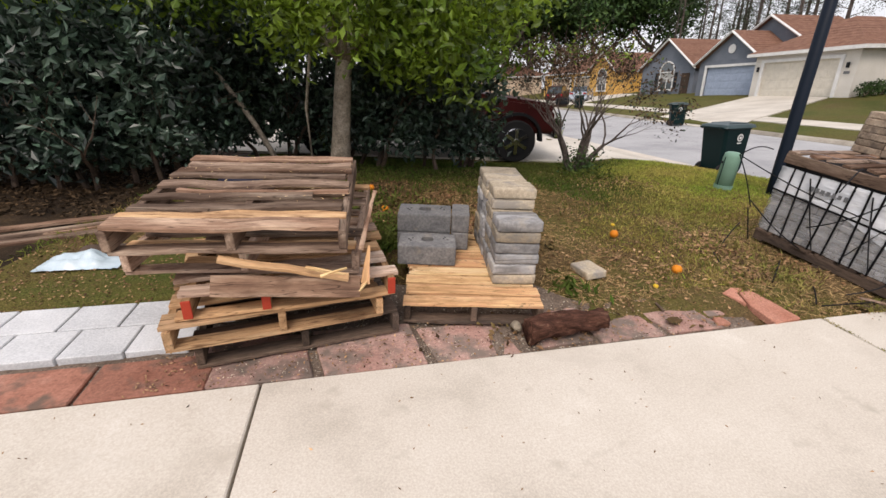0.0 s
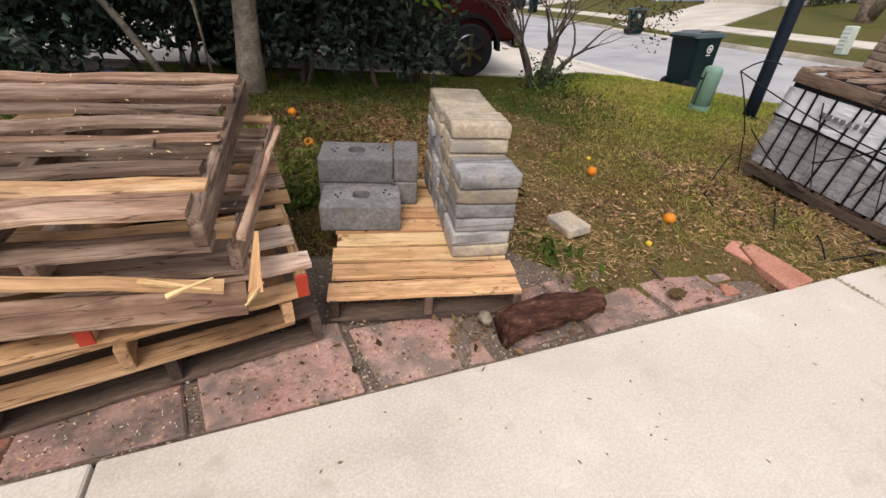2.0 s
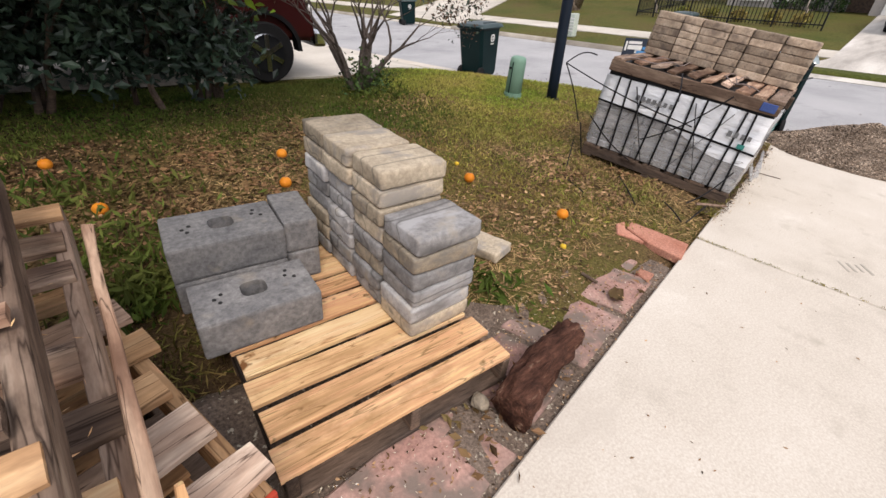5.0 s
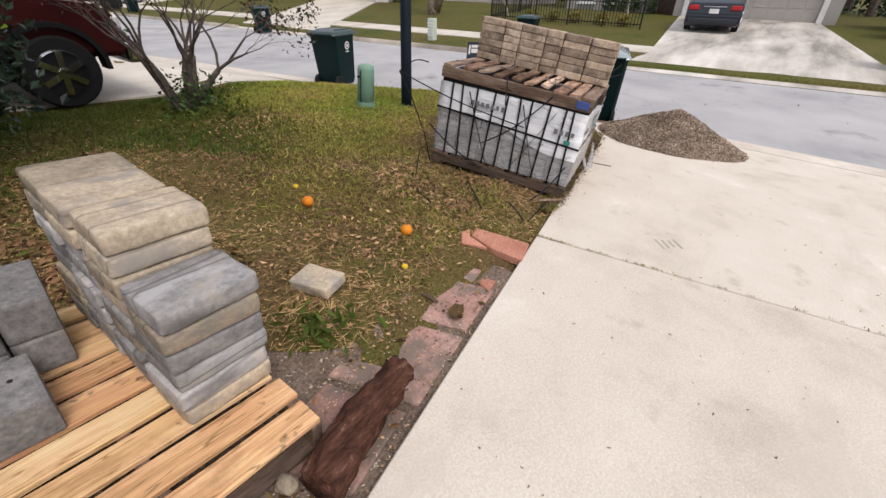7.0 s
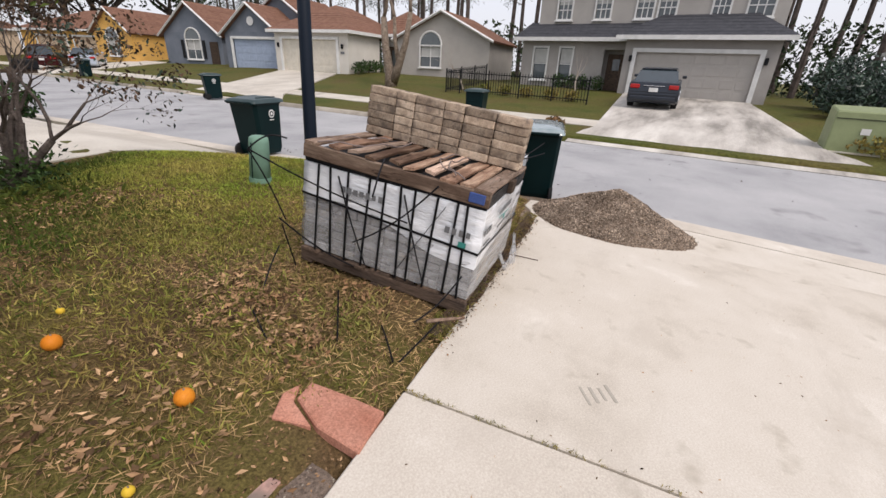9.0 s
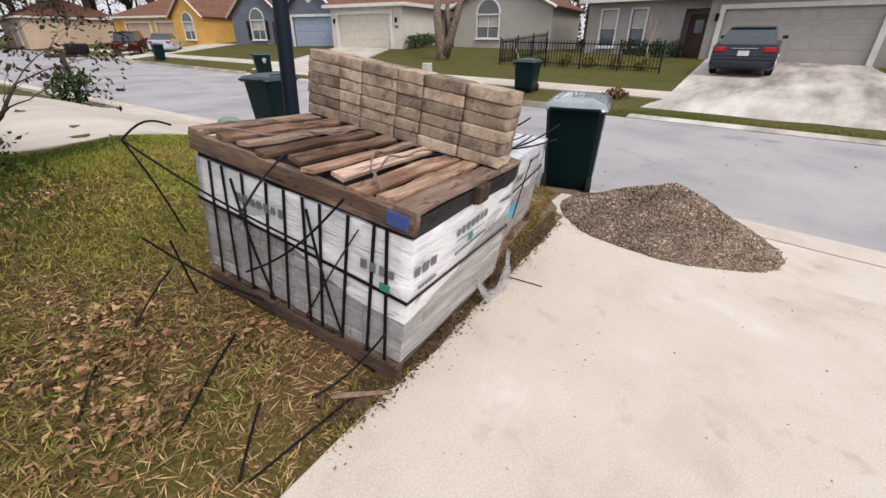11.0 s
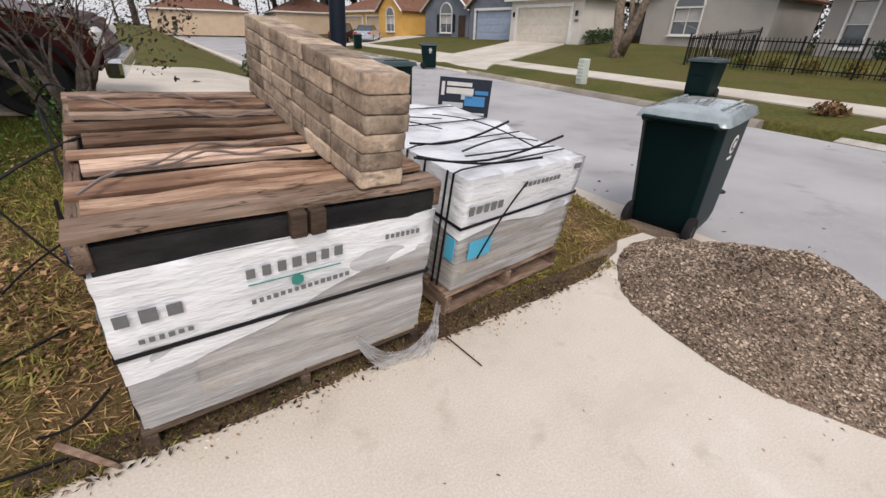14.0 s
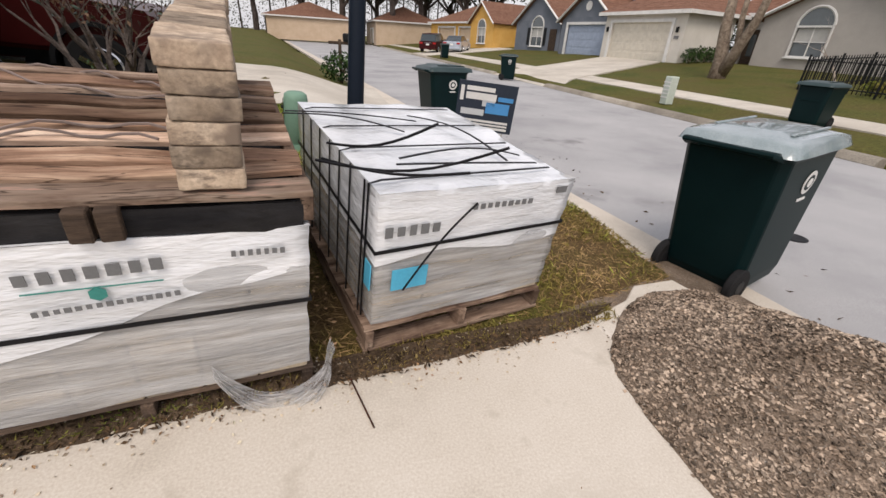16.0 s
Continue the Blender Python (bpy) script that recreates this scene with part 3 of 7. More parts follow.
def pallet(label, m, length, depth, woods, deck, group="", stringer=None, red=False, rag=0.02, seed=0, height=0.14, under=3, skip=(), fill=1.0, order=None, stands=None, slip=0.01, layout=()):
    """A wooden pallet: deck boards along x, three stringers along y, bottom boards."""
    rng = random.Random(seed)
    p = thing("wooden_pallet", label, "pallet", m, group)
    bw = depth / deck
    for i, (y0, wd, wood, dx, share, roll, yaw) in enumerate(layout):
        part("deck_board", board_mesh(length * share, wd, 0.019, wood, seed * 31 + i, rag), None, p, m=pose(dx, -depth / 2 + y0 + wd / 2, height - 0.01 + abs(roll) * 0.0009, roll, 0, yaw))
    for i in range(0 if layout else deck):
        if i in skip:
            continue
        y = -depth / 2 + bw * (i + 0.5)
        wd = bw * rng.uniform(0.78, 0.93) * fill
        me = board_mesh(length * rng.uniform(0.985, 1.01), wd, 0.019, order[i % len(order)] if order else woods[rng.randrange(len(woods))], seed * 31 + i, rag)
        mm = pose(rng.uniform(-slip, slip), y, height - 0.01, rng.uniform(-1, 1), rng.uniform(-0.4, 0.4), rng.uniform(-0.8, 0.8))
        part("deck_board", me, None, p, m=mm)
    sh = height - 0.04
    for k, x in enumerate(stands or (-length / 2 + 0.025, 0, length / 2 - 0.025)):
        bm = box((depth - 0.02, 0.038, sh), (0, 0, 0), 0.003)
        s = part("stringer", bm, stringer or woods[0], p, m=pose(x, 0, 0.02 + sh / 2, 0, 0, 90))
        if red:
            part("painted_end", box((0.012, 0.041, sh * 0.96), (0, 0, 0), 0.002), REDPAINT, s, "red painted end", m=pose(-depth / 2 + 0.004, 0, 0))
    for i in range(under):
        y = -depth / 2 + 0.06 + (depth - 0.12) * i / max(under - 1, 1)
        part("bottom_board", board_mesh(length, 0.1, 0.018, stringer or woods[0], seed * 17 + i + 100, rag), None, p, m=pose(0, y, 0.010))
    return p


G = "stack of old pallets"
pallet("dark wooden pallet on the ground under a stack", near(-0.32, 2.46, 0.0, 18), 1.07, 1.2, [WOOD_DARK], 6, G, seed=1, fill=0.8)
pallet("weathered tan pallet resting on another pallet", near(-0.42, 2.40, 0.14, 19), 1.08, 1.2, [WOOD_TAN], 6, G, seed=2, fill=0.75)
pallet("weathered pallet with red painted stringer ends", near(-0.326, 2.437, 0.28, 15.6), 1.1, 1.2, [WOOD_TAN, WOOD_PALE, WOOD_PALE], 7, G, red=True, seed=3, fill=0.80, rag=0.05, stands=(-0.48, -0.13, 0.51), slip=0.035)
pallet("old split pallet with broken boards in a stack", near(-0.446, 2.529, 0.46, 3, 1.5), 1.16, 1.22, [WOOD_OLD, WOOD_BROWN, WOOD_OLD], 7, G, rag=0.06, seed=4, skip=(3,), fill=0.72, slip=0.02, order=(WOOD_TAN, WOOD_OLD, WOOD_BROWN), stringer=WOOD_PALE)
# the topmost: (front edge, width, wood, shift along the board, share of the length, roll, yaw) of each board
pallet("grey-brown weathered pallet with ragged split boards, topmost in a stack", near(-0.459, 2.405, 0.655, 5, 3.9), 1.10, 1.23, [WOOD_OLD], 9, G, rag=0.06, seed=5, stringer=WOOD_OLD, stands=(-0.525, 0, 0.508),
       layout=((0.0, 0.125, WOOD_BROWN, -0.015, 0.97, 2, 0), (0.128, 0.095, WOOD_TAN, -0.012, 0.97, 0, 0.3), (0.235, 0.085, WOOD_OLD, -0.01, 0.96, -2, -0.5), (0.395, 0.065, WOOD_OLD, -0.10, 0.80, 7, 2.0),
               (0.465, 0.060, WOOD_BROWN, 0.06, 0.86, -8, -1.5), (0.585, 0.095, WOOD_OLD, -0.02, 0.97, 3, 0.6), (0.735, 0.090, WOOD_OLD, -0.03, 0.95, -3, -0.8), (0.865, 0.095, WOOD_BROWN, -0.02, 0.98, 2, 0.4), (0.985, 0.095, WOOD_OLD, -0.02, 0.96, 0, 0), (1.105, 0.11, WOOD_BROWN, -0.03, 0.98, 1, 0.3)))
solid("broken_board", board_mesh(0.62, 0.05, 0.02, WOOD_TAN, 77, 0.04), None, "splintered pale board hanging off the pallet stack", "board", near(-0.17, 1.83, 0.53, 9.8, 20, 13))
solid("broken_board", board_mesh(0.72, 0.115, 0.02, WOOD_BROWN, 78, 0.05), None, "grey split board hanging off the pallet stack", "board", near(-0.17, 1.83, 0.43, 9, 62, 4))
for x, y, z, rz, ry, ln, w, lab in ((0.02, 1.80, 0.535, -10, 6, 0.20, 0.016, "pale torn splinter at the end of a broken board"), (0.06, 1.79, 0.535, 14, -14, 0.13, 0.014, "pale torn splinter at the end of a broken board"),
                                    (0.205, 1.95, 0.50, 75, -62, 0.20, 0.045, "bright yellow splinter of freshly broken wood"), (0.19, 1.90, 0.41, 40, -30, 0.09, 0.025, "bright yellow splinter of freshly broken wood")):
    bm = bmesh.new()
    cube(bm, (0, 0, 0), (ln, w, 0.012))
    for v in bm.verts:
        if v.co.x > 0:
            v.co.y = v.co.y * 0.25 + 0.2 * w
    bmesh.ops.subdivide_edges(bm, edges=bm.edges[:], cuts=2)
    for v in bm.verts:
        v.co += Vector((0, 0.10 * w, 0.006)) * noise.noise(v.co * 40 + Vector((x * 9, y, z)))
    solid("splinter", bm, WOOD_NEW, lab, "splinter", near(x, y, z, rz, 25, ry), "splinters on the pallet stack")
rgs = np.random.default_rng(15)
chips = [(rgs.uniform(-0.55, 0.55), rgs.uniform(-0.62, 0.62), 0.1425) for _ in range(110)]
scatter("wood_slivers", chips, 0.020, WOOD_NEW, rgs, flat=True, ratio=0.16, label="tiny pale wood slivers lying on the boards", category="debris", kind="stuff", m=near(-0.446, 2.529, 0.465, 3, 1.5))
chips = [(rgs.uniform(-0.52, 0.52), rgs.uniform(-0.3, 0.60), 0.143) for _ in range(130)]
scatter("wood_slivers", chips, 0.018, WOOD_NEW, rgs, flat=True, ratio=0.2, label="tiny pale wood slivers lying on the boards", category="debris", kind="stuff", m=near(-0.459, 2.405, 0.655, 5, 3.9))
solid("splintered_slat", board_mesh(0.96, 0.030, 0.026, WOOD_BROWN, 79, 0.03), None, "long splintered slat lying along the edge of the pallet stack", "board", near(0.166, 2.42, 0.613, 91, 12, -1.5))

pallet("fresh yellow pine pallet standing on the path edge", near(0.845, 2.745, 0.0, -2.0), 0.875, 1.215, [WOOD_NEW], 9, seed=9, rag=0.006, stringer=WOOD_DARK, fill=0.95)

def tumbled(s, material, seed, r=0.013):
    """A paver with knocked, rounded edges and uneven faces."""
    bm = bmesh.new()
    bmesh.ops.create_cube(bm, size=1)
    bmesh.ops.subdivide_edges(bm, edges=bm.edges[:], cuts=7, use_grid_fill=True)
    h = Vector(s) / 2
    for v in bm.verts:
        p = Vector([math.copysign(abs(2 * c) ** 0.55, c) * k for c, k in zip(v.co, h)])
        core = Vector([max(-k + r, min(k - r, c)) for c, k in zip(p, h)])
        d = p - core
        if d.length > r:
            p = core + d.normalized() * r
        worn = sum(abs(c) > k - 1.3 * r for c, k in zip(p, h)) >= 2
        p += d.normalized() * (0.0028 * noise.noise(p * 22 + Vector((seed, 0, 0))) - (0.004 * abs(noise.noise(p * 45 + Vector((0, seed, 0)))) if worn else 0.0)) if d.length > 0 else Vector()
        v.co = p
    return mesh(bm, "paver", material, True)


PAV = [[tumbled((0.295, 0.222, 0.074), m_, k + 0.5) for k in range(4)] for m_ in (PAVER_TAN, PAVER_GREY)]
rng0 = random.Random(5)
for k in range(8):
    for c in range(4):
        if k >= 6 and c == 0:
            continue
        tan = True if k >= 6 else rng0.random() < 0.3
        if c == 0:
            tan = k in (0, 4)
        if k == 5 and c == 0:
            tan = False
        solid("paver", PAV[0 if tan else 1][(k * 3 + c) % 4], None, ("tan" if tan else "blue-grey") + " tumbled concrete paver stacked on a pine pallet", "paver",
              near(1.115 + rng0.uniform(-0.008, 0.008), 2.515 + 0.228 * c + rng0.uniform(-0.004, 0.004), 0.142 + 0.0755 * k + 0.037, rng0.uniform(-1.5, 1.5)), "pavers stacked on the pine pallet")
solid("paver", tumbled((0.24, 0.175, 0.062), PAVER_TAN, 9.5, 0.010), None, "single tan paver lying tilted on the lawn", "paver", near(1.835, 2.865, 0.036, -76, 4, -4))


def hollow_block(label, m, s, hole=True):
    b = thing("concrete_block", label, "concrete block", m, "grey blocks on the pine pallet")
    bm = box((s[0], s[1], s[2]), (0, 0, s[2] / 2), 0.012, 2)
    if hole:  # a round hole cut down from the top
        f = max(bm.faces, key=lambda q: q.calc_center_median().z)
        rim = f.edges[:]
        bmesh.ops.delete(bm, geom=[f], context="FACES_ONLY")
        ring = [[bm.verts.new((0.046 * math.copysign(abs(math.cos(a)) ** 0.6, math.cos(a)), 0.01 + 0.044 * math.copysign(abs(math.sin(a)) ** 0.6, math.sin(a)), z)) for a in [2 * math.pi * k / 16 for k in range(16)]] for z in (s[2], 0.01)]
        ins = [bm.edges.new((ring[0][k], ring[0][(k + 1) % 16])) for k in range(16)]
        bmesh.ops.triangle_fill(bm, use_beauty=True, edges=rim + ins)
        for k in range(16):
            bm.faces.new((ring[0][k], ring[0][(k + 1) % 16], ring[1][(k + 1) % 16], ring[1][k]))
        bm.faces.new(ring[1])
        bmesh.ops.recalc_face_normals(bm, faces=bm.faces[:])
    part("body", bm, BLOCK, b)
    if hole:
        for dx, dy in ((-0.11, 0.02), (-0.135, 0.0), (-0.12, -0.025), (0.12, 0.03), (0.15, 0.01), (0.13, 0.06)):
            bm = bmesh.new()
            bmesh.ops.create_cone(bm, cap_ends=True, segments=7, radius1=0.008, radius2=0.007, depth=0.003)
            part("pit", bm, HOLE, b, m=pose(dx, dy, s[2] + 0.001))
    return b


hollow_block("grey concrete block with a round hole on the pine pallet", near(0.545, 2.815, 0.142, -3), (0.42, 0.25, 0.15))
hollow_block("grey concrete block under another on the pallet", near(0.53, 3.10, 0.142, -4), (0.41, 0.27, 0.145), False)
hollow_block("grey concrete block with a round hole, laid on another", near(0.53, 3.10, 0.288, -4), (0.41, 0.27, 0.145))
hollow_block("short grey half block on the pallet", near(0.815, 3.12, 0.142, -6), (0.14, 0.29, 0.145), False)
hollow_block("short grey half block laid on another", near(0.815, 3.12, 0.288, -6), (0.14, 0.29, 0.145), False)

# stepping stones along the concrete
path = thing("stepping_stone_path", "worn pinkish-red stepping stones sunk in dirt beside the driveway", "path", NEAR, kind="structure")
rng0 = random.Random(11)
for x0, x1, d0, d1 in ((-0.62, -0.06, 0.03, 0.40), (0.0, 0.55, 0.03, 0.40), (0.60, 1.10, 0.03, 0.36), (1.62, 2.06, 0.035, 0.42), (2.10, 2.50, 0.035, 0.42), (2.54, 2.68, 0.16, 0.40), (1.20, 1.58, 0.05, 0.40)):
    pts = []
    for a, b in ((x0, d0), (x1, d0), (x1, d1), (x0, d1)):
        pts.append((a + rng0.uniform(-0.015, 0.015) - b * 0.35, edge_y(a) + b + rng0.uniform(-0.012, 0.012)))
    bm = prism(bmesh.new(), pts, -0.07, -0.016 + rng0.uniform(-0.006, 0.004))
    bmesh.ops.recalc_face_normals(bm, faces=bm.faces[:])
    chamfer(bm, 0.008)
    part("stone", bm, REDSTONE, path)
for x0 in (-2.75, -2.2, -1.65, -1.1):
    bm = prism(bmesh.new(), [(x0 + 0.01, edge_y(x0) + 0.02), (x0 + 0.54, edge_y(x0 + 0.54) + 0.02), (x0 + 0.5, edge_y(x0 + 0.5) + 0.30), (x0 - 0.03, edge_y(x0 - 0.03) + 0.30)], -0.07, -0.008)
    bmesh.ops.recalc_face_normals(bm, faces=bm.faces[:])
    part("stone", chamfer(bm, 0.006), DARKRED, path, "brick-red stone")
walkw = thing("paver_walk", "pale grey square pavers laid in rows beside the driveway", "path", NEAR, kind="structure")
for r in range(2):
    for k in range(7):
        x0, d0 = -2.9 + 0.305 * k + 0.13 * r, 0.36 + 0.275 * r
        pts = [(x0, edge_y(x0) + d0), (x0 + 0.295, edge_y(x0 + 0.295) + d0), (x0 + 0.255, edge_y(x0 + 0.255) + d0 + 0.265), (x0 - 0.04, edge_y(x0 - 0.04) + d0 + 0.265)]
        bm = prism(bmesh.new(), pts, -0.06, 0.012)
        bmesh.ops.recalc_face_normals(bm, faces=bm.faces[:])
        part("paving_stone", chamfer(bm, 0.005), WHITESTONE, walkw)
for k, (pts, lab) in enumerate(((((2.85, 2.16), (3.08, 2.22), (3.05, 2.42), (3.01, 2.60), (2.90, 2.57), (2.84, 2.38)), "broken red brick slab lying on the lawn"),
                               (((2.76, 2.56), (2.83, 2.40), (2.88, 2.57), (2.98, 2.63), (2.88, 2.64)), "small broken piece of red brick"),
                               (((2.45, 2.16), (2.56, 2.18), (2.54, 2.26), (2.47, 2.25)), "small sunken piece of red brick"))):
    bm = prism(bmesh.new(), pts, -0.04, 0.014 if k < 2 else -0.004)
    bmesh.ops.recalc_face_normals(bm, faces=bm.faces[:])
    solid("brick_fragment", chamfer(bm, 0.006), REDBRICK, lab, "brick", NEAR, "broken bricks by the driveway")
dm = sheet("dirt", np.arange(-2.6, 2.75, 0.06), [k / 8 for k in range(9)],
           lambda x, v: (float(x), edge_y(x) + 0.0 + (0.50 + 0.5 * (1 - smooth(1.2, 1.7, x)) + 0.09 * noise.noise((x * 2.2, 1, 0))) * v, -0.030 + 0.034 * smooth(0.5, 1.0, v) + 0.013 * noise.noise((x * 9, v * 7, 2)) + 0.01 * noise.noise((x * 2.5, v * 3, 6)) - 0.06 * (v > 0.95)))
dm.materials.append(DIRT)
solid("dirt_strip", dm, DIRT, "grey-brown dirt with chips between path stones", "dirt", NEAR, kind="structure")

# the rotten log
bm = bmesh.new()
n, rings = 30, []
for i in range(25):
    t = i / 24
    c = Vector((1.125 + 0.52 * t, 1.985 + 0.145 * t + 0.015 * math.sin(4 * t), 0.062))
    rings.append([bm.verts.new(c + Vector((-math.sin(D) * math.cos(a), math.cos(D) * math.cos(a), math.sin(a))) * (0.078 - 0.018 * t) * (1 + 0.28 * noise.noise((t * 7, math.cos(a) * 2, math.sin(a) * 2)) + 0.24 * noise.noise((t * 5, math.cos(a) * 7, math.sin(a) * 7)))) for a in [2 * math.pi * k / n for k in range(n)]])
for a, b in zip(rings, rings[1:]):
    for k in range(n):
        bm.faces.new((a[k], a[(k + 1) % n], b[(k + 1) % n], b[k]))
bm.faces.new(rings[0][::-1])
bm.faces.new(rings[-1])
bmesh.ops.recalc_face_normals(bm, faces=bm.faces[:])
solid("log", bm, RUST, "short rotting log with reddish-brown peeling bark", "log", NEAR, smooth=True)
bm = bmesh.new()
bmesh.ops.create_icosphere(bm, subdivisions=2, radius=0.035)
for v in bm.verts:
    v.co *= 1 + 0.4 * noise.noise(v.co * 30)
solid("stone_chip", bm, PAVER_TAN, "small pale stone chip beside the log", "stone", near(1.085, 2.10, 0.02))


def fruit(x, y, material, label, squash=0.95, r=0.037):
    f = thing("orange", label, "orange", near(x, y, r * 0.85), "fallen oranges")
    bm = bmesh.new()
    bmesh.ops.create_uvsphere(bm, u_segments=16, v_segments=10, radius=r)
    for v in bm.verts:
        v.co.z *= squash
        v.co *= 1 + 0.03 * noise.noise(v.co * 40)
    part("peel", bm, material, f, smooth=True)
    part("stem_scar", tube(bmesh.new(), [(0, 0, r * squash * 0.97), (0.004, 0, r * squash * 1.08)], 0.005, 6), BARK, f)


for x, y, k in ((1.33, 4.73, 0), (1.16, 4.2, 0), (2.60, 2.90, 0), (-0.10, 5.14, 0), (0.13, 4.3, 0), (2.42, 3.68, 0), (2.28, 2.64, 1), (2.55, 3.99, 1)):
    fruit(x, y, YELLOWFRUIT if k else ORANGE, "small yellow fruit fallen on the lawn" if k else "ripe orange fallen on the lawn", r=0.020 if k else 0.041)
bm = bmesh.new()
bmesh.ops.create_grid(bm, x_segments=6, y_segments=6, size=0.06)
for v in bm.verts:
    v.co.z = 0.015 * noise.noise(v.co * 20) + 4 * v.co.x ** 2
    v.co.y *= 0.7 * (1 - abs(v.co.x) * 8)
solid("dry_leaf", bm, BROWNLEAF, "curled dry brown leaf on a stepping stone", "leaf", near(2.16, 2.19, 0.0, 20))


# ---- the wrapped cubes of pavers ----
def strap_line(parent, pts, w=0.016, name="strap", material=None, across=None):
    """A flat strap along a line of points, its width lying across."""
    bm = bmesh.new()
    pts = [Vector(p) for p in pts]
    prev = None
    for i, p in enumerate(pts):
        d = (pts[min(i + 1, len(pts) - 1)] - pts[max(i - 1, 0)]).normalized()
        side = d.cross(Vector((0, 0, 1)))
        side = side.normalized() if side.length > 0.1 else d.cross(Vector((0, 1, 0))).normalized()
        if across:
            side = Vector(across)
        up = side.cross(d).normalized()
        ring = [bm.verts.new(p + a * side * w / 2 + b * up * 0.002) for a, b in ((-1, -1), (1, -1), (1, 1), (-1, 1))]
        if prev:
            for k in range(4):
                bm.faces.new((prev[k], prev[(k + 1) % 4], ring[(k + 1) % 4], ring[k]))
        else:
            bm.faces.new(ring)
        prev = ring
    bm.faces.new(prev[::-1])
    bmesh.ops.recalc_face_normals(bm, faces=bm.faces[:])
    return part(name, bm, material or STRAP, parent)


def arc(a, b, sag, n=10, side=(0, 0, 0)):
    a, b, s = Vector(a), Vector(b), Vector(side)
    return [a.lerp(b, i / n) + (Vector((0, 0, -sag)) + s) * math.sin(math.pi * i / n) for i in range(n + 1)]


def wrap(name, parent, x0, x1, y0, y1, z0, z1, seed, hem=0.0, out=0.006, faces="xXyYt", line=None):
    """A skin of stretch film round a cube of stone: creased, with an uneven hem."""
    bm = bmesh.new()
    n, k = 26, 16
    def put(p, nrm, amp=1.0):
        v = Vector(p)
        nrm = Vector((0, 0, 0))  # at an edge the skin stands off both ways, so that the sheets meet
        for i, lo, hi in ((0, x0, x1), (1, y0, y1)):
            nrm[i] = -1 if v[i] < lo + 1e-5 else 1 if v[i] > hi - 1e-5 else 0
        if "t" in faces and v.z > z1 - 1e-5:
            nrm.z = 1
            if abs(nrm.x) + abs(nrm.y) == 0:
                amp = 2.0
        return bm.verts.new(v + nrm * (out + amp * (0.006 * noise.noise((v.x * 6 + seed, v.y * 6, v.z * 16)) + 0.006 * noise.noise((v.x * 2.5 + seed, v.y * 2.5, v.z * 5 + 3)))))
    sides = []
    per = [((x0, y0), (x1, y0), (0, -1, 0), "y"), ((x1, y0), (x1, y1), (1, 0, 0), "X"), ((x1, y1), (x0, y1), (0, 1, 0), "Y"), ((x0, y1), (x0, y0), (-1, 0, 0), "x")]
    for (ax, ay), (bx_, by), nrm, tag in per:
        if tag not in faces:
            continue
        g = []
        for i in range(n + 1):
            t = i / n
            x, y = ax + (bx_ - ax) * t, ay + (by - ay) * t
            h = (line(x, y) if line else z0) + hem * noise.noise((x * 3 + seed, y * 3, 5))
            g.append([put((x, y, h + (z1 - h) * j / k), nrm) for j in range(k + 1)])
        for a, b in zip(g, g[1:]):
            for j in range(k):
                bm.faces.new((a[j], b[j], b[j + 1], a[j + 1]))
    if "t" in faces:
        g = [[put((x0 + (x1 - x0) * i / n, y0 + (y1 - y0) * j / n, z1), (0, 0, 1), 2.0) for j in range(n + 1)] for i in range(n + 1)]
        for a, b in zip(g, g[1:]):
            for j in range(n):
                bm.faces.new((a[j], b[j], b[j + 1], a[j + 1]))
    bmesh.ops.remove_doubles(bm, verts=bm.verts[:], dist=0.001)
    bmesh.ops.recalc_face_normals(bm, faces=bm.faces[:])
    return bm


def clear_film(name, least, most):
    """Stretch film that lets the stone show through."""
    m = stuff_mat(name, [(0.35, (0.46, 0.47, 0.48)), (0.65, (0.66, 0.67, 0.68))], big=3.0, fine=14, stretch=(0.6, 0.6, 6.0), rough=0.2, bump=0.6, dist=0.012, grain=0.2)
    nt = m.node_tree
    tr = nt.nodes.new("ShaderNodeBsdfTransparent")
    ms = nt.nodes.new("ShaderNodeMixShader")
    tc = nt.nodes.new("ShaderNodeTexCoord")
    mp = nt.nodes.new("ShaderNodeMapping")
    mp.inputs["Scale"].default_value = (0.7, 0.7, 9)
    nt.links.new(tc.outputs["Object"], mp.inputs[0])
    f = ramp(nt, noisy(nt, mp.outputs[0], 3.0, 4), [(0.35, (least,) * 3), (0.7, (most,) * 3)])
    nt.links.new(f, ms.inputs[0])
    nt.links.new(tr.outputs[0], ms.inputs[1])
    nt.links.new(nt.nodes["Principled BSDF"].outputs[0], ms.inputs[2])
    nt.links.new(ms.outputs[0], nt.nodes["Material Output"].inputs[0])
    return m


CLEAR = clear_film("clear_wrap", 0.16, 0.55)
MILKY = clear_film("milky_wrap", 0.42, 0.80)
LOOSE = clear_film("crumpled_wrap", 0.30, 0.80)


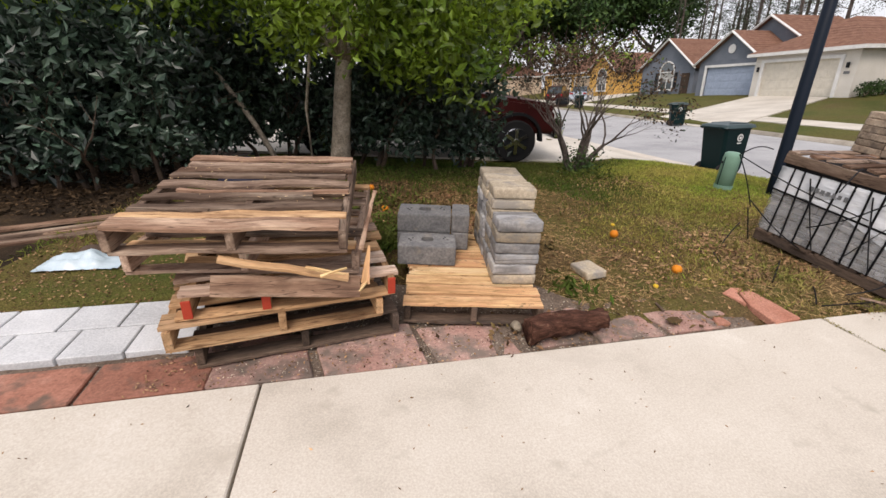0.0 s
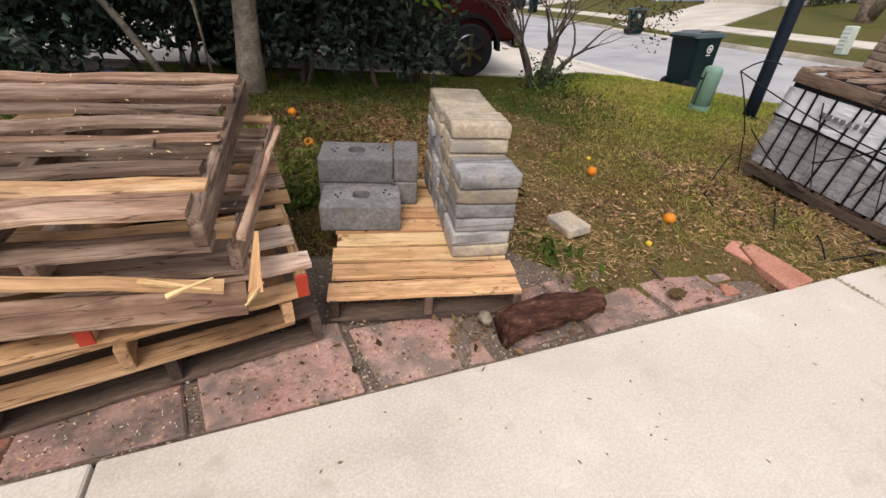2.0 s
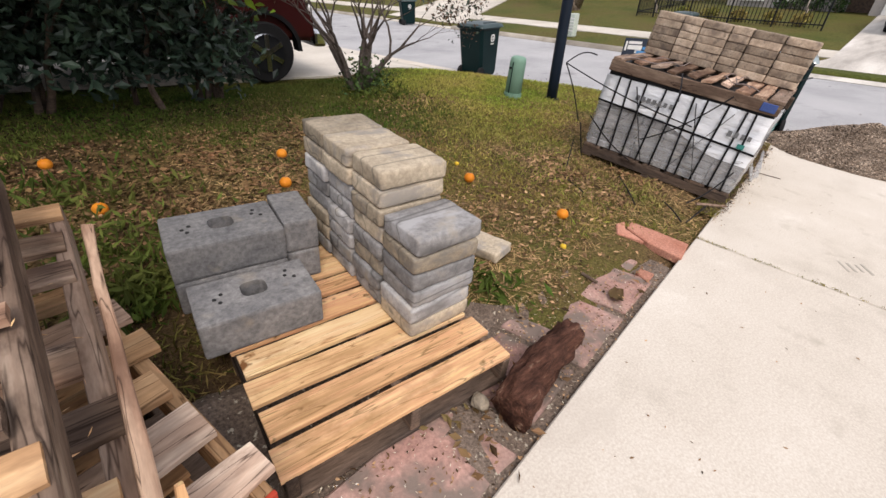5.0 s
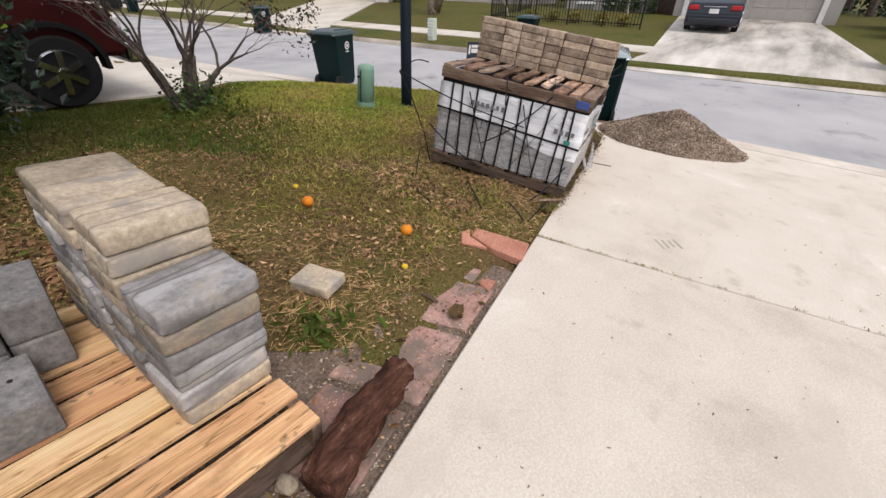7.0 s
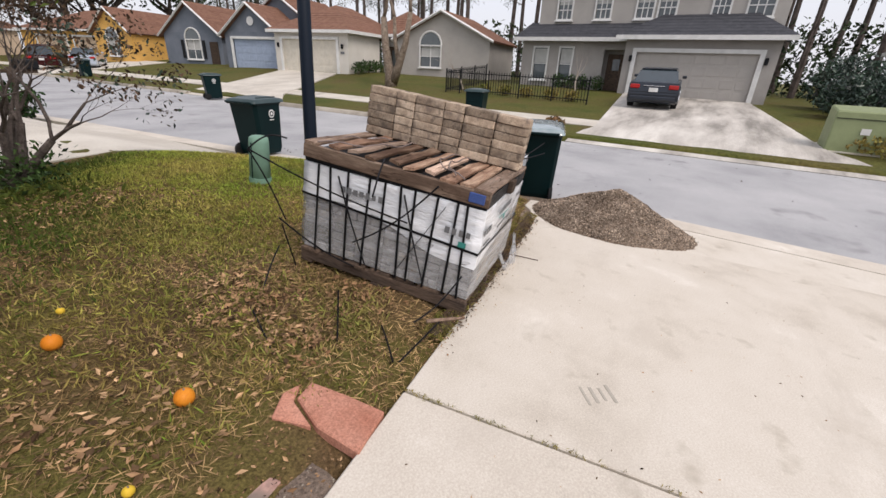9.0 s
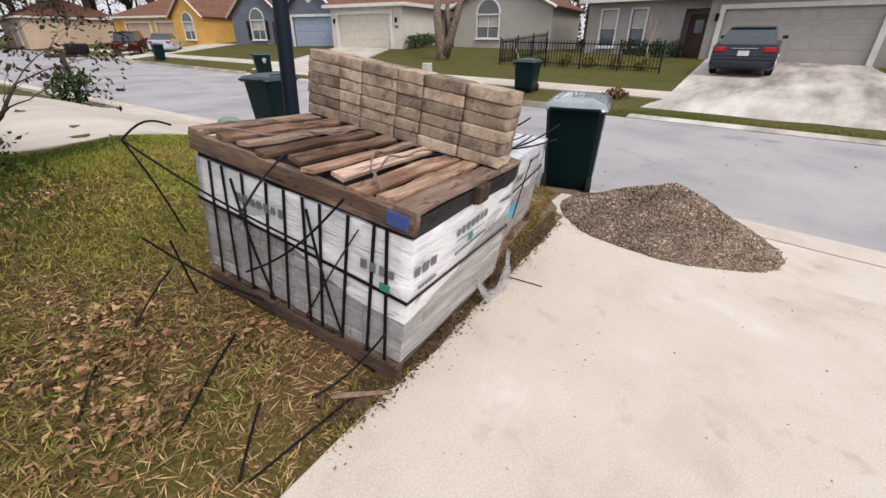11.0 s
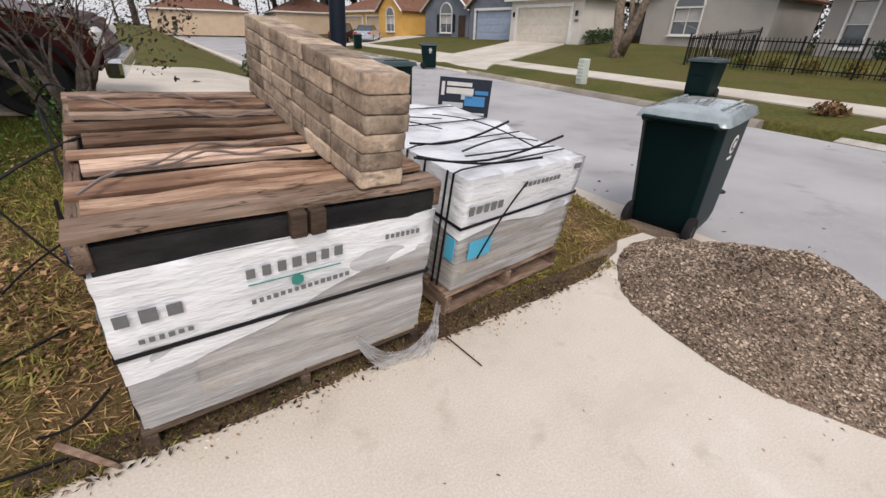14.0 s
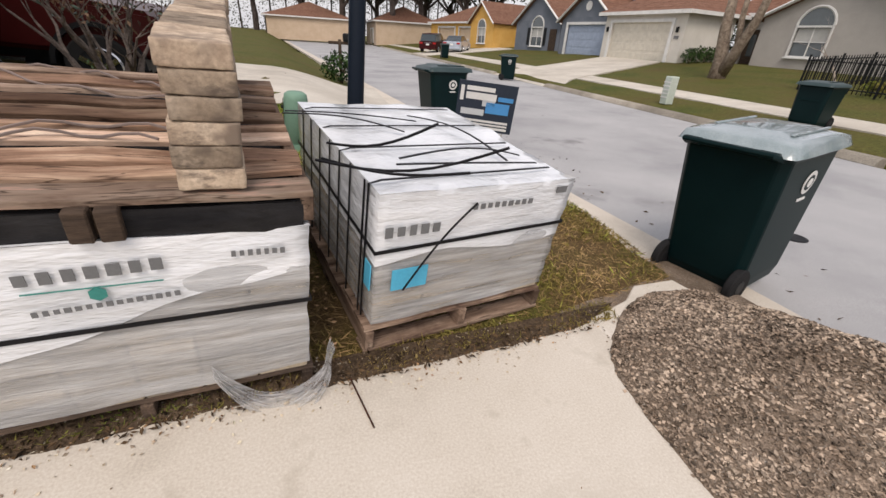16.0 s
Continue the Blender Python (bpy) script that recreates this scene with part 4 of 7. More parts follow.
def stone_cube(parent, sx, sy, z0, layers, lh, nx, ny, material, front=None):
    """Layers of pavers; only the outer ring is built, round a plain core."""
    px, py = sx / nx, sy / ny
    meshes = [mesh(box((px - 0.004, py - 0.004, lh - 0.003), (0, 0, 0), 0.005), "stone", m_) for m_ in (material, front or material)]
    rng = random.Random(int(sx * 1000))
    for k in range(layers):
        for i in range(nx):
            for j in range(ny):
                if 0 < i < nx - 1 and 0 < j < ny - 1 and k < layers - 1:
                    continue
                part("stone", meshes[1 if j == 0 and i > 0 else 0], None, parent, m=pose(-sx / 2 + px * (i + 0.5) + rng.uniform(-0.003, 0.003), -sy / 2 + py * (j + 0.5) + rng.uniform(-0.003, 0.003), z0 + lh * (k + 0.5)))


def bar(parent, m, w, h, material=None, name="printed_bar"):
    return part(name, box((w, 0.003, h), (0, 0, 0)), material or PRINT, parent, m=m)


# first cube: local x along the driveway, y away from it
TILT1 = 3.2
C1 = near(4.46, 3.10, 0.012, 10.5, TILT1)
base = pallet("brown wooden pallet under a wrapped cube of pavers", C1, 1.07, 1.30, [WOOD_DARK], 7, seed=21, rag=0.01, height=0.11)
cube1 = thing("paver_cube", "strapped cube of grey pavers half wrapped in white plastic film", "paver pallet", C1 @ pose(0, 0, 0.113))
SX, SY, TOP = 1.03, 1.27, 0.605
stone_cube(cube1, SX, SY, 0.0, 10, 0.0605, 6, 6, PAVER_GREY, PAVER_TAN)
def film_hem(x, y):
    """The white film hangs lowest at the corner by the lawn and climbs away from it."""
    return 0.22 + 0.23 * smooth(-SX / 2, SX / 2, x) + 0.17 * smooth(-SY / 2, SY / 4, y) * (1 - smooth(-SX / 2, SX / 2, x))


part("white_wrap", wrap("white_wrap", cube1, -SX / 2, SX / 2, -SY / 2, SY / 2, 0.36, TOP, 3, 0.05, 0.010, line=film_hem), FILM, cube1, "white printed plastic film", smooth=True)
part("clear_wrap", wrap("clear_wrap", cube1, -SX / 2, SX / 2, -SY / 2, SY / 2, 0.02, 0.50, 8, 0.03, 0.006, "xXY"), CLEAR, cube1, "clear stretch film", smooth=True)
part("clear_wrap", wrap("clear_wrap", cube1, -SX / 2, SX / 2, -SY / 2, SY / 2, 0.02, 0.50, 8, 0.03, 0.006, "y"), MILKY, cube1, "milky layered stretch film", smooth=True)
def drape(u, v):
    """Torn film that sags from the cube's foot and curls up at its corner."""
    fold = 0.010 * math.sin(24 * v + 6 * u) + 0.007 * math.sin(15 * u + 9 * v)
    wide = (v - 0.35) * (0.05 + 0.085 * math.sin(math.pi * min(1.0, u * 1.08)))
    x = SX / 2 - 0.31 + 0.44 * u - 0.05 * smooth(0.8, 1.0, u) + 0.3 * wide * u
    return (x, -SY / 2 - 0.018 - 0.065 * math.sin(math.pi * u * 0.9) - 0.45 * wide - 0.5 * fold, max(-0.100, 0.09 - 0.69 * u + 0.74 * u * u - 0.75 * wide + fold))


fm = sheet("loose_film", [k / 40 for k in range(41)], [k / 24 for k in range(25)], drape)
fm.materials.append(LOOSE)
fm.shade_smooth()
part("loose_film", fm, None, cube1, "torn film hanging loose")
strap_line(cube1, [(SX / 2 + 0.014, SY / 2, 0.30), (SX / 2 + 0.014, -SY / 2 - 0.014, 0.335), (-SX / 2 - 0.014, -SY / 2 - 0.014, 0.335), (-SX / 2 - 0.014, SY / 2 + 0.014, 0.40), (SX / 2, SY / 2 + 0.014, 0.40)], 0.016, across=(0, 0, 1))
for i, y in enumerate((0.52, 0.40, 0.28, 0.14, 0.02, -0.12, -0.20, -0.33, -0.47, -0.56)):
    lean = (0.0, 0.03, 0.012, -0.01)[i % 4]
    strap_line(cube1, [(-SX / 2 - 0.018, y - lean * 0.3, 0.0), (-SX / 2 - 0.018, y + lean, TOP + 0.016)], 0.015, across=(0, 1, 0))
for (y0, z0), (y1, z1) in (((0.36, 0.58), (0.10, 0.02)), ((-0.12, 0.58), (-0.34, 0.02)), ((-0.40, 0.58), (-0.12, 0.04))):  # slack bands that cross the others
    strap_line(cube1, arc((-SX / 2 - 0.026, y0, z0), (-SX / 2 - 0.030, y1, z1), 0.0, 8, (-0.012, 0, 0)), 0.012, "loose_strap")


def print_line(parent, at, n, step, h, seed, material=None, turn=0.0, rise=0.0):
    """A line of print too broken to read: slim bars of uneven width."""
    rng = random.Random(seed)
    ux, uy = math.cos(radians(turn)), math.sin(radians(turn))
    for k in range(n):
        w = step * rng.choice((0.55, 0.62, 0.68))
        d = k * step
        bar(parent, pose(at[0] + ux * d, at[1] + uy * d, at[2] + rise * d + 0.0, 0, 0, turn), w, h * rng.choice((0.8, 0.8, 0.7)), material)


FY = -SY / 2 - 0.021
print_line(cube1, (-SX / 2 + 0.36, FY, 0.525), 7, 0.047, 0.046, 1, rise=0.05)
bar(cube1, pose(-SX / 2 + 0.50, FY, 0.484), 0.30, 0.003, PRINTGREEN)
bm = bmesh.new()
bmesh.ops.create_cone(bm, cap_ends=True, segments=6, radius1=0.022, radius2=0.022, depth=0.003)
part("printed_mark", bm, PRINTGREEN, cube1, "small sea-green printed mark", m=pose(-SX / 2 + 0.50, FY, 0.462, 90))
print_line(cube1, (-SX / 2 + 0.36, FY, 0.418), 15, 0.0225, 0.020, 2, rise=0.05)
print_line(cube1, (-SX / 2 + 0.03, FY, 0.47), 3, 0.062, 0.056, 3)
print_line(cube1, (-SX / 2 + 0.06, FY, 0.385), 6, 0.024, 0.020, 9)
print_line(cube1, (SX / 2 - 0.20, FY, 0.548), 7, 0.022, 0.024, 4, rise=-0.02)
print_line(cube1, (-SX / 2 - 0.021, 0.32, 0.50), 7, 0.046, 0.050, 5, turn=-90)
print_line(cube1, (-SX / 2 - 0.021, -0.43, 0.44), 4, 0.046, 0.050, 6, turn=-90)
bar(cube1, pose(-SX / 2 - 0.021, -0.54, 0.37, 0, 0, 90), 0.05, 0.035, PRINTGREEN)
T1 = C1 @ pose(0.0, 0.0, 0.113 + TOP + 0.012)
# film round the gap under the top pallet, black to give its shade
part("dark_sheet", wrap("dark_sheet", cube1, -SX / 2 + 0.02, SX / 2 - 0.02, -SY / 2 + 0.01, SY / 2 - 0.02, TOP + 0.004, TOP + 0.075, 12, 0.02, 0.014, "xXyt"), stuff_mat("gap_shade_black", [(0.3, (0.010, 0.010, 0.012)), (0.7, (0.028, 0.027, 0.028))], big=4, fine=12, stretch=(1, 1, 3), rough=0.5, bump=0.8, dist=0.012, grain=0.3), cube1, "crumpled film, blackened for the shaded gap under the pallet")
top = pallet("brown weathered pallet laid across a wrapped cube of pavers", T1 @ pose(0.0, 0.0, 0.004, 0.9, 0, 0.4), 1.09, 1.31, [WOOD_BROWN, WOOD_BROWN, WOOD_OLD], 9, seed=23, rag=0.05, height=0.125, stringer=WOOD_OLD, under=0,
             layout=((0.0, 0.112, WOOD_PALE, 0.0, 1.0, 1, 0), (0.120, 0.098, WOOD_BROWN, 0.01, 0.98, -1, 0.4), (0.226, 0.105, WOOD_BROWN, -0.005, 1.0, 2, -0.4), (0.385, 0.078, WOOD_PALE, 0.012, 0.97, 11, 0.5), (0.500, 0.078, WOOD_BROWN, 0.0, 0.99, -9, -0.6),
                     (0.625, 0.085, WOOD_BROWN, 0.02, 0.97, 10, 0.3), (0.770, 0.078, WOOD_BROWN, -0.01, 1.0, 6, -0.3), (0.905, 0.085, WOOD_PALE, 0.01, 0.98, -8, 0.6), (1.045, 0.080, WOOD_BROWN, 0.0, 0.99, 8, -0.4), (1.19, 0.105, WOOD_OLD, 0.0, 1.0, 2, 0.2)))
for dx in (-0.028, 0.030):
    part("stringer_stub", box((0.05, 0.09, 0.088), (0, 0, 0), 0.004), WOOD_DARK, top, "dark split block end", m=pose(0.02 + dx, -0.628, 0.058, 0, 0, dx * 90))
part("painted_corner", box((0.042, 0.10, 0.06), (0, 0, 0), 0.004), BLUEPAINT, top, "blue painted corner", m=pose(-0.5235, -0.57, 0.065))
# the brick wall on top
RUNS = (0.238, 0.238, 0.158, 0.238, 0.158, 0.238)  # the bricks stand in columns of long and short ones
BRK = {ln: [tumbled((0.160, ln - 0.003, 0.0585), PAVER_BROWN, 20.5 + k + 9 * ln, 0.0035) for k in range(3)] for ln in set(RUNS)}
rng0 = random.Random(8)
W1 = T1 @ pose(0.292, 0.0, 0.1335, 0.9, 0, 0.8)
for r in range(6):
    y = -0.640
    for ln in RUNS:
        solid("brick", BRK[ln][rng0.randrange(3)], None, "stained tan brick dry-stacked on a pallet", "brick",
              W1 @ pose(rng0.uniform(-0.006, 0.006) + 0.01 * math.sin(3.2 * y), y + ln / 2, 0.0600 * r + 0.0295, 0, 0, rng0.uniform(-1.2, 1.2) + rng0.choice((0, 180))), "bricks stacked on the pallet")
        y += ln + 0.003

BAND = plain("grey_brown_band", (0.24, 0.19, 0.17), 0.5)
for u0, u1, sw in (((-0.50, -0.47), (0.16, -0.20), 0.16), ((-0.46, -0.40), (0.14, -0.30), 0.10), ((-0.52, 0.55), (0.20, 0.18), -0.10), ((-0.40, 0.60), (0.10, 0.35), 0.06)):
    pts = [T1 @ Vector((u0[0] + (u1[0] - u0[0]) * k / 12, u0[1] + (u1[1] - u0[1]) * k / 12 + sw * math.sin(math.pi * k / 12), 0.143 + 0.012 * math.sin(k * 1.3))) for k in range(13)]
    solid("slack_band", tube(bmesh.new(), pts, 0.005, 5), BAND, "grey-brown plastic band lying slack on the pallet boards", "strap", group="slack bands")

# second cube
C2 = near(5.62, 3.41, 0.028, 15.5, 3.0)
pallet("brown wooden pallet under a wrapped cube by the street", C2, 0.99, 1.22, [WOOD_OLD], 7, seed=31, rag=0.01, height=0.135)
cube2 = thing("paver_cube", "cube of pavers wrapped in white film with loose straps on top", "paver pallet", C2 @ pose(0, 0, 0.138))
S2X, S2Y, TOP2 = 0.92, 1.16, 0.60
stone_cube(cube2, S2X, S2Y, 0.0, 8, 0.075, 4, 5, PAVER_TAN)
part("white_wrap", wrap("white_wrap", cube2, -S2X / 2, S2X / 2, -S2Y / 2, S2Y / 2, 0.33, TOP2, 31, 0.05, 0.012), FILM, cube2, "white plastic film", smooth=True)
part("clear_wrap", wrap("clear_wrap", cube2, -S2X / 2, S2X / 2, -S2Y / 2, S2Y / 2, 0.02, 0.37, 38, 0.03, 0.007, "xXyY"), LOOSE, cube2, "clear stretch film", smooth=True)
strap_line(cube2, [(S2X / 2 + 0.018, S2Y / 2, 0.40), (S2X / 2 + 0.018, -S2Y / 2 - 0.018, 0.395), (-S2X / 2 - 0.018, -S2Y / 2 - 0.018, 0.375), (-S2X / 2 - 0.018, S2Y / 2 + 0.014, 0.40)], 0.016, across=(0, 0, 1))
for i, y in enumerate((-0.50, -0.46, -0.30, -0.16, -0.02, 0.14, 0.30, 0.46)):
    over = [(-S2X / 2 + 0.03, y, TOP2 + 0.026), (S2X / 2 - 0.05, y + 0.02, TOP2 + 0.026)] if i in (0, 3, 5, 7) else []
    strap_line(cube2, [(-S2X / 2 - 0.02, y, 0.0), (-S2X / 2 - 0.02, y, TOP2 + 0.015)] + over, 0.011, across=(0, 1, 0))
for a, b, s in (((-0.30, -0.36), (0.34, -0.34), 0.05), ((-0.34, -0.42), (0.36, -0.44), -0.04), ((-0.60, 0.30), (0.05, 0.20), -0.03), ((-0.62, 0.26), (-0.10, 0.02), 0.02), ((0.02, 0.25), (0.22, -0.40), 0.06)):
    strap_line(cube2, arc((a[0], a[1], TOP2 + 0.05), (b[0], b[1], TOP2 + 0.035), -0.02, 8, (s, s, 0)), 0.012, "loose_strap")
part("blue_tag", box((0.16, 0.004, 0.10), (0, 0, 0)), BLUETAG, cube2, "sky blue paper tag", m=pose(-S2X / 2 + 0.14, -S2Y / 2 - 0.022, 0.235))
part("blue_tag", box((0.004, 0.06, 0.12), (0, 0, 0)), BLUETAG, cube2, "sky blue paper tag", m=pose(-S2X / 2 - 0.022, -S2Y / 2 + 0.03, 0.25))
print_line(cube2, (-S2X / 2 + 0.03, -S2Y / 2 - 0.024, 0.46), 5, 0.050, 0.055, 7)
print_line(cube2, (-S2X / 2 + 0.40, -S2Y / 2 - 0.024, 0.53), 9, 0.036, 0.030, 8)
bar(cube2, pose(S2X / 2 - 0.06, -S2Y / 2 - 0.023, 0.57), 0.06, 0.03)
strap_line(cube2, arc((-S2X / 2 + 0.40, -S2Y / 2 - 0.03, 0.55), (-S2X / 2 + 0.10, -S2Y / 2 - 0.05, 0.20), -0.03, 8), 0.008, "loose_strap")
# dark bands lying in the grass and poking out of the pile
for a, b, sg in (((3.035, 2.91, 0.006), (3.24, 3.40, 0.014), -0.008), ((3.317, 2.746, 0.008), (3.707, 3.132, 0.02), -0.01), ((3.372, 2.407, 0.008), (3.578, 2.656, 0.02), -0.01), ((3.392, 2.382, 0.01), (3.842, 2.424, 0.02), 0.0),
                 ((3.37, 3.456, 0.01), (3.64, 3.63, 0.20), -0.02), ((3.63, 3.90, 0.81), (3.965, 2.81, 0.52), 0.03), ((3.80, 3.72, 0.90), (3.63, 3.90, 0.81), -0.05), ((3.63, 3.90, 0.81), (3.77, 3.72, 0.34), -0.03), ((3.51, 3.45, 0.48), (3.885, 3.17, 0.12), 0.03),
                 ((3.66, 3.62, 0.36), (3.71, 3.55, 0.06), 0.0), ((4.00, 3.05, 0.875), (3.70, 2.88, 0.72), -0.02), ((3.98, 2.62, 0.80), (3.79, 3.10, 0.35), 0.05),
                 ((4.01, 2.40, 0.28), (3.74, 2.54, 0.015), 0.04), ((5.12, 2.80, 0.82), (5.75, 2.62, 0.95), 0.06), ((5.14, 2.82, 0.82), (5.60, 2.55, 0.88), 0.03), ((5.16, 2.95, 0.84), (5.52, 2.72, 0.99), 0.04)):
    solid("loose_strap", tube(bmesh.new(), arc(a, b, sg, 8), 0.0055, 5), STRAP, "dark plastic band sticking out into the grass", "strap", NEAR, "loose straps")
solid("stick", tube(bmesh.new(), arc((3.80, 2.49, 0.015), (3.99, 2.33, 0.02), 0.0, 5), [0.012, 0.013, 0.012, 0.011, 0.010, 0.008], 6), WOOD_OLD, "pale broken stick at the lawn edge", "stick", NEAR)
solid("stick", tube(bmesh.new(), arc((2.16, 2.41, 0.005), (2.16, 2.31, 0.005), 0.0, 4), 0.009, 6), WOOD_DARK, "short dark twig on a stepping stone", "stick", NEAR)
for k in range(4):
    solid("tyre_print", box((0.014 + 0.004 * (k % 2), 0.13 - 0.02 * (k % 3), 0.0015)), plain("grey_smudge", (0.43, 0.395, 0.34), 0.9) if k == 0 else bpy.data.materials["grey_smudge"], "faint grey tread print on the concrete", "stain",
          near(3.80 + 0.035 * k, 1.52 - 0.035 * k, 0.0012, -52), "tread prints", "structure")
solid("valve_cover", tube(bmesh.new(), [(0, 0, -0.03), (0, 0, 0.006), (0, 0, 0.010)], [0.12, 0.12, 0.10], 18), BLACK, "dark round valve cover set in the asphalt", "cover", pose(9.35, 3.85, ROAD))
solid("steel_pin", tube(bmesh.new(), arc((5.24, 2.56, 0.008), (5.31, 2.32, 0.005), 0.0, 4), 0.0035, 6), RUST, "thin rusty rod lying on the concrete", "rod", NEAR)

# the heap of gravel
PILE = Vector((7.22, 2.07))


def heap(x, y):
    dx, dy = x - PILE.x, y - PILE.y
    c, s = math.cos(radians(-16)), math.sin(radians(-16))
    a, b = dx * c - dy * s, dx * s + dy * c
    th = math.atan2(b / 0.97, a / 0.83)
    r = math.hypot(a / 0.83, b / 0.97) / (1 + 0.10 * noise.noise((math.cos(th) * 1.4, math.sin(th) * 1.4, 4)))
    h = 0.43 * max(0.0, 1 - r) ** 1.02 if r < 1 else -0.08 * (r - 1) - 0.01
    return h + (0.02 * noise.noise((x * 3, y * 3, 1)) + 0.010 * noise.noise((x * 12, y * 12, 1))) * (1 if r < 1.0 else 0)


pm = sheet("gravel_heap", np.arange(5.9, 8.4, 0.035), np.arange(0.5, 3.5, 0.035), lambda x, y: (float(x), float(y), heap(float(x), float(y)) - 0.1 * smooth(7.75, 8.0, x + 0.11 * (y - 3))))
pm.materials.append(GRAVEL)
pm.shade_smooth()
solid("gravel_mound", pm, GRAVEL, "heap of grey-brown gravel and sand spilling on concrete", "gravel", NEAR)
rg = np.random.default_rng(3)
pts = []
while len(pts) < 24000:
    x, y = rg.uniform(6.0, 8.2), rg.uniform(0.6, 3.4)
    h = heap(x, y)
    if h > 0.004 or (h > -0.012 and rg.random() < 0.03 and y < edge_y(x)):
        pts.append((x, y, max(h, 0.0) + 0.003))
scatter("pebbles", pts, 0.019, PEBBLE, rg, flat=True, ratio=0.8, label="loose pebbles over the gravel heap", category="gravel", kind="stuff", m=NEAR)


# ---- bins, post, box, sign ----
def wheelie_bin(label, m, h=1.08, number=True, lid_mat=BINLID_DULL):
    """A wheeled refuse cart: its front faces +x."""
    b = thing("wheeled_bin", label, "bin", m, "wheeled bins")
    bm = bmesh.new()
    zs = [(0.05, 0.27, 0.262), (0.14, 0.30, 0.278), (0.90 * h, 0.345, 0.315), (0.91 * h, 0.365, 0.33), (0.935 * h, 0.365, 0.33)]
    rings = []
    for z, dx, dy in zs:
        cx = 0.04 if z < 0.2 else 0.0
        c = 0.05
        rings.append([bm.verts.new((cx + x, y, z)) for x, y in ((-dx + c, -dy), (dx - c, -dy), (dx, -dy + c), (dx, dy - c), (dx - c, dy), (-dx + c, dy), (-dx, dy - c), (-dx, -dy + c))])
    for a, r in zip(rings, rings[1:]):
        for k in range(8):
            bm.faces.new((a[k], a[(k + 1) % 8], r[(k + 1) % 8], r[k]))
    bm.faces.new(rings[0][::-1])
    bm.faces.new(rings[-1])
    bmesh.ops.bevel(bm, geom=[e for e in bm.edges], offset=0.008, segments=1, affect="EDGES")
    part("body", bm, BIN, b, "dark green plastic body")
    nu, nv = 12, 10  # a slightly domed lid with a turned-down rim
    bm = bmesh.new()
    grid = []
    for i in range(nu + 1):
        row = []
        for k in range(nv + 1):
            u, v = (math.copysign(abs(q) ** 0.5, q) for q in (2 * i / nu - 1, 2 * k / nv - 1))
            c = 1 - 0.04 * (abs(u) ** 6) * (abs(v) ** 6)
            z = 0.945 * h + 0.030 + 0.040 * (1 - u ** 4) * (1 - v ** 4) + (0.010 if abs(v) < 0.55 and -0.6 < u < 0.75 else 0.0)
            if i in (0, nu) or k in (0, nv):
                z = 0.925 * h
            row.append(bm.verts.new((0.02 + 0.415 * u * c, 0.355 * v * c, z)))
        grid.append(row)
    for a, r in zip(grid, grid[1:]):
        for k in range(nv):
            bm.faces.new((a[k], r[k], r[k + 1], a[k + 1]))
    lid = part("lid", bm, lid_mat, b, "domed plastic lid", smooth=True)
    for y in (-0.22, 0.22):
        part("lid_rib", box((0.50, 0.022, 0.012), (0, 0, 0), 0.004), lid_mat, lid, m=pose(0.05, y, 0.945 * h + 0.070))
        part("hinge", tube(bmesh.new(), [(-0.40, y - 0.05, 0.93 * h), (-0.40, y + 0.05, 0.93 * h)], 0.022, 8), BIN, lid)
    part("handle", tube(bmesh.new(), [(-0.36, -0.28, 0.91 * h), (-0.44, -0.26, 0.94 * h), (-0.44, 0.26, 0.94 * h), (-0.36, 0.28, 0.91 * h)], 0.017, 8), BIN, b)
    part("axle", tube(bmesh.new(), [(-0.24, -0.28, 0.115), (-0.24, 0.28, 0.115)], 0.012, 8), BLACK, b)
    for y in (-0.262, 0.262):
        bm = bmesh.new()
        bmesh.ops.create_cone(bm, cap_ends=True, segments=20, radius1=0.125, radius2=0.125, depth=0.055)
        w = part("wheel", chamfer(bm, 0.01), TYRE, b, m=pose(-0.25, y, 0.126, 90))
        bm = bmesh.new()
        bmesh.ops.create_cone(bm, cap_ends=True, segments=14, radius1=0.06, radius2=0.05, depth=0.062)
        part("hub", bm, BLACK, w)
    part("grab_bar", tube(bmesh.new(), [(0.31, -0.2, 0.55), (0.34, -0.18, 0.56), (0.34, 0.18, 0.56), (0.31, 0.2, 0.55)], 0.014, 7), BIN, b)
    if number:
        bm = bmesh.new()
        bmesh.ops.create_cone(bm, cap_ends=True, segments=20, radius1=0.075, radius2=0.075, depth=0.003)
        s = part("seal", bm, WHITE, b, "round white printed seal", m=pose(0.06, -0.312, 0.80, 94))
        bm = bmesh.new()
        bmesh.ops.create_cone(bm, cap_ends=True, segments=20, radius1=0.05, radius2=0.05, depth=0.003)
        part("seal_ring", bm, BIN, s, m=pose(0, 0, 0.0022))
        bm = bmesh.new()
        bmesh.ops.create_cone(bm, cap_ends=True, segments=12, radius1=0.03, radius2=0.03, depth=0.003)
        part("seal_core", bm, WHITE, s, m=pose(0, 0, 0.0044))
        part("seal_text", box((0.11, 0.003, 0.018)), WHITE, b, m=pose(0.06, -0.306, 0.69, -4))
    return b


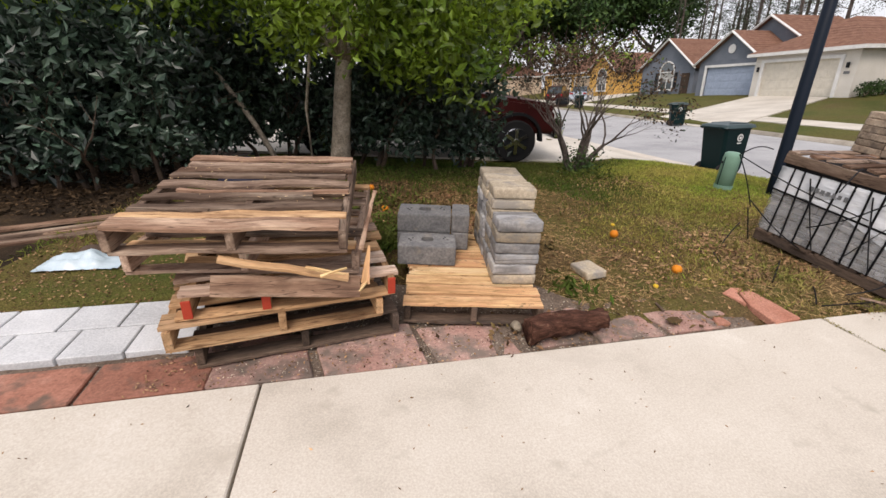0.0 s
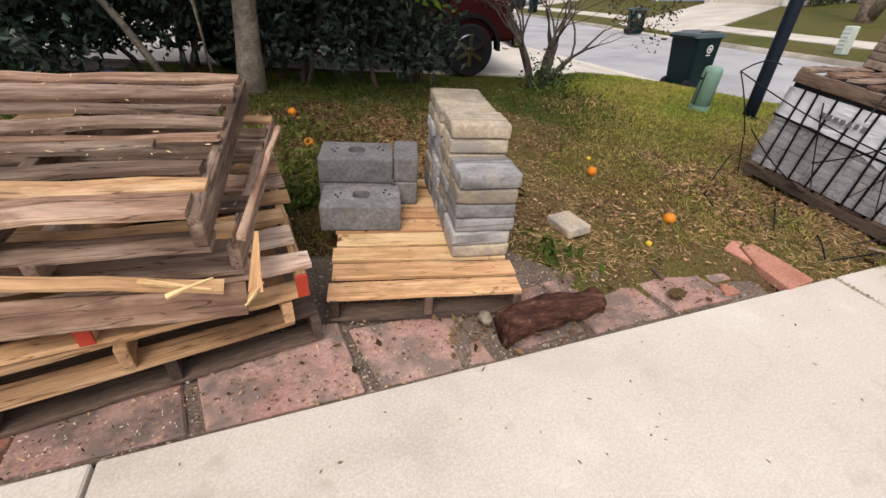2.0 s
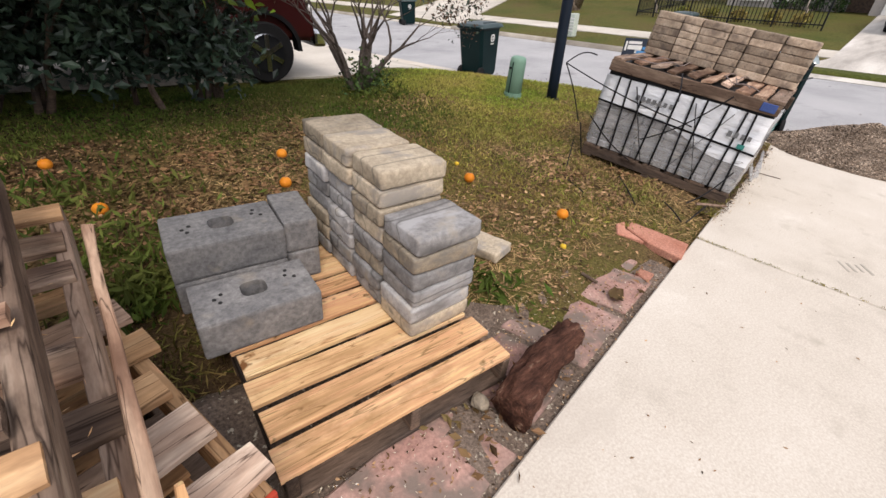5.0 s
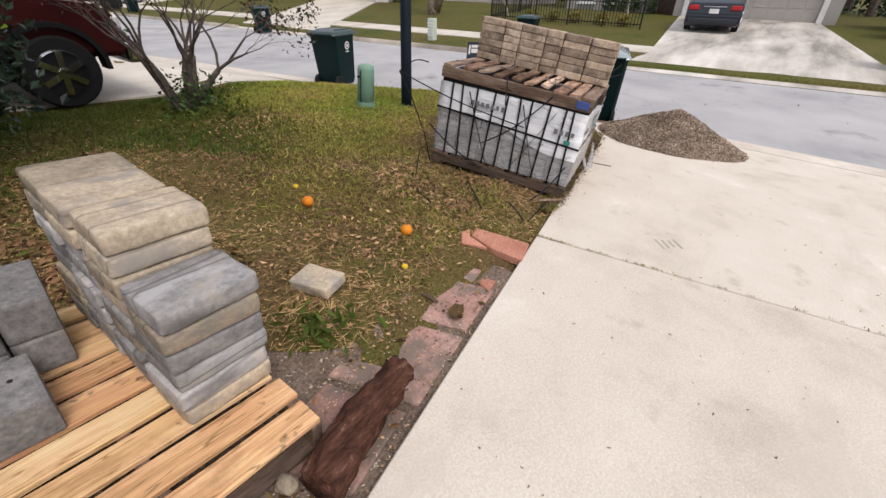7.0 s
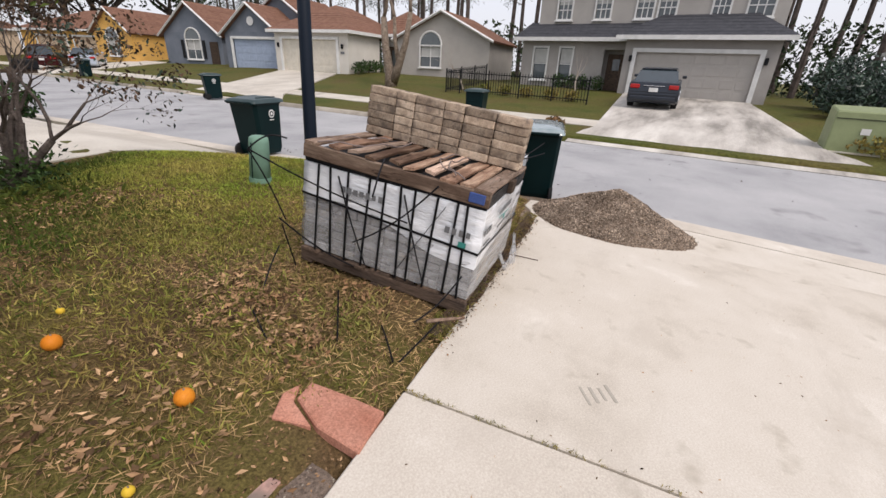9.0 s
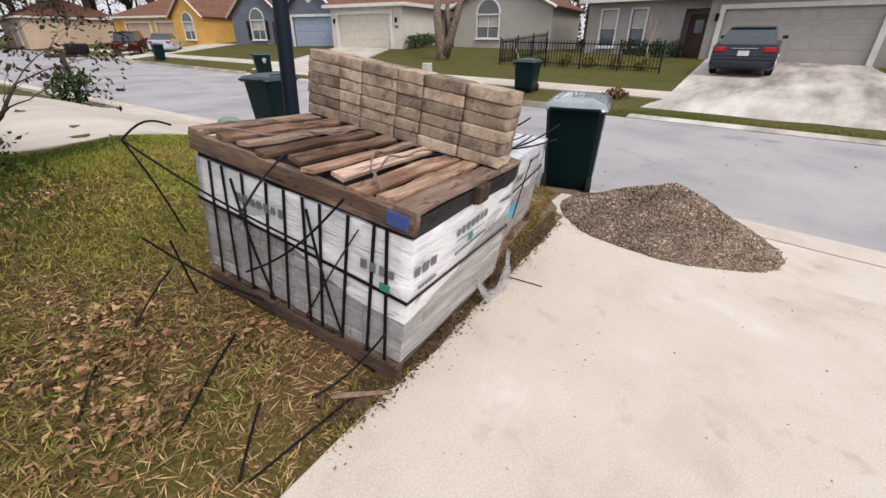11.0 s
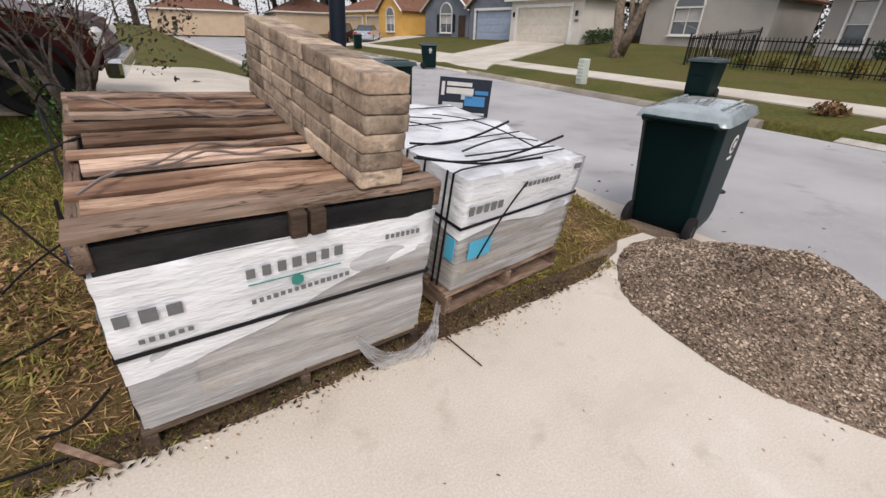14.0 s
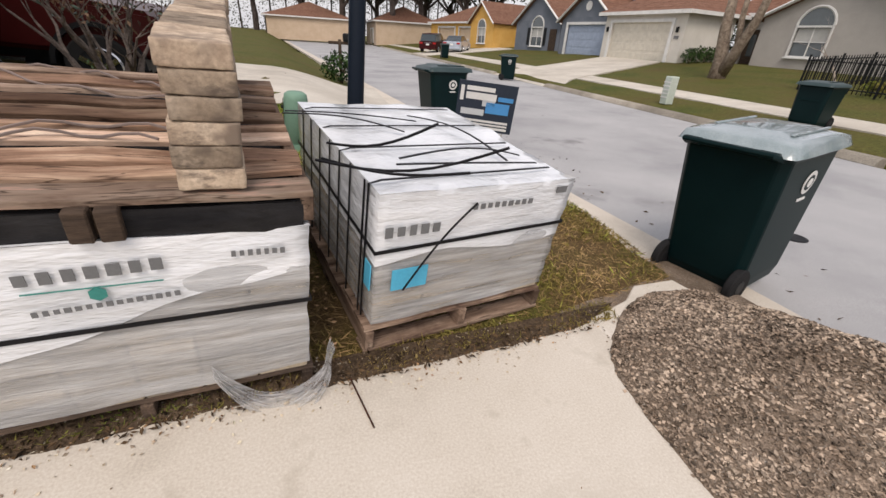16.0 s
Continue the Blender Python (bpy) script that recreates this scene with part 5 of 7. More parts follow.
wheelie_bin("dark green wheeled refuse bin standing on the street edge", pose(7.91, 3.36, ROAD + 0.012, 0, -2.0, 18) @ Matrix.Diagonal((1.06, 0.96, 1.0, 1.0)), lid_mat=BINLID_SHEEN)
wheelie_bin("dark green wheeled bin beside the next driveway", pose(7.15, 8.75, ROAD + 0.008, 0, 0, 12))
wheelie_bin("green wheeled bin across the street near the white house", pose(13.3, 20.6, ROAD + 0.005, 0, 0, -20))
wheelie_bin("dark wheeled bin on the far verge", pose(15.4, 8.35, far_z(15.4, 8.35) - 0.0, 0, 0, 190), 0.92)
wheelie_bin("dark bin far down the street", pose(14.7, 37.5, far_z(14.7, 37.5) + 0.01, 0, 0, -95), number=False)

pole = thing("street_light_pole", "tall dark navy street light pole on the verge", "light pole", near(5.43, 5.30, 0.0, 0, -4.2, 0))
part("shaft", tube(bmesh.new(), [(0, 0, -0.1), (0, 0, 0.4), (0, 0, 6.5)], [0.074, 0.074, 0.058], 16), NAVY, pole, smooth=True)
part("collar", tube(bmesh.new(), [(0, 0, -0.02), (0, 0, 0.05)], [0.11, 0.10], 16), NAVY, pole)
lamp = part("lantern", tube(bmesh.new(), [(0, 0, 6.45), (0, 0, 6.6), (0, 0, 6.95), (0, 0, 7.05)], [0.07, 0.14, 0.19, 0.05], 12), NAVY, pole)

ped = thing("cable_pedestal", "pale green round-topped plastic cable pedestal in the grass", "utility box", near(4.90, 5.58, 0.0, 10))
bm = tube(bmesh.new(), [(0, 0, -0.05), (0, 0, 0.50), (0, 0, 0.545), (0, 0, 0.565)], [0.115, 0.108, 0.100, 0.07], 20)
part("cover", bm, PALEGREEN, ped, smooth=True)
part("base", tube(bmesh.new(), [(0, 0, -0.05), (0, 0, 0.10)], 0.122, 20), PALEGREEN, ped)
part("seam", box((0.004, 0.012, 0.46), (0, 0, 0)), BIN, ped, m=pose(-0.113, 0, 0.27))
part("lock", tube(bmesh.new(), [(-0.10, 0.03, 0.42), (-0.125, 0.037, 0.42)], 0.015, 8), BLACK, ped)

sign = thing("yard_sign", "dark printed yard sign on wire legs by the street", "sign", near(6.49, 4.83, 0.0, -17))
panel = part("panel", box((0.50, 0.008, 0.40), (0, 0, 0.70)), plain("night_blue_print", (0.035, 0.045, 0.065), 0.4), sign)
blue = plain("bright_blue_print", (0.08, 0.30, 0.62), 0.4)
paleprint = plain("pale_print", (0.55, 0.58, 0.60), 0.4)
for w, h, x, z, mt in ((0.03, 0.12, -0.215, 0.80, WHITE), (0.24, 0.035, -0.06, 0.845, WHITE), (0.26, 0.055, -0.05, 0.785, WHITE), (0.20, 0.09, 0.10, 0.70, blue), (0.11, 0.05, 0.02, 0.735, paleprint), (0.20, 0.05, -0.11, 0.655, paleprint),
                       (0.13, 0.035, 0.16, 0.78, blue), (0.42, 0.018, 0.0, 0.585, WHITE), (0.38, 0.014, 0.02, 0.558, WHITE), (0.30, 0.02, 0.06, 0.53, WHITE)):
    part("printed_shape", box((w, 0.003, h), (0, 0, 0)), mt, panel, m=pose(x, -0.0055, z))
for x in (-0.18, 0.18):
    part("wire_leg", tube(bmesh.new(), [(x, 0.008, -0.08), (x, 0.008, 0.62)], 0.004, 6), CHROME, sign)


# ---- plants on our side ----
def branchy(bm, p, d, length, r, depth, rng, tips, bend=0.25, split=(2, 3)):
    """A limb that forks on the way up; the ends are gathered for leaves."""
    pts, rad = [Vector(p)], [r]
    d = Vector(d).normalized()
    for i in range(3):
        d = (d + Vector((rng.uniform(-bend, bend), rng.uniform(-bend, bend), rng.uniform(-bend * 0.4, bend * 0.6)))).normalized()
        pts.append(pts[-1] + d * length / 3)
        rad.append(r * (1 - 0.14 * (i + 1)))
        if depth <= 1:
            tips.append(tuple(pts[-1]))
    tube(bm, pts, rad, 6 if r > 0.015 else 4)
    if depth == 0:
        tips.append(tuple(pts[-1]))
        return
    for k in range(rng.randint(*split)):
        e = (d + Vector((rng.uniform(-0.8, 0.8), rng.uniform(-0.8, 0.8), rng.uniform(-0.25, 0.5)))).normalized()
        branchy(bm, pts[-1], e, length * rng.uniform(0.62, 0.85), rad[-1] * 0.62, depth - 1, rng, tips, bend, split)


def around(tips, n, spread, rng):
    t = np.array(tips)
    return t[rng.integers(0, len(t), n)] + rng.normal(size=(n, 3)) * spread


rng0, rg = random.Random(21), np.random.default_rng(21)
shrub = thing("small_tree", "small sparse tree with thin branches and withered leaves", "tree", near(3.08, 6.68, 0.0))
bm, tips = bmesh.new(), []
for k in range(8):
    a = k * 0.80 + 0.3
    branchy(bm, (0.06 * math.cos(a), 0.06 * math.sin(a), -0.05), ((0.26 + 0.12 * (k % 3)) * math.cos(a), (0.26 + 0.12 * (k % 3)) * math.sin(a), 1.0), 0.64, 0.050, 5, rng0, tips, 0.26, (2, 3))
part("trunk", bm, stuff_mat("dark_grey_bark", [(0.3, (0.06, 0.048, 0.042)), (0.7, (0.17, 0.14, 0.125))], big=9, fine=40, bump=0.8, dist=0.01, grain=0.5), shrub)
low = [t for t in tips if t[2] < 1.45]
high = sorted(tips, key=lambda t: t[2])[-len(tips) // 3:]
scatter("crown", around(high, 400, 0.08, rg), 0.06, LEAF, rg, shrub)
scatter("withered_leaves", around(tips, 5200, 0.045, rg), 0.042, RUSSET, rg, shrub)
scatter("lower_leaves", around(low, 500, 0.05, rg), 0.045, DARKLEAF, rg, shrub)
scatter("sucker_leaves", rg.normal(size=(650, 3)) * (0.15, 0.15, 0.12) + (0.06, -0.16, 0.15), 0.055, HEDGE, rg, shrub)

tree = thing("citrus_tree", "leafy citrus tree with a pale leaning trunk", "tree", near(-0.62, 5.95, 0.0))
bm, tips = bmesh.new(), []
tube(bm, [(0, 0, -0.1), (0.035, 0.01, 0.5), (0.075, 0.02, 1.0), (0.12, 0.03, 1.5)], [0.17, 0.125, 0.115, 0.10], 12)
for a, q in ((0.2, 0.5), (1.4, 0.6), (2.6, 0.7), (3.6, 0.6), (4.6, 0.8), (5.6, 0.6), (3.1, 0.1)):
    branchy(bm, (0.11, 0.03, 1.45), (q * math.cos(a), q * math.sin(a), 0.8), 0.85, 0.055, 3, rng0, tips, 0.3)
tube(bm, [(-0.70, -0.15, -0.05), (-1.05, -0.2, 0.7), (-1.35, -0.25, 1.2), (-1.55, -0.3, 1.45), (-1.75, -0.3, 2.0)], [0.04, 0.036, 0.032, 0.028, 0.02], 7)
tube(bm, [(-0.35, -0.1, -0.05), (-0.38, -0.1, 0.9), (-0.30, 0, 1.6)], [0.028, 0.024, 0.018], 6)
part("trunk", bm, stuff_mat("pale_citrus_bark", [(0.3, (0.20, 0.165, 0.125)), (0.7, (0.42, 0.36, 0.29))], big=9, fine=40, bump=0.8, dist=0.01, grain=0.5), tree, smooth=True)
crown = []
for cx, cy, cz, sx, sy, sz, n in ((0.2, -0.2, 2.15, 1.3, 0.9, 0.55, 3800), (-1.7, -0.2, 2.3, 1.0, 0.8, 0.45, 2600), (1.4, -0.1, 2.2, 0.75, 0.8, 0.6, 2600), (-0.55, -0.4, 1.95, 0.35, 0.35, 0.3, 500), (0.75, -0.3, 1.7, 0.35, 0.3, 0.3, 500), (1.2, -0.3, 1.55, 0.6, 0.5, 0.35, 900), (-3.0, 0.0, 2.4, 0.8, 0.8, 0.5, 1500)):
    clump = rg.normal(size=(n // 22, 3)) * (sx, sy, sz) * 0.55 + (cx + 0.25, cy - 0.45, cz)
    crown.append(clump[rg.integers(0, len(clump), n)] + rg.normal(size=(n, 3)) * 0.12)
scatter("crown", np.concatenate(crown), 0.105, LEAF, rg, tree, ratio=0.5)

for nm, x, y, hx, hy, hz, n, sd in (("hedge", -3.6, 6.0, 1.7, 0.55, 1.9, 12000, 1), ("hedge", -1.2, 6.85, 1.3, 0.45, 1.6, 8000, 2), ("hedge", 0.45, 6.55, 0.85, 0.42, 1.6, 6500, 3), ("hedge", -3.75, 4.85, 0.85, 0.40, 1.5, 6500, 4), ("hedge", -5.6, 4.6, 1.3, 0.6, 1.6, 6500, 8), ("hedge", -2.6, 5.25, 0.55, 0.55, 1.5, 5000, 9), ("hedge", 1.38, 6.62, 0.28, 0.28, 1.25, 1500, 5), ("tall_hedge", -5.5, 7.0, 3.6, 0.5, 3.2, 17000, 6), ("tall_hedge", -1.0, 7.3, 1.9, 0.35, 3.3, 11000, 7)):
    hd = thing(nm, "dense dark green evergreen shrub screening the next plot", "hedge", near(x, y, 0.0), "hedge shrubs")
    for k in range(5):
        bm, tips = bmesh.new(), []
        branchy(bm, (rng0.uniform(-hx, hx) * 0.7, rng0.uniform(-hy, hy) * 0.5, -0.05), (rng0.uniform(-0.3, 0.3), rng0.uniform(-0.2, 0.2), 1), hz * 0.45, 0.035, 2, rng0, tips, 0.3)
        part("stem", bm, WOOD_DARK, hd)
    cl = rg.uniform(-1, 1, size=(n // 30, 3)) * (hx, hy, hz * 0.52) + (0, 0, hz * 0.72)
    cl = cl[(cl[:, 2] > 0.22) | (rg.random(len(cl)) < 0.8)]
    cl[:, 2] = np.maximum(cl[:, 2], 0.10)
    scatter("foliage", cl[rg.integers(0, len(cl), n)] + rg.normal(size=(n, 3)) * (0.13, 0.13, 0.10), 0.105 if hz < 2.5 else 0.15, DARKLEAF, rg, hd)

# ferns and weeds by the pallets
for x, y, s, n in ((1.60, 2.58, 0.085, 80), (0.15, 3.75, 0.22, 520), (0.05, 4.5, 0.3, 420), (0.18, 3.35, 0.12, 420), (3.2, 6.2, 0.2, 300)):
    pts = rg.normal(size=(n, 3)) * (s, s, 0.03) + (0, 0, 0.05)
    scatter("weed_clump", pts, 0.080, DEEPSHADEGRASS, rg, upright=1.0, ratio=0.26, label="tuft of green weeds in the lawn", category="weeds", kind="stuff", m=near(x, y, 0.0))

# bag, planks and tarp beyond the pallets
bm = bmesh.new()
bmesh.ops.create_grid(bm, x_segments=22, y_segments=14, size=1)
for v in bm.verts:
    r = min(1.0, math.hypot(v.co.x, v.co.y))
    v.co = Vector((v.co.x * 0.27, v.co.y * 0.13, 0.015 + max(0, 1 - r * r) * 0.09 * (0.7 + 0.9 * noise.noise((v.co.x * 2.3, v.co.y * 2.3, 0))) + 0.012 * noise.noise((v.co.x * 8, v.co.y * 8, 3))))
solid("crumpled_bag", bm, BAG, "crumpled pale blue plastic bag on the ground", "bag", near(-2.0, 2.92, 0.0, 8), smooth=True)
for k, (x, y, rz, z) in enumerate(((-2.3, 3.55, 32, 0.0), (-2.45, 3.65, 34, 0.01), (-2.2, 3.75, 28, 0.0), (-2.55, 3.4, 26, 0.0), (-2.5, 3.85, 31, 0.012))):
    solid("old_plank", board_mesh(1.5, 0.09, 0.025, WOOD_OLD if k % 2 else WOOD_BROWN, 300 + k, 0.03), None, "old reddish-brown plank lying in the grass", "plank", near(x, y, z + 0.015, rz), "planks behind the pallets")
for x, y in ((-2.02, 3.05), (-1.83, 3.08)):
    bm = bmesh.new()
    bmesh.ops.create_uvsphere(bm, u_segments=14, v_segments=9, radius=0.07)
    for v in bm.verts:
        v.co.x *= 1.3
        v.co.z *= 0.75
    solid("round_stone", bm, WOOD_DARK, "small dark rounded stone beside the bag", "stone", near(x, y, 0.045), smooth=True)
bm = bmesh.new()
bmesh.ops.create_grid(bm, x_segments=20, y_segments=12, size=1)
for v in bm.verts:
    r = min(1.0, math.hypot(v.co.x, v.co.y))
    v.co = Vector((v.co.x * 0.55, v.co.y * 0.35, 0.02 + max(0, 1 - r ** 4) * 0.42 * (0.8 + 0.4 * noise.noise((v.co.x * 2, v.co.y * 2, 9)))))
solid("tarp", bm, DARKCLOTH, "dark navy tarp heaped behind the pallets", "tarp", near(-1.35, 4.9, 0.0, 8), smooth=True)

# ---- the lawn's blades and litter ----
rg = np.random.default_rng(77)


def on_lawn(n, x0, x1, y0, y1, lo, hi, bare=0.0):
    out = []
    while len(out) < n:
        x, y = rg.uniform(x0, x1), rg.uniform(y0, y1)
        v = noise.noise((x * 0.9, y * 0.9, 5)) + 0.45 * noise.noise((x * 3, y * 3, 8)) + 0.26 * (y - 4.3) - 1.3 * math.exp(-((x - 0.6) / 1.5) ** 2 - ((y - 4.3) / 1.0) ** 2)
        d = y - edge_y(x)
        if d < (0.86 if x < 1.3 else 0.5 if x < 2.9 else 0.06) - bare or x - road_x(y) > -0.60 or y > 8.2 - 1.8 * smooth(4.4, 7.0, x):
            continue
        if lo < v + rg.normal() * 0.18 < hi:
            out.append((x, y, ground_z(x, y)))
    return np.array(out)


g = on_lawn(105000, -2.6, 7.4, 1.6, 8.3, -0.16, 9)
g[:, 2] += 0.012
fresh = rg.random(len(g)) < np.clip((g[:, 1] - 3.7) / 1.6, 0.12, 0.95)
scatter("grass", g[~fresh], 0.06, GRASS, rg, upright=1.1, ratio=0.11, label="short patchy grass, partly dry", category="grass", kind="stuff")
# blades on the trees' side take the colour with shade in it
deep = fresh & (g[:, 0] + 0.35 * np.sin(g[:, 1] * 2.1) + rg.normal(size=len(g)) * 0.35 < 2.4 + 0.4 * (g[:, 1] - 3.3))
scatter("grass", g[fresh & ~deep], 0.06, BACKGRASS, rg, upright=1.1, ratio=0.13, label="short fresh yellow-green grass", category="grass", kind="stuff")
scatter("grass", g[deep], 0.065, DEEPSHADEGRASS, rg, upright=1.1, ratio=0.13, label="deep green grass around the trees, darkened for their shade", category="grass", kind="stuff")
g = on_lawn(46000, 0.5, 7.4, 1.6, 7.0, -9, 0.30, 0.10)
g[:, 2] += 0.008
STRAW = stuff_mat("dry_straw", [(0.3, (0.1546, 0.0974, 0.0414)), (0.7, (0.4637, 0.3203, 0.1546))], big=1, fine=5, grain=0.2, bump=0, island=0.8)
scatter("straw", g, 0.068, STRAW, rg, flat=True, ratio=0.06, label="dry straw-coloured grass stems", category="dry grass", kind="stuff")
TUFT = stuff_mat("half_dry_blades", [(0.3, (0.33, 0.24, 0.10)), (0.5, (0.27, 0.25, 0.075)), (0.7, (0.17, 0.22, 0.042))], big=2.5, fine=5, grain=0.25, bump=0, island=0.7, rough=0.7, through_light=0.3)
tufts, withered = [], []
for heap, spots in ((tufts, ((3.50, 4.55, 0.28, 0.36, 1100), (3.20, 5.05, 0.28, 0.24, 420), (3.58, 3.38, 0.11, 0.14, 240), (3.62, 2.93, 0.12, 0.11, 190), (3.42, 2.74, 0.15, 0.10, 200), (3.02, 3.08, 0.14, 0.14, 150))),
                    (withered, ((3.28, 3.34, 0.17, 0.10, 260), (3.34, 3.66, 0.12, 0.12, 150), (3.22, 2.92, 0.12, 0.10, 170), (3.75, 3.05, 0.10, 0.14, 120), (3.30, 5.85, 0.45, 0.25, 520), (2.20, 3.00, 0.35, 0.25, 260)))):
    for x, y, sx, sy, n in spots:
        heap += [(x + sx * u, y + sy * v, ground_z(x + sx * u, y + sy * v) + 0.018) for u, v in rg.normal(size=(n, 2)) if y + sy * v > edge_y(x) + 0.3]
scatter("grass", np.array(tufts), 0.068, TUFT, rg, upright=1.0, ratio=0.12, label="taller tufts of half dry grass in the lawn", category="grass", kind="stuff")
scatter("withered_litter", np.array(withered), 0.042, LITTER, rg, flat=True, ratio=0.5, label="patches of withered brown leaves in the grass", category="leaves", kind="stuff")
g = on_lawn(14000, -2.5, 5.2, 1.8, 7.2, -9, 0.05, 0.16)
g[:, 2] += 0.010
scatter("leaf_litter", g, 0.022, LITTER, rg, flat=True, ratio=0.55, label="brown dry leaves scattered on the lawn", category="leaves", kind="stuff")
g = on_lawn(5000, -0.8, 1.75, 3.2, 6.0, -9, -0.15, 0.0)
g[:, 2] += 0.014
scatter("fallen_leaves", g, 0.045, BROWNLEAF, rg, flat=True, ratio=0.55, label="brown fallen citrus leaves around the tree", category="leaves", kind="stuff")
pts = [(x, edge_y(x) + rg.uniform(0.0, 0.42), 0.002) for x in rg.uniform(-0.9, 2.8, 1500)] + [(x, edge_y(x) + rg.normal() * 0.05 + 0.02, 0.006) for x in rg.uniform(3.6, 6.6, 700)]
chips = [(x, edge_y(x) + rg.uniform(0.01, 0.5), -0.006 + 0.004 * rg.random()) for x in rg.uniform(-0.6, 2.4, 1100)]
scatter("pale_chips", chips, 0.012, stuff_mat("pale_chip", [(0.3, (0.42, 0.34, 0.24)), (0.7, (0.68, 0.60, 0.48))], big=3, fine=9, bump=0, island=0.5), rg, flat=True, ratio=0.3, label="tiny pale wood chips strewn over the path", category="debris", kind="stuff", m=NEAR)
tufts = []
for s0 in rg.uniform(0.0, 1.0, 60) ** 2 * 2.6:
    px, py = along(3.30 + 0.02 * s0, s0)
    tufts += [(px + rg.normal() * 0.008, py + rg.normal() * 0.012, 0.004) for _ in range(7)]
scatter("joint_weeds", tufts, 0.020, GRASS, rg, upright=0.9, ratio=0.16, label="small weeds growing in a joint of the concrete", category="weeds", kind="stuff", m=NEAR)
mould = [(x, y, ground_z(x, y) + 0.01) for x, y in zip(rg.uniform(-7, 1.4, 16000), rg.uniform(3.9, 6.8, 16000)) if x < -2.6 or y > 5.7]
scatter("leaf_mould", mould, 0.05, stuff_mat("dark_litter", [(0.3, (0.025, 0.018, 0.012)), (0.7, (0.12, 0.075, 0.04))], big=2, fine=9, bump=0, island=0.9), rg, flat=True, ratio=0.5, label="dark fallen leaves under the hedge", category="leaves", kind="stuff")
edge = [(x, edge_y(x) + rg.uniform(-0.02, 0.14), 0.006) for x in rg.uniform(3.7, 6.7, 3000) if noise.noise((x * 3, 2, 2)) + 0.4 * rg.random() > -0.05]
scatter("edge_grass", edge, 0.045, GRASS, rg, upright=0.6, ratio=0.12, label="ragged dry grass along the concrete edge", category="grass", kind="stuff", m=NEAR)
fallen = [(1.10 + rg.normal() * 0.12, 2.03 + rg.normal() * 0.07, 0.012) for _ in range(34)] + [(x, edge_y(x) + rg.uniform(0.05, 0.45), 0.008) for x in rg.uniform(0.4, 2.7, 46)]
scatter("path_leaves", fallen, 0.042, BROWNLEAF, rg, flat=True, ratio=0.5, label="curled dry leaves lying on the path stones", category="leaves", kind="stuff", m=NEAR)
fringe = sheet("dirt_fringe", np.arange(3.72, 6.75, 0.035), [k / 6 for k in range(7)],
               lambda x, v: (float(x), edge_y(x) + 0.10 - (0.145 + 0.045 * noise.noise((x * 2.6, 4, 0)) + 0.022 * noise.noise((x * 11, 4, 0))) * (0.45 + 0.55 * smooth(3.72, 4.1, x)) * (1 - smooth(6.35, 6.75, x)) * v, 0.010 * (1 - v) ** 0.5 + 0.006 * noise.noise((x * 13, v * 4, 2)) * (1 - v) + 0.0025 - 0.012 * (v > 0.95)))
SOIL = stuff_mat("dark_soil", [(0.3, (0.050, 0.034, 0.022)), (0.7, (0.125, 0.088, 0.058))], big=5, fine=80, bump=1.0, dist=0.01, grain=0.7, spots=(45, 0.64, 0.69, (0.36, 0.31, 0.24)))
fringe.materials.append(SOIL)
fringe.shade_smooth()
solid("dirt_fringe", fringe, SOIL, "brown dirt spilling from the lawn over the concrete edge", "dirt", NEAR, kind="structure")
crumbs = [(x, edge_y(x) + rg.uniform(-0.06, 0.10), 0.012) for x in rg.uniform(3.8, 6.5, 900)]
scatter("soil_litter", crumbs, 0.026, bpy.data.materials["dark_litter"], rg, flat=True, ratio=0.35, label="dark leaf crumbs along the concrete edge", category="debris", kind="stuff", m=NEAR)
street = [(road_x(y) + abs(rg.normal()) * 0.5 + 0.05, y, ROAD + 0.004) for y in rg.uniform(2.3, 9.0, 70)] + [(rg.uniform(8.6, 13.6), y, ROAD + 0.004) for y in rg.uniform(-4.0, 16.0, 55)]
scatter("street_leaves", street, 0.042, bpy.data.materials["dark_litter"], rg, flat=True, ratio=0.5, label="dark leaves scattered on the asphalt", category="leaves", kind="stuff")
specks = [(rg.uniform(-1.5, 6.8), rg.uniform(-1.5, 2.0), 0.002) for _ in range(420)]
scatter("concrete_litter", [p for p in specks if p[1] < edge_y(p[0]) - 0.04], 0.016, LITTER, rg, flat=True, ratio=0.4, label="crumbs of leaf and dirt strewn on the concrete", category="debris", kind="stuff", m=NEAR)
grit = [(x, edge_y(x) + rg.normal() * 0.06 - 0.03, 0.004) for x in rg.uniform(4.2, 6.2, 420)]
scatter("pale_grit", grit, 0.014, bpy.data.materials["pale_chip"], rg, flat=True, ratio=0.7, label="pale stone crumbs along the edge of the concrete", category="debris", kind="stuff", m=NEAR)
scatter("wood_chips", pts, 0.016, LITTER, rg, flat=True, ratio=0.5, label="small pale chips in the dirt", category="debris", kind="stuff", m=NEAR)


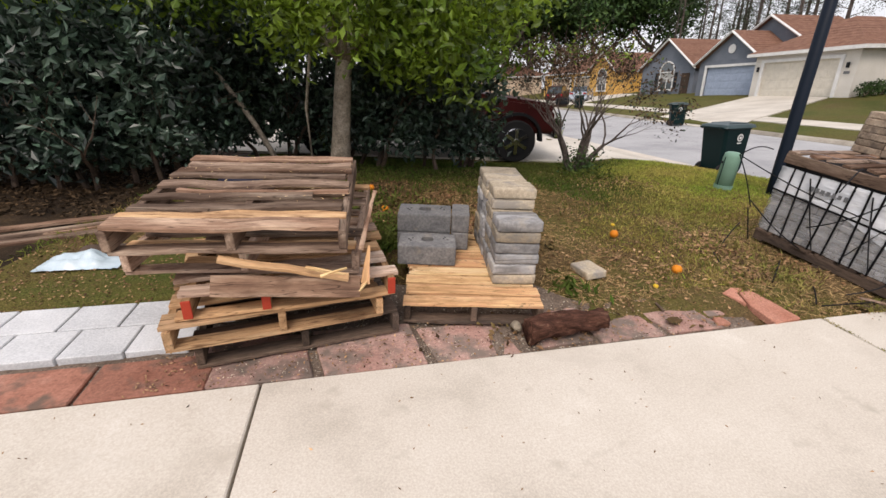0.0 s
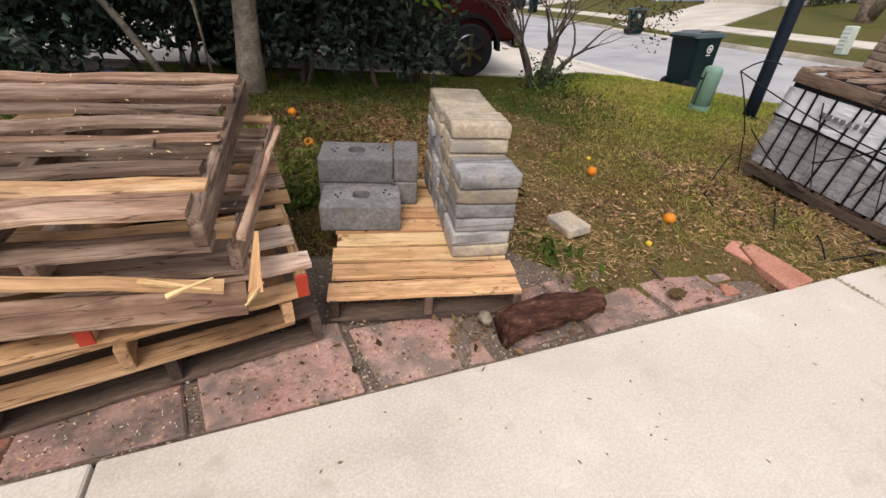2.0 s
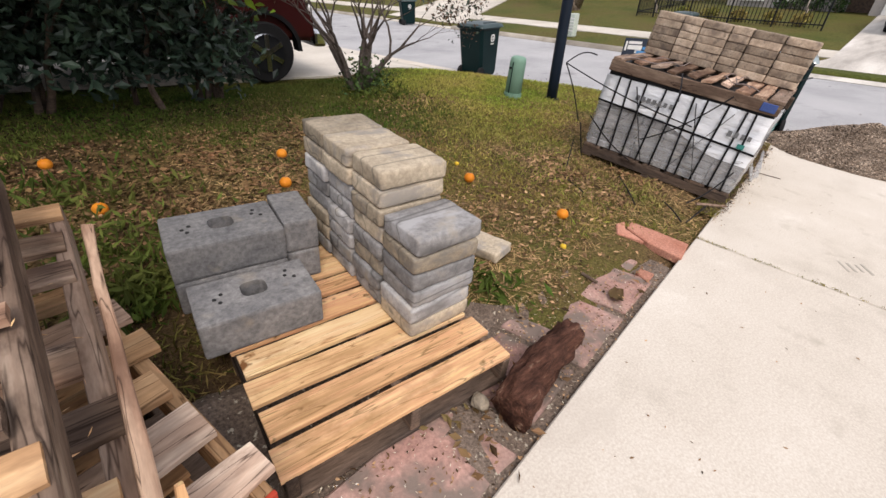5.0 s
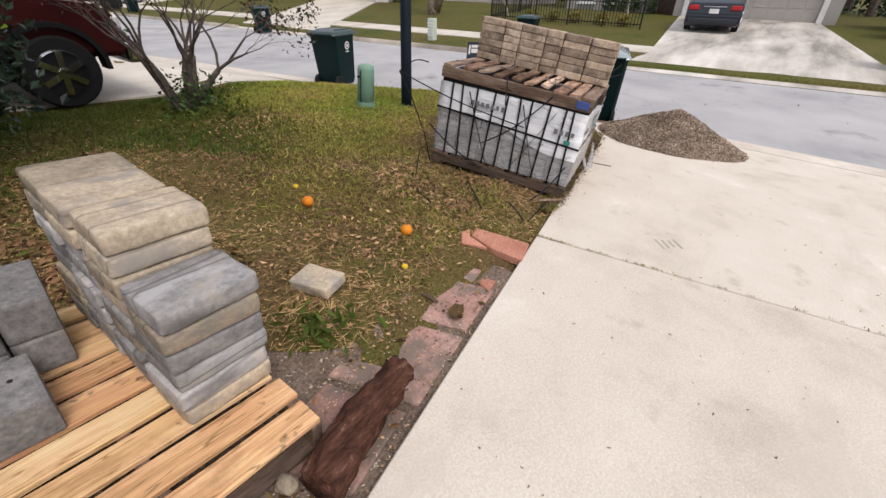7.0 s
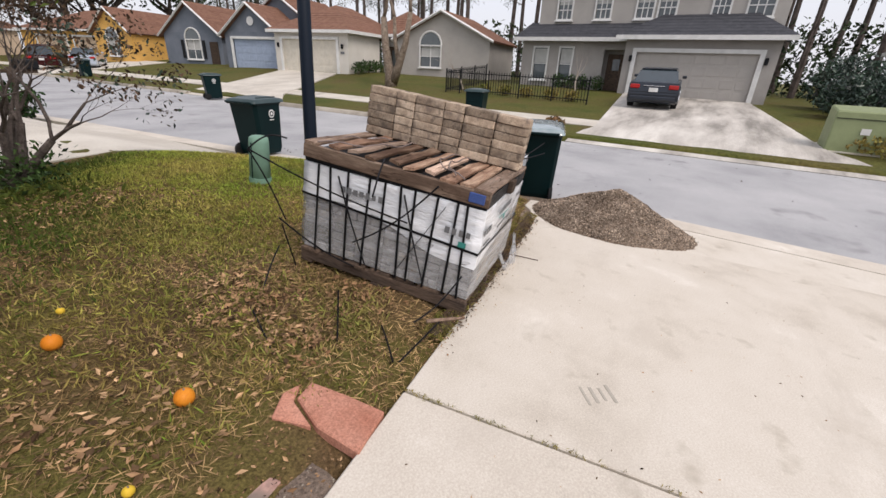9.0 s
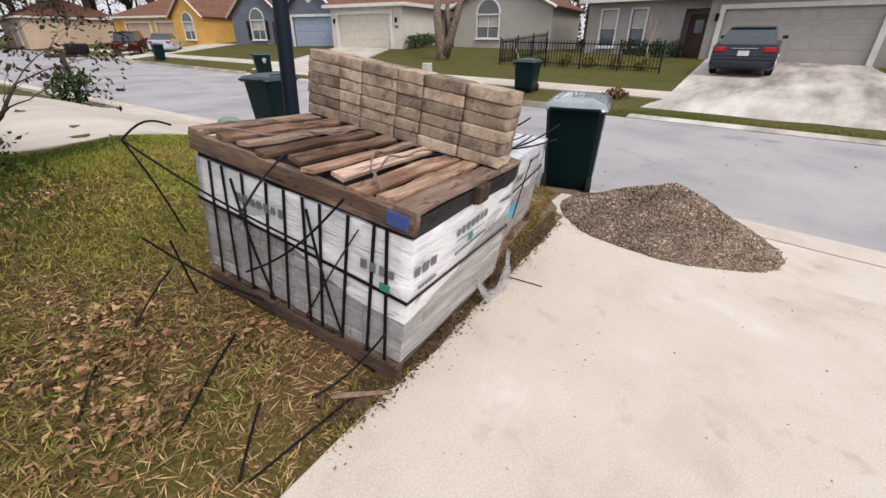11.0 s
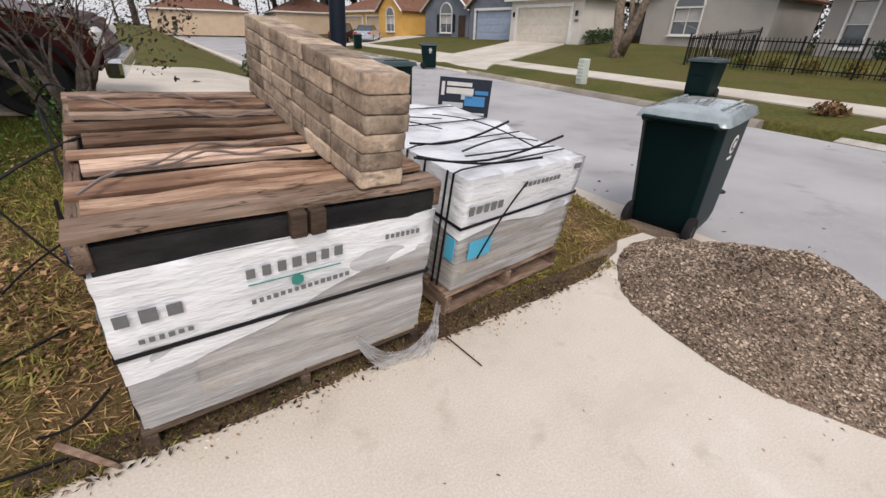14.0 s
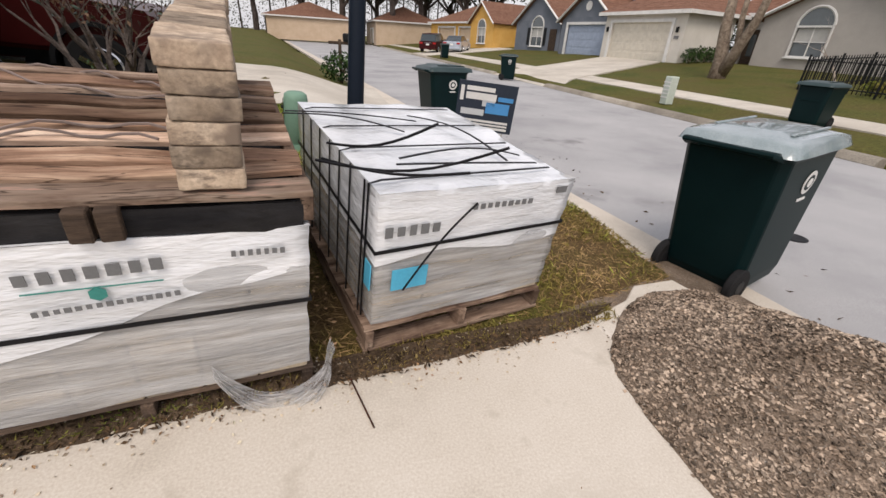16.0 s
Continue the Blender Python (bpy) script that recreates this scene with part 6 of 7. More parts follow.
# ---- vehicles ----
def wheel(parent, m, r, width):
    bm = bmesh.new()
    bmesh.ops.create_cone(bm, cap_ends=True, segments=28, radius1=r, radius2=r, depth=width)
    w = part("wheel", chamfer(bm, 0.025), TYRE, parent, m=m)
    bm = bmesh.new()
    bmesh.ops.create_cone(bm, cap_ends=True, segments=24, radius1=r * 0.62, radius2=r * 0.60, depth=width + 0.012)
    part("rim_recess", bm, BLACK, w)
    bm = bmesh.new()
    for k in range(6):
        cube(bm, (0, 0, 0), (r * 0.16, r * 0.6, 0.03), None)
        for v in bm.verts[-8:]:
            v.co.y += r * 0.30
            v.co.z += width / 2 + 0.012
            v.co = Matrix.Rotation(k * math.pi / 3, 3, "Z") @ v.co
    bmesh.ops.create_cone(bm, cap_ends=True, segments=14, radius1=r * 0.18, radius2=r * 0.14, depth=0.05, matrix=Matrix.Translation((0, 0, width / 2 + 0.01)))
    bmesh.ops.create_cone(bm, cap_ends=False, segments=28, radius1=r * 0.66, radius2=r * 0.60, depth=0.03, matrix=Matrix.Translation((0, 0, width / 2 + 0.008)))
    part("spokes", bm, CHROME, w, "chrome spoked rim")


def car(name, label, m, profile, cabin, width, paint, wheels, r, rear_lamps=True, extra=None):
    """A parked car seen along x: body profile and cabin profile drawn out across y."""
    c = thing(name, label, "car", m)
    bm = extrude_side(bmesh.new(), profile, -width / 2, width / 2)
    bmesh.ops.bevel(bm, geom=bm.edges[:], offset=0.05, segments=2, affect="EDGES")
    part("body", bm, paint, c, smooth=False)
    bm = extrude_side(bmesh.new(), cabin, -width / 2 + 0.10, width / 2 - 0.10)
    for v in bm.verts:
        if v.co.z > min(p[1] for p in cabin) + 0.2:
            v.co.y *= 0.84
    bmesh.ops.bevel(bm, geom=bm.edges[:], offset=0.04, segments=2, affect="EDGES")
    part("cabin_glass", bm, CARGLASS, c, "dark tinted glass")
    x0, x1 = sorted(p[0] for p in cabin if p[1] > max(q[1] for q in cabin) - 0.06)[0], sorted(p[0] for p in cabin if p[1] > max(q[1] for q in cabin) - 0.06)[-1]
    part("roof", box((x1 - x0 + 0.10, (width - 0.2) * 0.80, 0.03), ((x0 + x1) / 2, 0, max(q[1] for q in cabin)), 0.012), paint, c)
    for x in wheels:
        for s in (-1, 1):
            wheel(c, pose(x, s * (width / 2 - 0.09), r, -90 * s), r, 0.22)
    xr = min(p[0] for p in profile)
    zr = sorted(p[1] for p in profile)[-1]
    for s in (-1, 1):
        part("tail_lamp", box((0.06, 0.34, 0.15), (xr + 0.01, s * (width / 2 - 0.22), zr * 0.83), 0.02), TAIL if rear_lamps else WHITE, c)
        part("mirror", box((0.10, 0.18, 0.12), (x1 - 0.0 + 0.45, s * (width / 2 + 0.06), zr + 0.06), 0.03), paint, c)
    part("bumper", box((0.10, width * 0.9, 0.16), (xr - 0.005, 0, 0.42), 0.03), paint if rear_lamps else CHROME, c)
    part("number_plate", box((0.01, 0.32, 0.15), (xr - 0.012, 0, zr * 0.72), 0.002), WHITE, c)
    part("trim_bar", box((0.02, 0.75, 0.03), (xr - 0.008, 0, zr * 0.86), 0.004), CHROME, c)
    return c


SEDAN = [(-2.35, 0.30), (-2.38, 0.62), (-2.28, 0.98), (-1.7, 1.02), (0.9, 0.98), (2.0, 0.82), (2.35, 0.62), (2.35, 0.28), (2.0, 0.20), (-2.1, 0.20)]
SEDANC = [(-1.95, 0.98), (-1.15, 1.42), (0.15, 1.44), (1.05, 0.96)]
car("sedan", "dark navy sedan parked on a driveway", pose(23.4, 3.75, far_z(23.4, 3.1) + 0.05, 0, -3, 4), SEDAN, SEDANC, 1.82, PAINT_NAVY, (-1.42, 1.42), 0.33)
car("hatchback", "silver-blue car parked at the ochre house", pose(18.5, 47.0, far_z(18.5, 40) + 0.05, 0, -3, 60), SEDAN, SEDANC, 1.8, PAINT_SILVER, (-1.42, 1.42), 0.33)
SUVB = [(-2.2, 0.35), (-2.25, 1.05), (1.2, 1.08), (2.1, 0.95), (2.2, 0.35)]
SUVC = [(-2.2, 1.03), (-2.0, 1.72), (0.3, 1.72), (1.1, 1.03)]
car("suv", "dark maroon car parked beside a silver one", pose(16.4, 48.5, far_z(16.4, 42) + 0.05, 0, -3, 60), SUVB, SUVC, 1.85, PAINT_RED, (-1.4, 1.4), 0.36)

truck = thing("pickup_truck", "dark red pickup truck parked behind the hedge", "truck", near(0.62, 9.0, -0.185, 3))
bm = extrude_side(bmesh.new(), [(-2.9, 0.55), (-2.9, 1.25), (-0.9, 1.28), (0.95, 1.25), (1.2, 1.22), (2.35, 1.12), (2.50, 0.95), (2.50, 0.55)], -0.98, 0.98)
bmesh.ops.bevel(bm, geom=bm.edges[:], offset=0.06, segments=2, affect="EDGES")
part("body", bm, PAINT_RED, truck, "dark red painted body")
bm = extrude_side(bmesh.new(), [(-1.0, 1.25), (-0.85, 1.85), (0.35, 1.86), (1.1, 1.25)], -0.86, 0.86)
bmesh.ops.bevel(bm, geom=bm.edges[:], offset=0.05, segments=2, affect="EDGES")
part("cabin_glass", bm, CARGLASS, truck)
part("roof", box((1.35, 1.5, 0.05), (-0.25, 0, 1.87), 0.02), PAINT_RED, truck)
part("chassis", box((4.9, 1.5, 0.30), (-0.25, 0, 0.48), 0.03), BLACK, truck, "black underbody")
part("bumper", box((0.20, 1.94, 0.24), (2.58, 0, 0.58), 0.05, 2), CHROME, truck, "chrome front bumper")
for s in (-1, 1):
    part("headlight", box((0.12, 0.38, 0.22), (2.45, s * 0.75, 0.92), 0.04), WHITE, truck)
    part("side_step", tube(bmesh.new(), [(-0.9, s * 1.0, 0.42), (0.95, s * 1.0, 0.42)], 0.05, 8), CHROME, truck, "chrome side step")
    for x in (1.72, -1.9):
        wheel(truck, pose(x, s * 0.90, 0.40, -90 * s), 0.40, 0.26)
        bm = bmesh.new()
        prev = None
        for k in range(13):
            a = math.pi * k / 12
            ring = [bm.verts.new((0.47 * q * math.cos(a), y, 0.47 * q * math.sin(a))) for q, y in ((1.0, -0.09), (1.12, -0.09), (1.12, 0.09), (1.0, 0.09))]
            if prev:
                for j in range(4):
                    bm.faces.new((prev[j], prev[(j + 1) % 4], ring[(j + 1) % 4], ring[j]))
            prev = ring
        part("wheel_arch", bm, BLACK, truck, m=pose(x, s * 0.95, 0.42))


# ---- across the street ----
def wall_with(parent, x, y0, y1, z0, z1, material, holes=(), thick=0.2, name="wall"):
    """A front wall facing the street (towards -x), with openings (ya, yb, za, zb) cut through it."""
    bm = bmesh.new()
    ys_ = sorted({y0, y1, *[h[0] for h in holes], *[h[1] for h in holes]})
    zs_ = sorted({z0, z1, *[h[2] for h in holes], *[h[3] for h in holes]})
    for a, b in zip(ys_, ys_[1:]):
        for c, d in zip(zs_, zs_[1:]):
            if any(h[0] <= (a + b) / 2 <= h[1] and h[2] <= (c + d) / 2 <= h[3] for h in holes):
                continue
            cube(bm, (x + thick / 2, (a + b) / 2, (c + d) / 2), (thick, b - a, d - c))
    bmesh.ops.remove_doubles(bm, verts=bm.verts[:], dist=0.001)
    return part(name, bm, material, parent)


def block(parent, x0, x1, y0, y1, z0, z1, material, name="wall"):
    return part(name, box((x1 - x0, y1 - y0, z1 - z0), ((x0 + x1) / 2, (y0 + y1) / 2, (z0 + z1) / 2)), material, parent)


def window(parent, x, ya, yb, za, zb, arch=False, cols=2, rows=2, frame_mat=None):
    """A window set in the wall: pane, frame, bars, sill; arch adds a half-round light above."""
    fm = frame_mat or WHITE
    w = part("window", box((0.05, yb - ya, zb - za), (x + 0.12, (ya + yb) / 2, (za + zb) / 2)), GLASS, parent)
    part("blind", box((0.02, (yb - ya) * 0.96, (zb - za) * 0.45), (x + 0.085, (ya + yb) / 2, zb - (zb - za) * 0.25)), CURTAIN, w)
    bm = bmesh.new()
    t = 0.09
    for c, s in (((x, (ya + yb) / 2, zb + t / 2), (0.12, yb - ya + 2 * t, t)), ((x, (ya + yb) / 2, za - t / 2), (0.12, yb - ya + 2 * t, t)), ((x, ya - t / 2, (za + zb) / 2), (0.12, t, zb - za)), ((x, yb + t / 2, (za + zb) / 2), (0.12, t, zb - za))):
        cube(bm, c, s)
    part("frame", bm, fm, w)
    for k in range(1, cols):
        part("glazing_bar", box((0.05, 0.05, zb - za), (x + 0.06, ya + (yb - ya) * k / cols, (za + zb) / 2)), fm, w)
    for k in range(1, rows):
        part("glazing_bar", box((0.046, yb - ya, 0.05), (x + 0.06, (ya + yb) / 2, za + (zb - za) * k / rows)), fm, w)
    part("sill", box((0.2, yb - ya + 0.3, 0.07), (x - 0.06, (ya + yb) / 2, za - 0.12), 0.01), fm, w)
    if arch:
        r = (yb - ya) / 2
        bm = bmesh.new()
        c = [(r * math.cos(math.pi * k / 12), r * math.sin(math.pi * k / 12)) for k in range(13)]
        f = [bm.verts.new((x - 0.012, (ya + yb) / 2 + a, zb + 0.1 + b)) for a, b in c]
        bm.faces.new(f[::-1])
        part("arched_light", bm, GLASS, w)
        part("arch_trim", tube(bmesh.new(), [(x - 0.02, (ya + yb) / 2 + a * 1.08, zb + 0.1 + b * 1.08) for a, b in c], 0.07, 6), fm, w)
    return w


def garage_door(parent, x, ya, yb, z0, h, material, rows=4, cols=8):
    d = part("garage_door", box((0.06, yb - ya, h), (x + 0.14, (ya + yb) / 2, z0 + h / 2)), material, parent)
    ph, pw = h / rows, (yb - ya) / cols
    me = mesh(box((0.02, pw * 0.84, ph * 0.72), (0, 0, 0), 0.008), "panel", material)
    for r in range(rows):
        for c in range(cols):
            part("panel", me, None, d, m=pose(x + 0.105, ya + pw * (c + 0.5), z0 + ph * (r + 0.5)))
    bm = bmesh.new()
    for c, s in (((x - 0.03, (ya + yb) / 2, z0 + h + 0.09), (0.1, yb - ya + 0.4, 0.18)), ((x - 0.03, ya - 0.1, z0 + h / 2), (0.1, 0.2, h)), ((x - 0.03, yb + 0.1, z0 + h / 2), (0.1, 0.2, h))):
        cube(bm, c, s)
    part("door_trim", bm, WHITE, d)
    return d


def slope_roof(parent, pts, material, name="roof", thick=0.14):
    """One roof plane given by its corners, with shingle courses laid along it."""
    bm = bmesh.new()
    vs = [Vector(p) for p in pts]
    nrm = (vs[1] - vs[0]).cross(vs[2] - vs[0]).normalized()
    if nrm.z < 0:
        nrm, vs = -nrm, vs[::-1]
    a = [bm.verts.new(v) for v in vs]
    b = [bm.verts.new(v - nrm * thick) for v in vs]
    bm.faces.new(a)
    bm.faces.new(b[::-1])
    n = len(vs)
    for i in range(n):
        bm.faces.new((a[(i + 1) % n], a[i], b[i], b[(i + 1) % n]))
    bmesh.ops.recalc_face_normals(bm, faces=bm.faces[:])
    roof = part(name, bm, material, parent)
    zl, zh = min(v.z for v in vs), max(v.z for v in vs)
    bm = bmesh.new()
    k = max(3, int((zh - zl) / 0.16))
    for r in range(1, k):  # course lines
        z = zl + (zh - zl) * r / k
        hits = []
        for i in range(n):
            p, q = vs[i], vs[(i + 1) % n]
            if (p.z - z) * (q.z - z) < 0:
                hits.append(p.lerp(q, (z - p.z) / (q.z - p.z)))
        if len(hits) == 2 and (hits[0] - hits[1]).length > 0.2:
            tube(bm, [hits[0] + nrm * 0.004, hits[1] + nrm * 0.004], 0.014, 4)
    if bm.verts:
        tagged(part("shingles", bm, material, roof), kind="stuff")
    return roof


def gable(parent, x, y0, y1, z, rise, x_back, wall, roof, trim=None, over=0.35):
    """A gable towards the street on a front wall at x, and its two roof planes."""
    ym = (y0 + y1) / 2
    bm = bmesh.new()
    f = [bm.verts.new((x + d, *p)) for d in (0, 0.2) for p in ((y0, z), (y1, z), (ym, z + rise))]
    bm.faces.new(f[:3])
    bm.faces.new(f[3:][::-1])
    for i in range(3):
        bm.faces.new((f[i], f[(i + 1) % 3], f[3 + (i + 1) % 3], f[3 + i]))
    bmesh.ops.recalc_face_normals(bm, faces=bm.faces[:])
    part("gable_wall", bm, wall, parent)
    k = rise / ((y1 - y0) / 2)
    for s, ye in ((-1, y0), (1, y1)):
        slope_roof(parent, [(x - over, ye + s * over, z - k * over), (x_back, ye + s * over, z - k * over), (x_back, ym, z + rise + 0.02), (x - over, ym, z + rise + 0.02)], roof)
        tube_pts = [(x - over - 0.02, ye + s * over, z - k * over - 0.08), (x - over - 0.02, ym, z + rise - 0.06)]
        part("barge_board", tube(bmesh.new(), tube_pts, 0.09, 4), trim or WHITE, parent)


def hip(parent, x0, x1, y0, y1, z, rise, material, over=0.4, ridge=None):
    """A hipped roof; its ridge runs along the longer side."""
    a, b, c, d = x0 - over, x1 + over, y0 - over, y1 + over
    h = min(b - a, d - c) / 2
    if d - c >= b - a:
        r0, r1 = ((a + b) / 2, c + h, z + rise), ((a + b) / 2, d - h, z + rise)
        planes = [[(a, c, z), (a, d, z), r1, r0], [(b, d, z), (b, c, z), r0, r1], [(b, c, z), (a, c, z), r0], [(a, d, z), (b, d, z), r1]]
    else:
        r0, r1 = (a + h, (c + d) / 2, z + rise), (b - h, (c + d) / 2, z + rise)
        planes = [[(a, c, z), (b, c, z), r1, r0], [(b, d, z), (a, d, z), r0, r1], [(a, d, z), (a, c, z), r0], [(b, c, z), (b, d, z), r1]]
    for p in planes:
        slope_roof(parent, p, material)
    bm = bmesh.new()
    for cc, s in ((((a + b) / 2, c, z - 0.1), (b - a, 0.06, 0.2)), (((a + b) / 2, d, z - 0.1), (b - a, 0.06, 0.2)), ((a, (c + d) / 2, z - 0.1), (0.06, d - c, 0.2)), ((b, (c + d) / 2, z - 0.1), (0.06, d - c, 0.2))):
        cube(bm, cc, s)
    part("fascia", bm, WHITE, parent)


def wall_lamp(parent, x, y, z):
    part("wall_lamp", box((0.14, 0.14, 0.30), (x - 0.09, y, z), 0.03), BLACK, parent, "black lantern")


# the two-storey house
Z = 0.58
h1 = thing("house", "two-storey greige stucco house with a double garage", "house", pose(5.3, 0.3, -0.20))
wall_with(h1, 21.7, -0.75, 5.75, Z - 0.4, Z + 2.7, STUCCO_GREY, [(-0.05, 5.15, Z - 0.4, Z + 2.1)])
block(h1, 21.9, 28, -0.75, -0.55, Z - 0.4, Z + 2.85, STUCCO_GREY)
block(h1, 21.9, 24, 5.55, 5.75, Z - 0.4, Z + 2.85, STUCCO_GREY)
garage_door(h1, 21.7, -0.05, 5.15, Z - 0.05, 2.15, STUCCO_PALE)
wall_lamp(h1, 21.7, 5.4, Z + 1.8)
wall_lamp(h1, 21.7, -0.35, Z + 1.8)
wall_with(h1, 23.2, 5.75, 12.0, Z - 0.4, Z + 2.85, STUCCO_GREY, [(10.4, 11.2, Z + 0.6, Z + 2.3), (8.9, 9.6, Z + 0.6, Z + 2.3), (5.95, 7.1, Z - 0.2, Z + 2.25)])
window(h1, 23.2, 10.4, 11.2, Z + 0.6, Z + 2.3, cols=1)
window(h1, 23.2, 8.9, 9.6, Z + 0.6, Z + 2.3, cols=1)
dr = part("front_door", box((0.06, 1.0, 2.2), (23.9, 6.5, Z + 0.95), 0.01), WOOD_DARK, h1, "dark front door in a recess")
part("door_pane", box((0.02, 0.4, 0.6), (23.86, 6.5, Z + 1.5), 0.01), GLASS, dr)
block(h1, 23.95, 24.1, 5.75, 7.4, Z - 0.3, Z + 2.85, STUCCO_GREY, "recess_wall")
block(h1, 23.4, 29, 11.8, 12.0, Z - 0.4, Z + 2.85, STUCCO_GREY)
slope_roof(h1, [(21.2, -1.2, Z + 2.85), (21.2, 6.2, Z + 2.85), (24.3, 4.6, Z + 4.05), (24.3, 0.4, Z + 4.05)], ROOF_DARK)
slope_roof(h1, [(21.2, 6.2, Z + 2.85), (24.3, 6.2, Z + 2.85), (24.3, 4.6, Z + 4.05)], ROOF_DARK)
slope_roof(h1, [(22.7, 5.9, Z + 2.85), (22.7, 12.4, Z + 2.85), (24.4, 12.0, Z + 3.75), (24.4, 5.5, Z + 3.75)], ROOF_DARK)
slope_roof(h1, [(21.2, -1.2, Z + 2.85), (24.3, -1.2, Z + 2.85), (24.3, 0.4, Z + 4.05)], ROOF_DARK)
for a, b in (((21.17, -1.2), (21.17, 6.2)), ((22.67, 5.9), (22.67, 12.4))):
    part("fascia", box((0.06, b[1] - a[1], 0.2), (a[0], (a[1] + b[1]) / 2, Z + 2.74)), WHITE, h1)
upw = [(-0.1, 0.9), (1.7, 2.4), (4.1, 4.9), (5.2, 6.0), (7.4, 8.2), (9.6, 10.4)]
wall_with(h1, 24.2, -0.75, 11.5, Z + 2.7, Z + 6.2, STUCCO_PALE, [(a, b, Z + 3.9, Z + 5.3) for a, b in upw])
for a, b in upw:
    window(h1, 24.2, a, b, Z + 3.9, Z + 5.3, cols=3, rows=3)
block(h1, 24.4, 30, -0.75, -0.55, Z + 2.7, Z + 6.2, STUCCO_PALE)
block(h1, 24.4, 30, 11.3, 11.5, Z + 2.7, Z + 6.2, STUCCO_PALE)
hip(h1, 24.2, 30.5, -0.75, 11.5, Z + 6.2, 2.0, ROOF_DARK)

# the white house with the arched window
Z = 0.78
h2 = thing("house", "white stucco bungalow with rust-red roof and arched window", "house", pose(24.6, 26.9, -0.16, 0, 0, 9) @ pose(-20.5, -22.3, 0))
wall_with(h2, 20.5, 19.0, 25.4, Z - 0.4, Z + 2.75, STUCCO_WHITE, [(19.95, 24.7, Z - 0.4, Z + 2.15)])
garage_door(h2, 20.5, 19.95, 24.7, Z - 0.05, 2.2, DOOR_CREAM)
block(h2, 20.7, 24.6, 19.0, 19.2, Z - 0.4, Z + 2.75, STUCCO_WHITE)
block(h2, 20.7, 28.0, 25.2, 25.4, Z - 0.4, Z + 2.75, STUCCO_WHITE)
wall_lamp(h2, 20.5, 19.45, Z + 1.75)
wall_lamp(h2, 20.5, 25.05, Z + 1.75)
part("house_number", box((0.03, 0.3, 0.15), (20.47, 19.45, Z + 1.35)), PRINT, h2)
hip(h2, 20.5, 29, 19.0, 25.4, Z + 2.75, 1.9, ROOF_RED)
wall_with(h2, 24.6, 10.2, 17.4, Z - 0.4, Z + 2.7, STUCCO_PALE, [(13.9, 15.5, Z + 0.75, Z + 2.1)])
window(h2, 24.6, 13.9, 15.5, Z + 0.75, Z + 2.1, arch=True, cols=2, rows=2)
block(h2, 24.8, 31, 10.2, 10.4, Z - 0.4, Z + 2.7, STUCCO_PALE)
gable(h2, 24.6, 10.2, 17.4, Z + 2.7, 1.7, 31, STUCCO_PALE, ROOF_RED)
wall_with(h2, 25.6, 17.4, 19.2, Z - 0.4, Z + 2.9, STUCCO_PALE, [(17.9, 18.8, Z - 0.4, Z + 2.05)])
dr = part("front_door", box((0.08, 0.9, 2.2), (25.75, 18.35, Z + 0.95), 0.01), WOOD_DARK, h2, "dark front door under an arch")
part("door_pane", box((0.02, 0.35, 1.2), (25.70, 18.35, Z + 1.2), 0.01), GLASS, dr)
hip(h2, 25.6, 31, 16.0, 20.5, Z + 2.9, 1.8, ROOF_RED)

# the slate house with a pale blue garage
Z = 0.85
h3 = thing("house", "slate grey gabled house with a pale blue garage door", "house", pose(24.7, 33.2, -0.2, 0, 0, 11) @ pose(-21.3, -29.25, 0))
wall_with(h3, 21.3, 26.6, 32.2, Z - 0.4, Z + 2.6, STUCCO_BLUE, [(27.1, 31.4, Z - 0.4, Z + 2.1)])
garage_door(h3, 21.3, 27.1, 31.4, Z - 0.05, 2.15, DOOR_BLUE, 4, 6)
block(h3, 21.5, 30, 26.6, 26.8, Z - 0.4, Z + 2.6, STUCCO_BLUE)
block(h3, 21.5, 30, 32.0, 32.2, Z - 0.4, Z + 2.6, STUCCO_BLUE)
gable(h3, 21.3, 26.6, 32.2, Z + 2.6, 2.0, 30, STUCCO_BLUE, ROOF_RED)
part("gable_vent", tube(bmesh.new(), [(21.27, 29.4, Z + 3.35), (21.24, 29.4, Z + 3.35)], 0.32, 16), WHITE, h3)
gable(h3, 24.5, 25.6, 33.0, Z + 3.3, 2.4, 31, STUCCO_BLUE, ROOF_RED)

# the dark cottage
h4 = thing("house", "dark grey cottage with white-trimmed arched window", "house", pose(25.0, 42.4, -0.2, 0, 0, 14) @ pose(-22.5, -37.25, 0))
wall_with(h4, 22.5, 34.0, 40.5, Z - 0.4, Z + 2.6, STUCCO_BLUE, [(36.4, 38.0, Z + 0.5, Z + 2.0)])
window(h4, 22.5, 36.4, 38.0, Z + 0.5, Z + 2.0, arch=True)
block(h4, 22.7, 30, 34.0, 34.2, Z - 0.4, Z + 2.6, STUCCO_BLUE)
gable(h4, 22.5, 34.0, 40.5, Z + 2.6, 2.4, 31, STUCCO_BLUE, ROOF_RED)
for y in (36.0, 38.4):
    part("shutter", box((0.06, 0.3, 1.5), (22.44, y, Z + 1.25), 0.01), BLACK, h4)
part("front_door", box((0.06, 0.9, 2.1), (22.46, 34.9, Z + 0.85), 0.01), WOOD_DARK, h4)

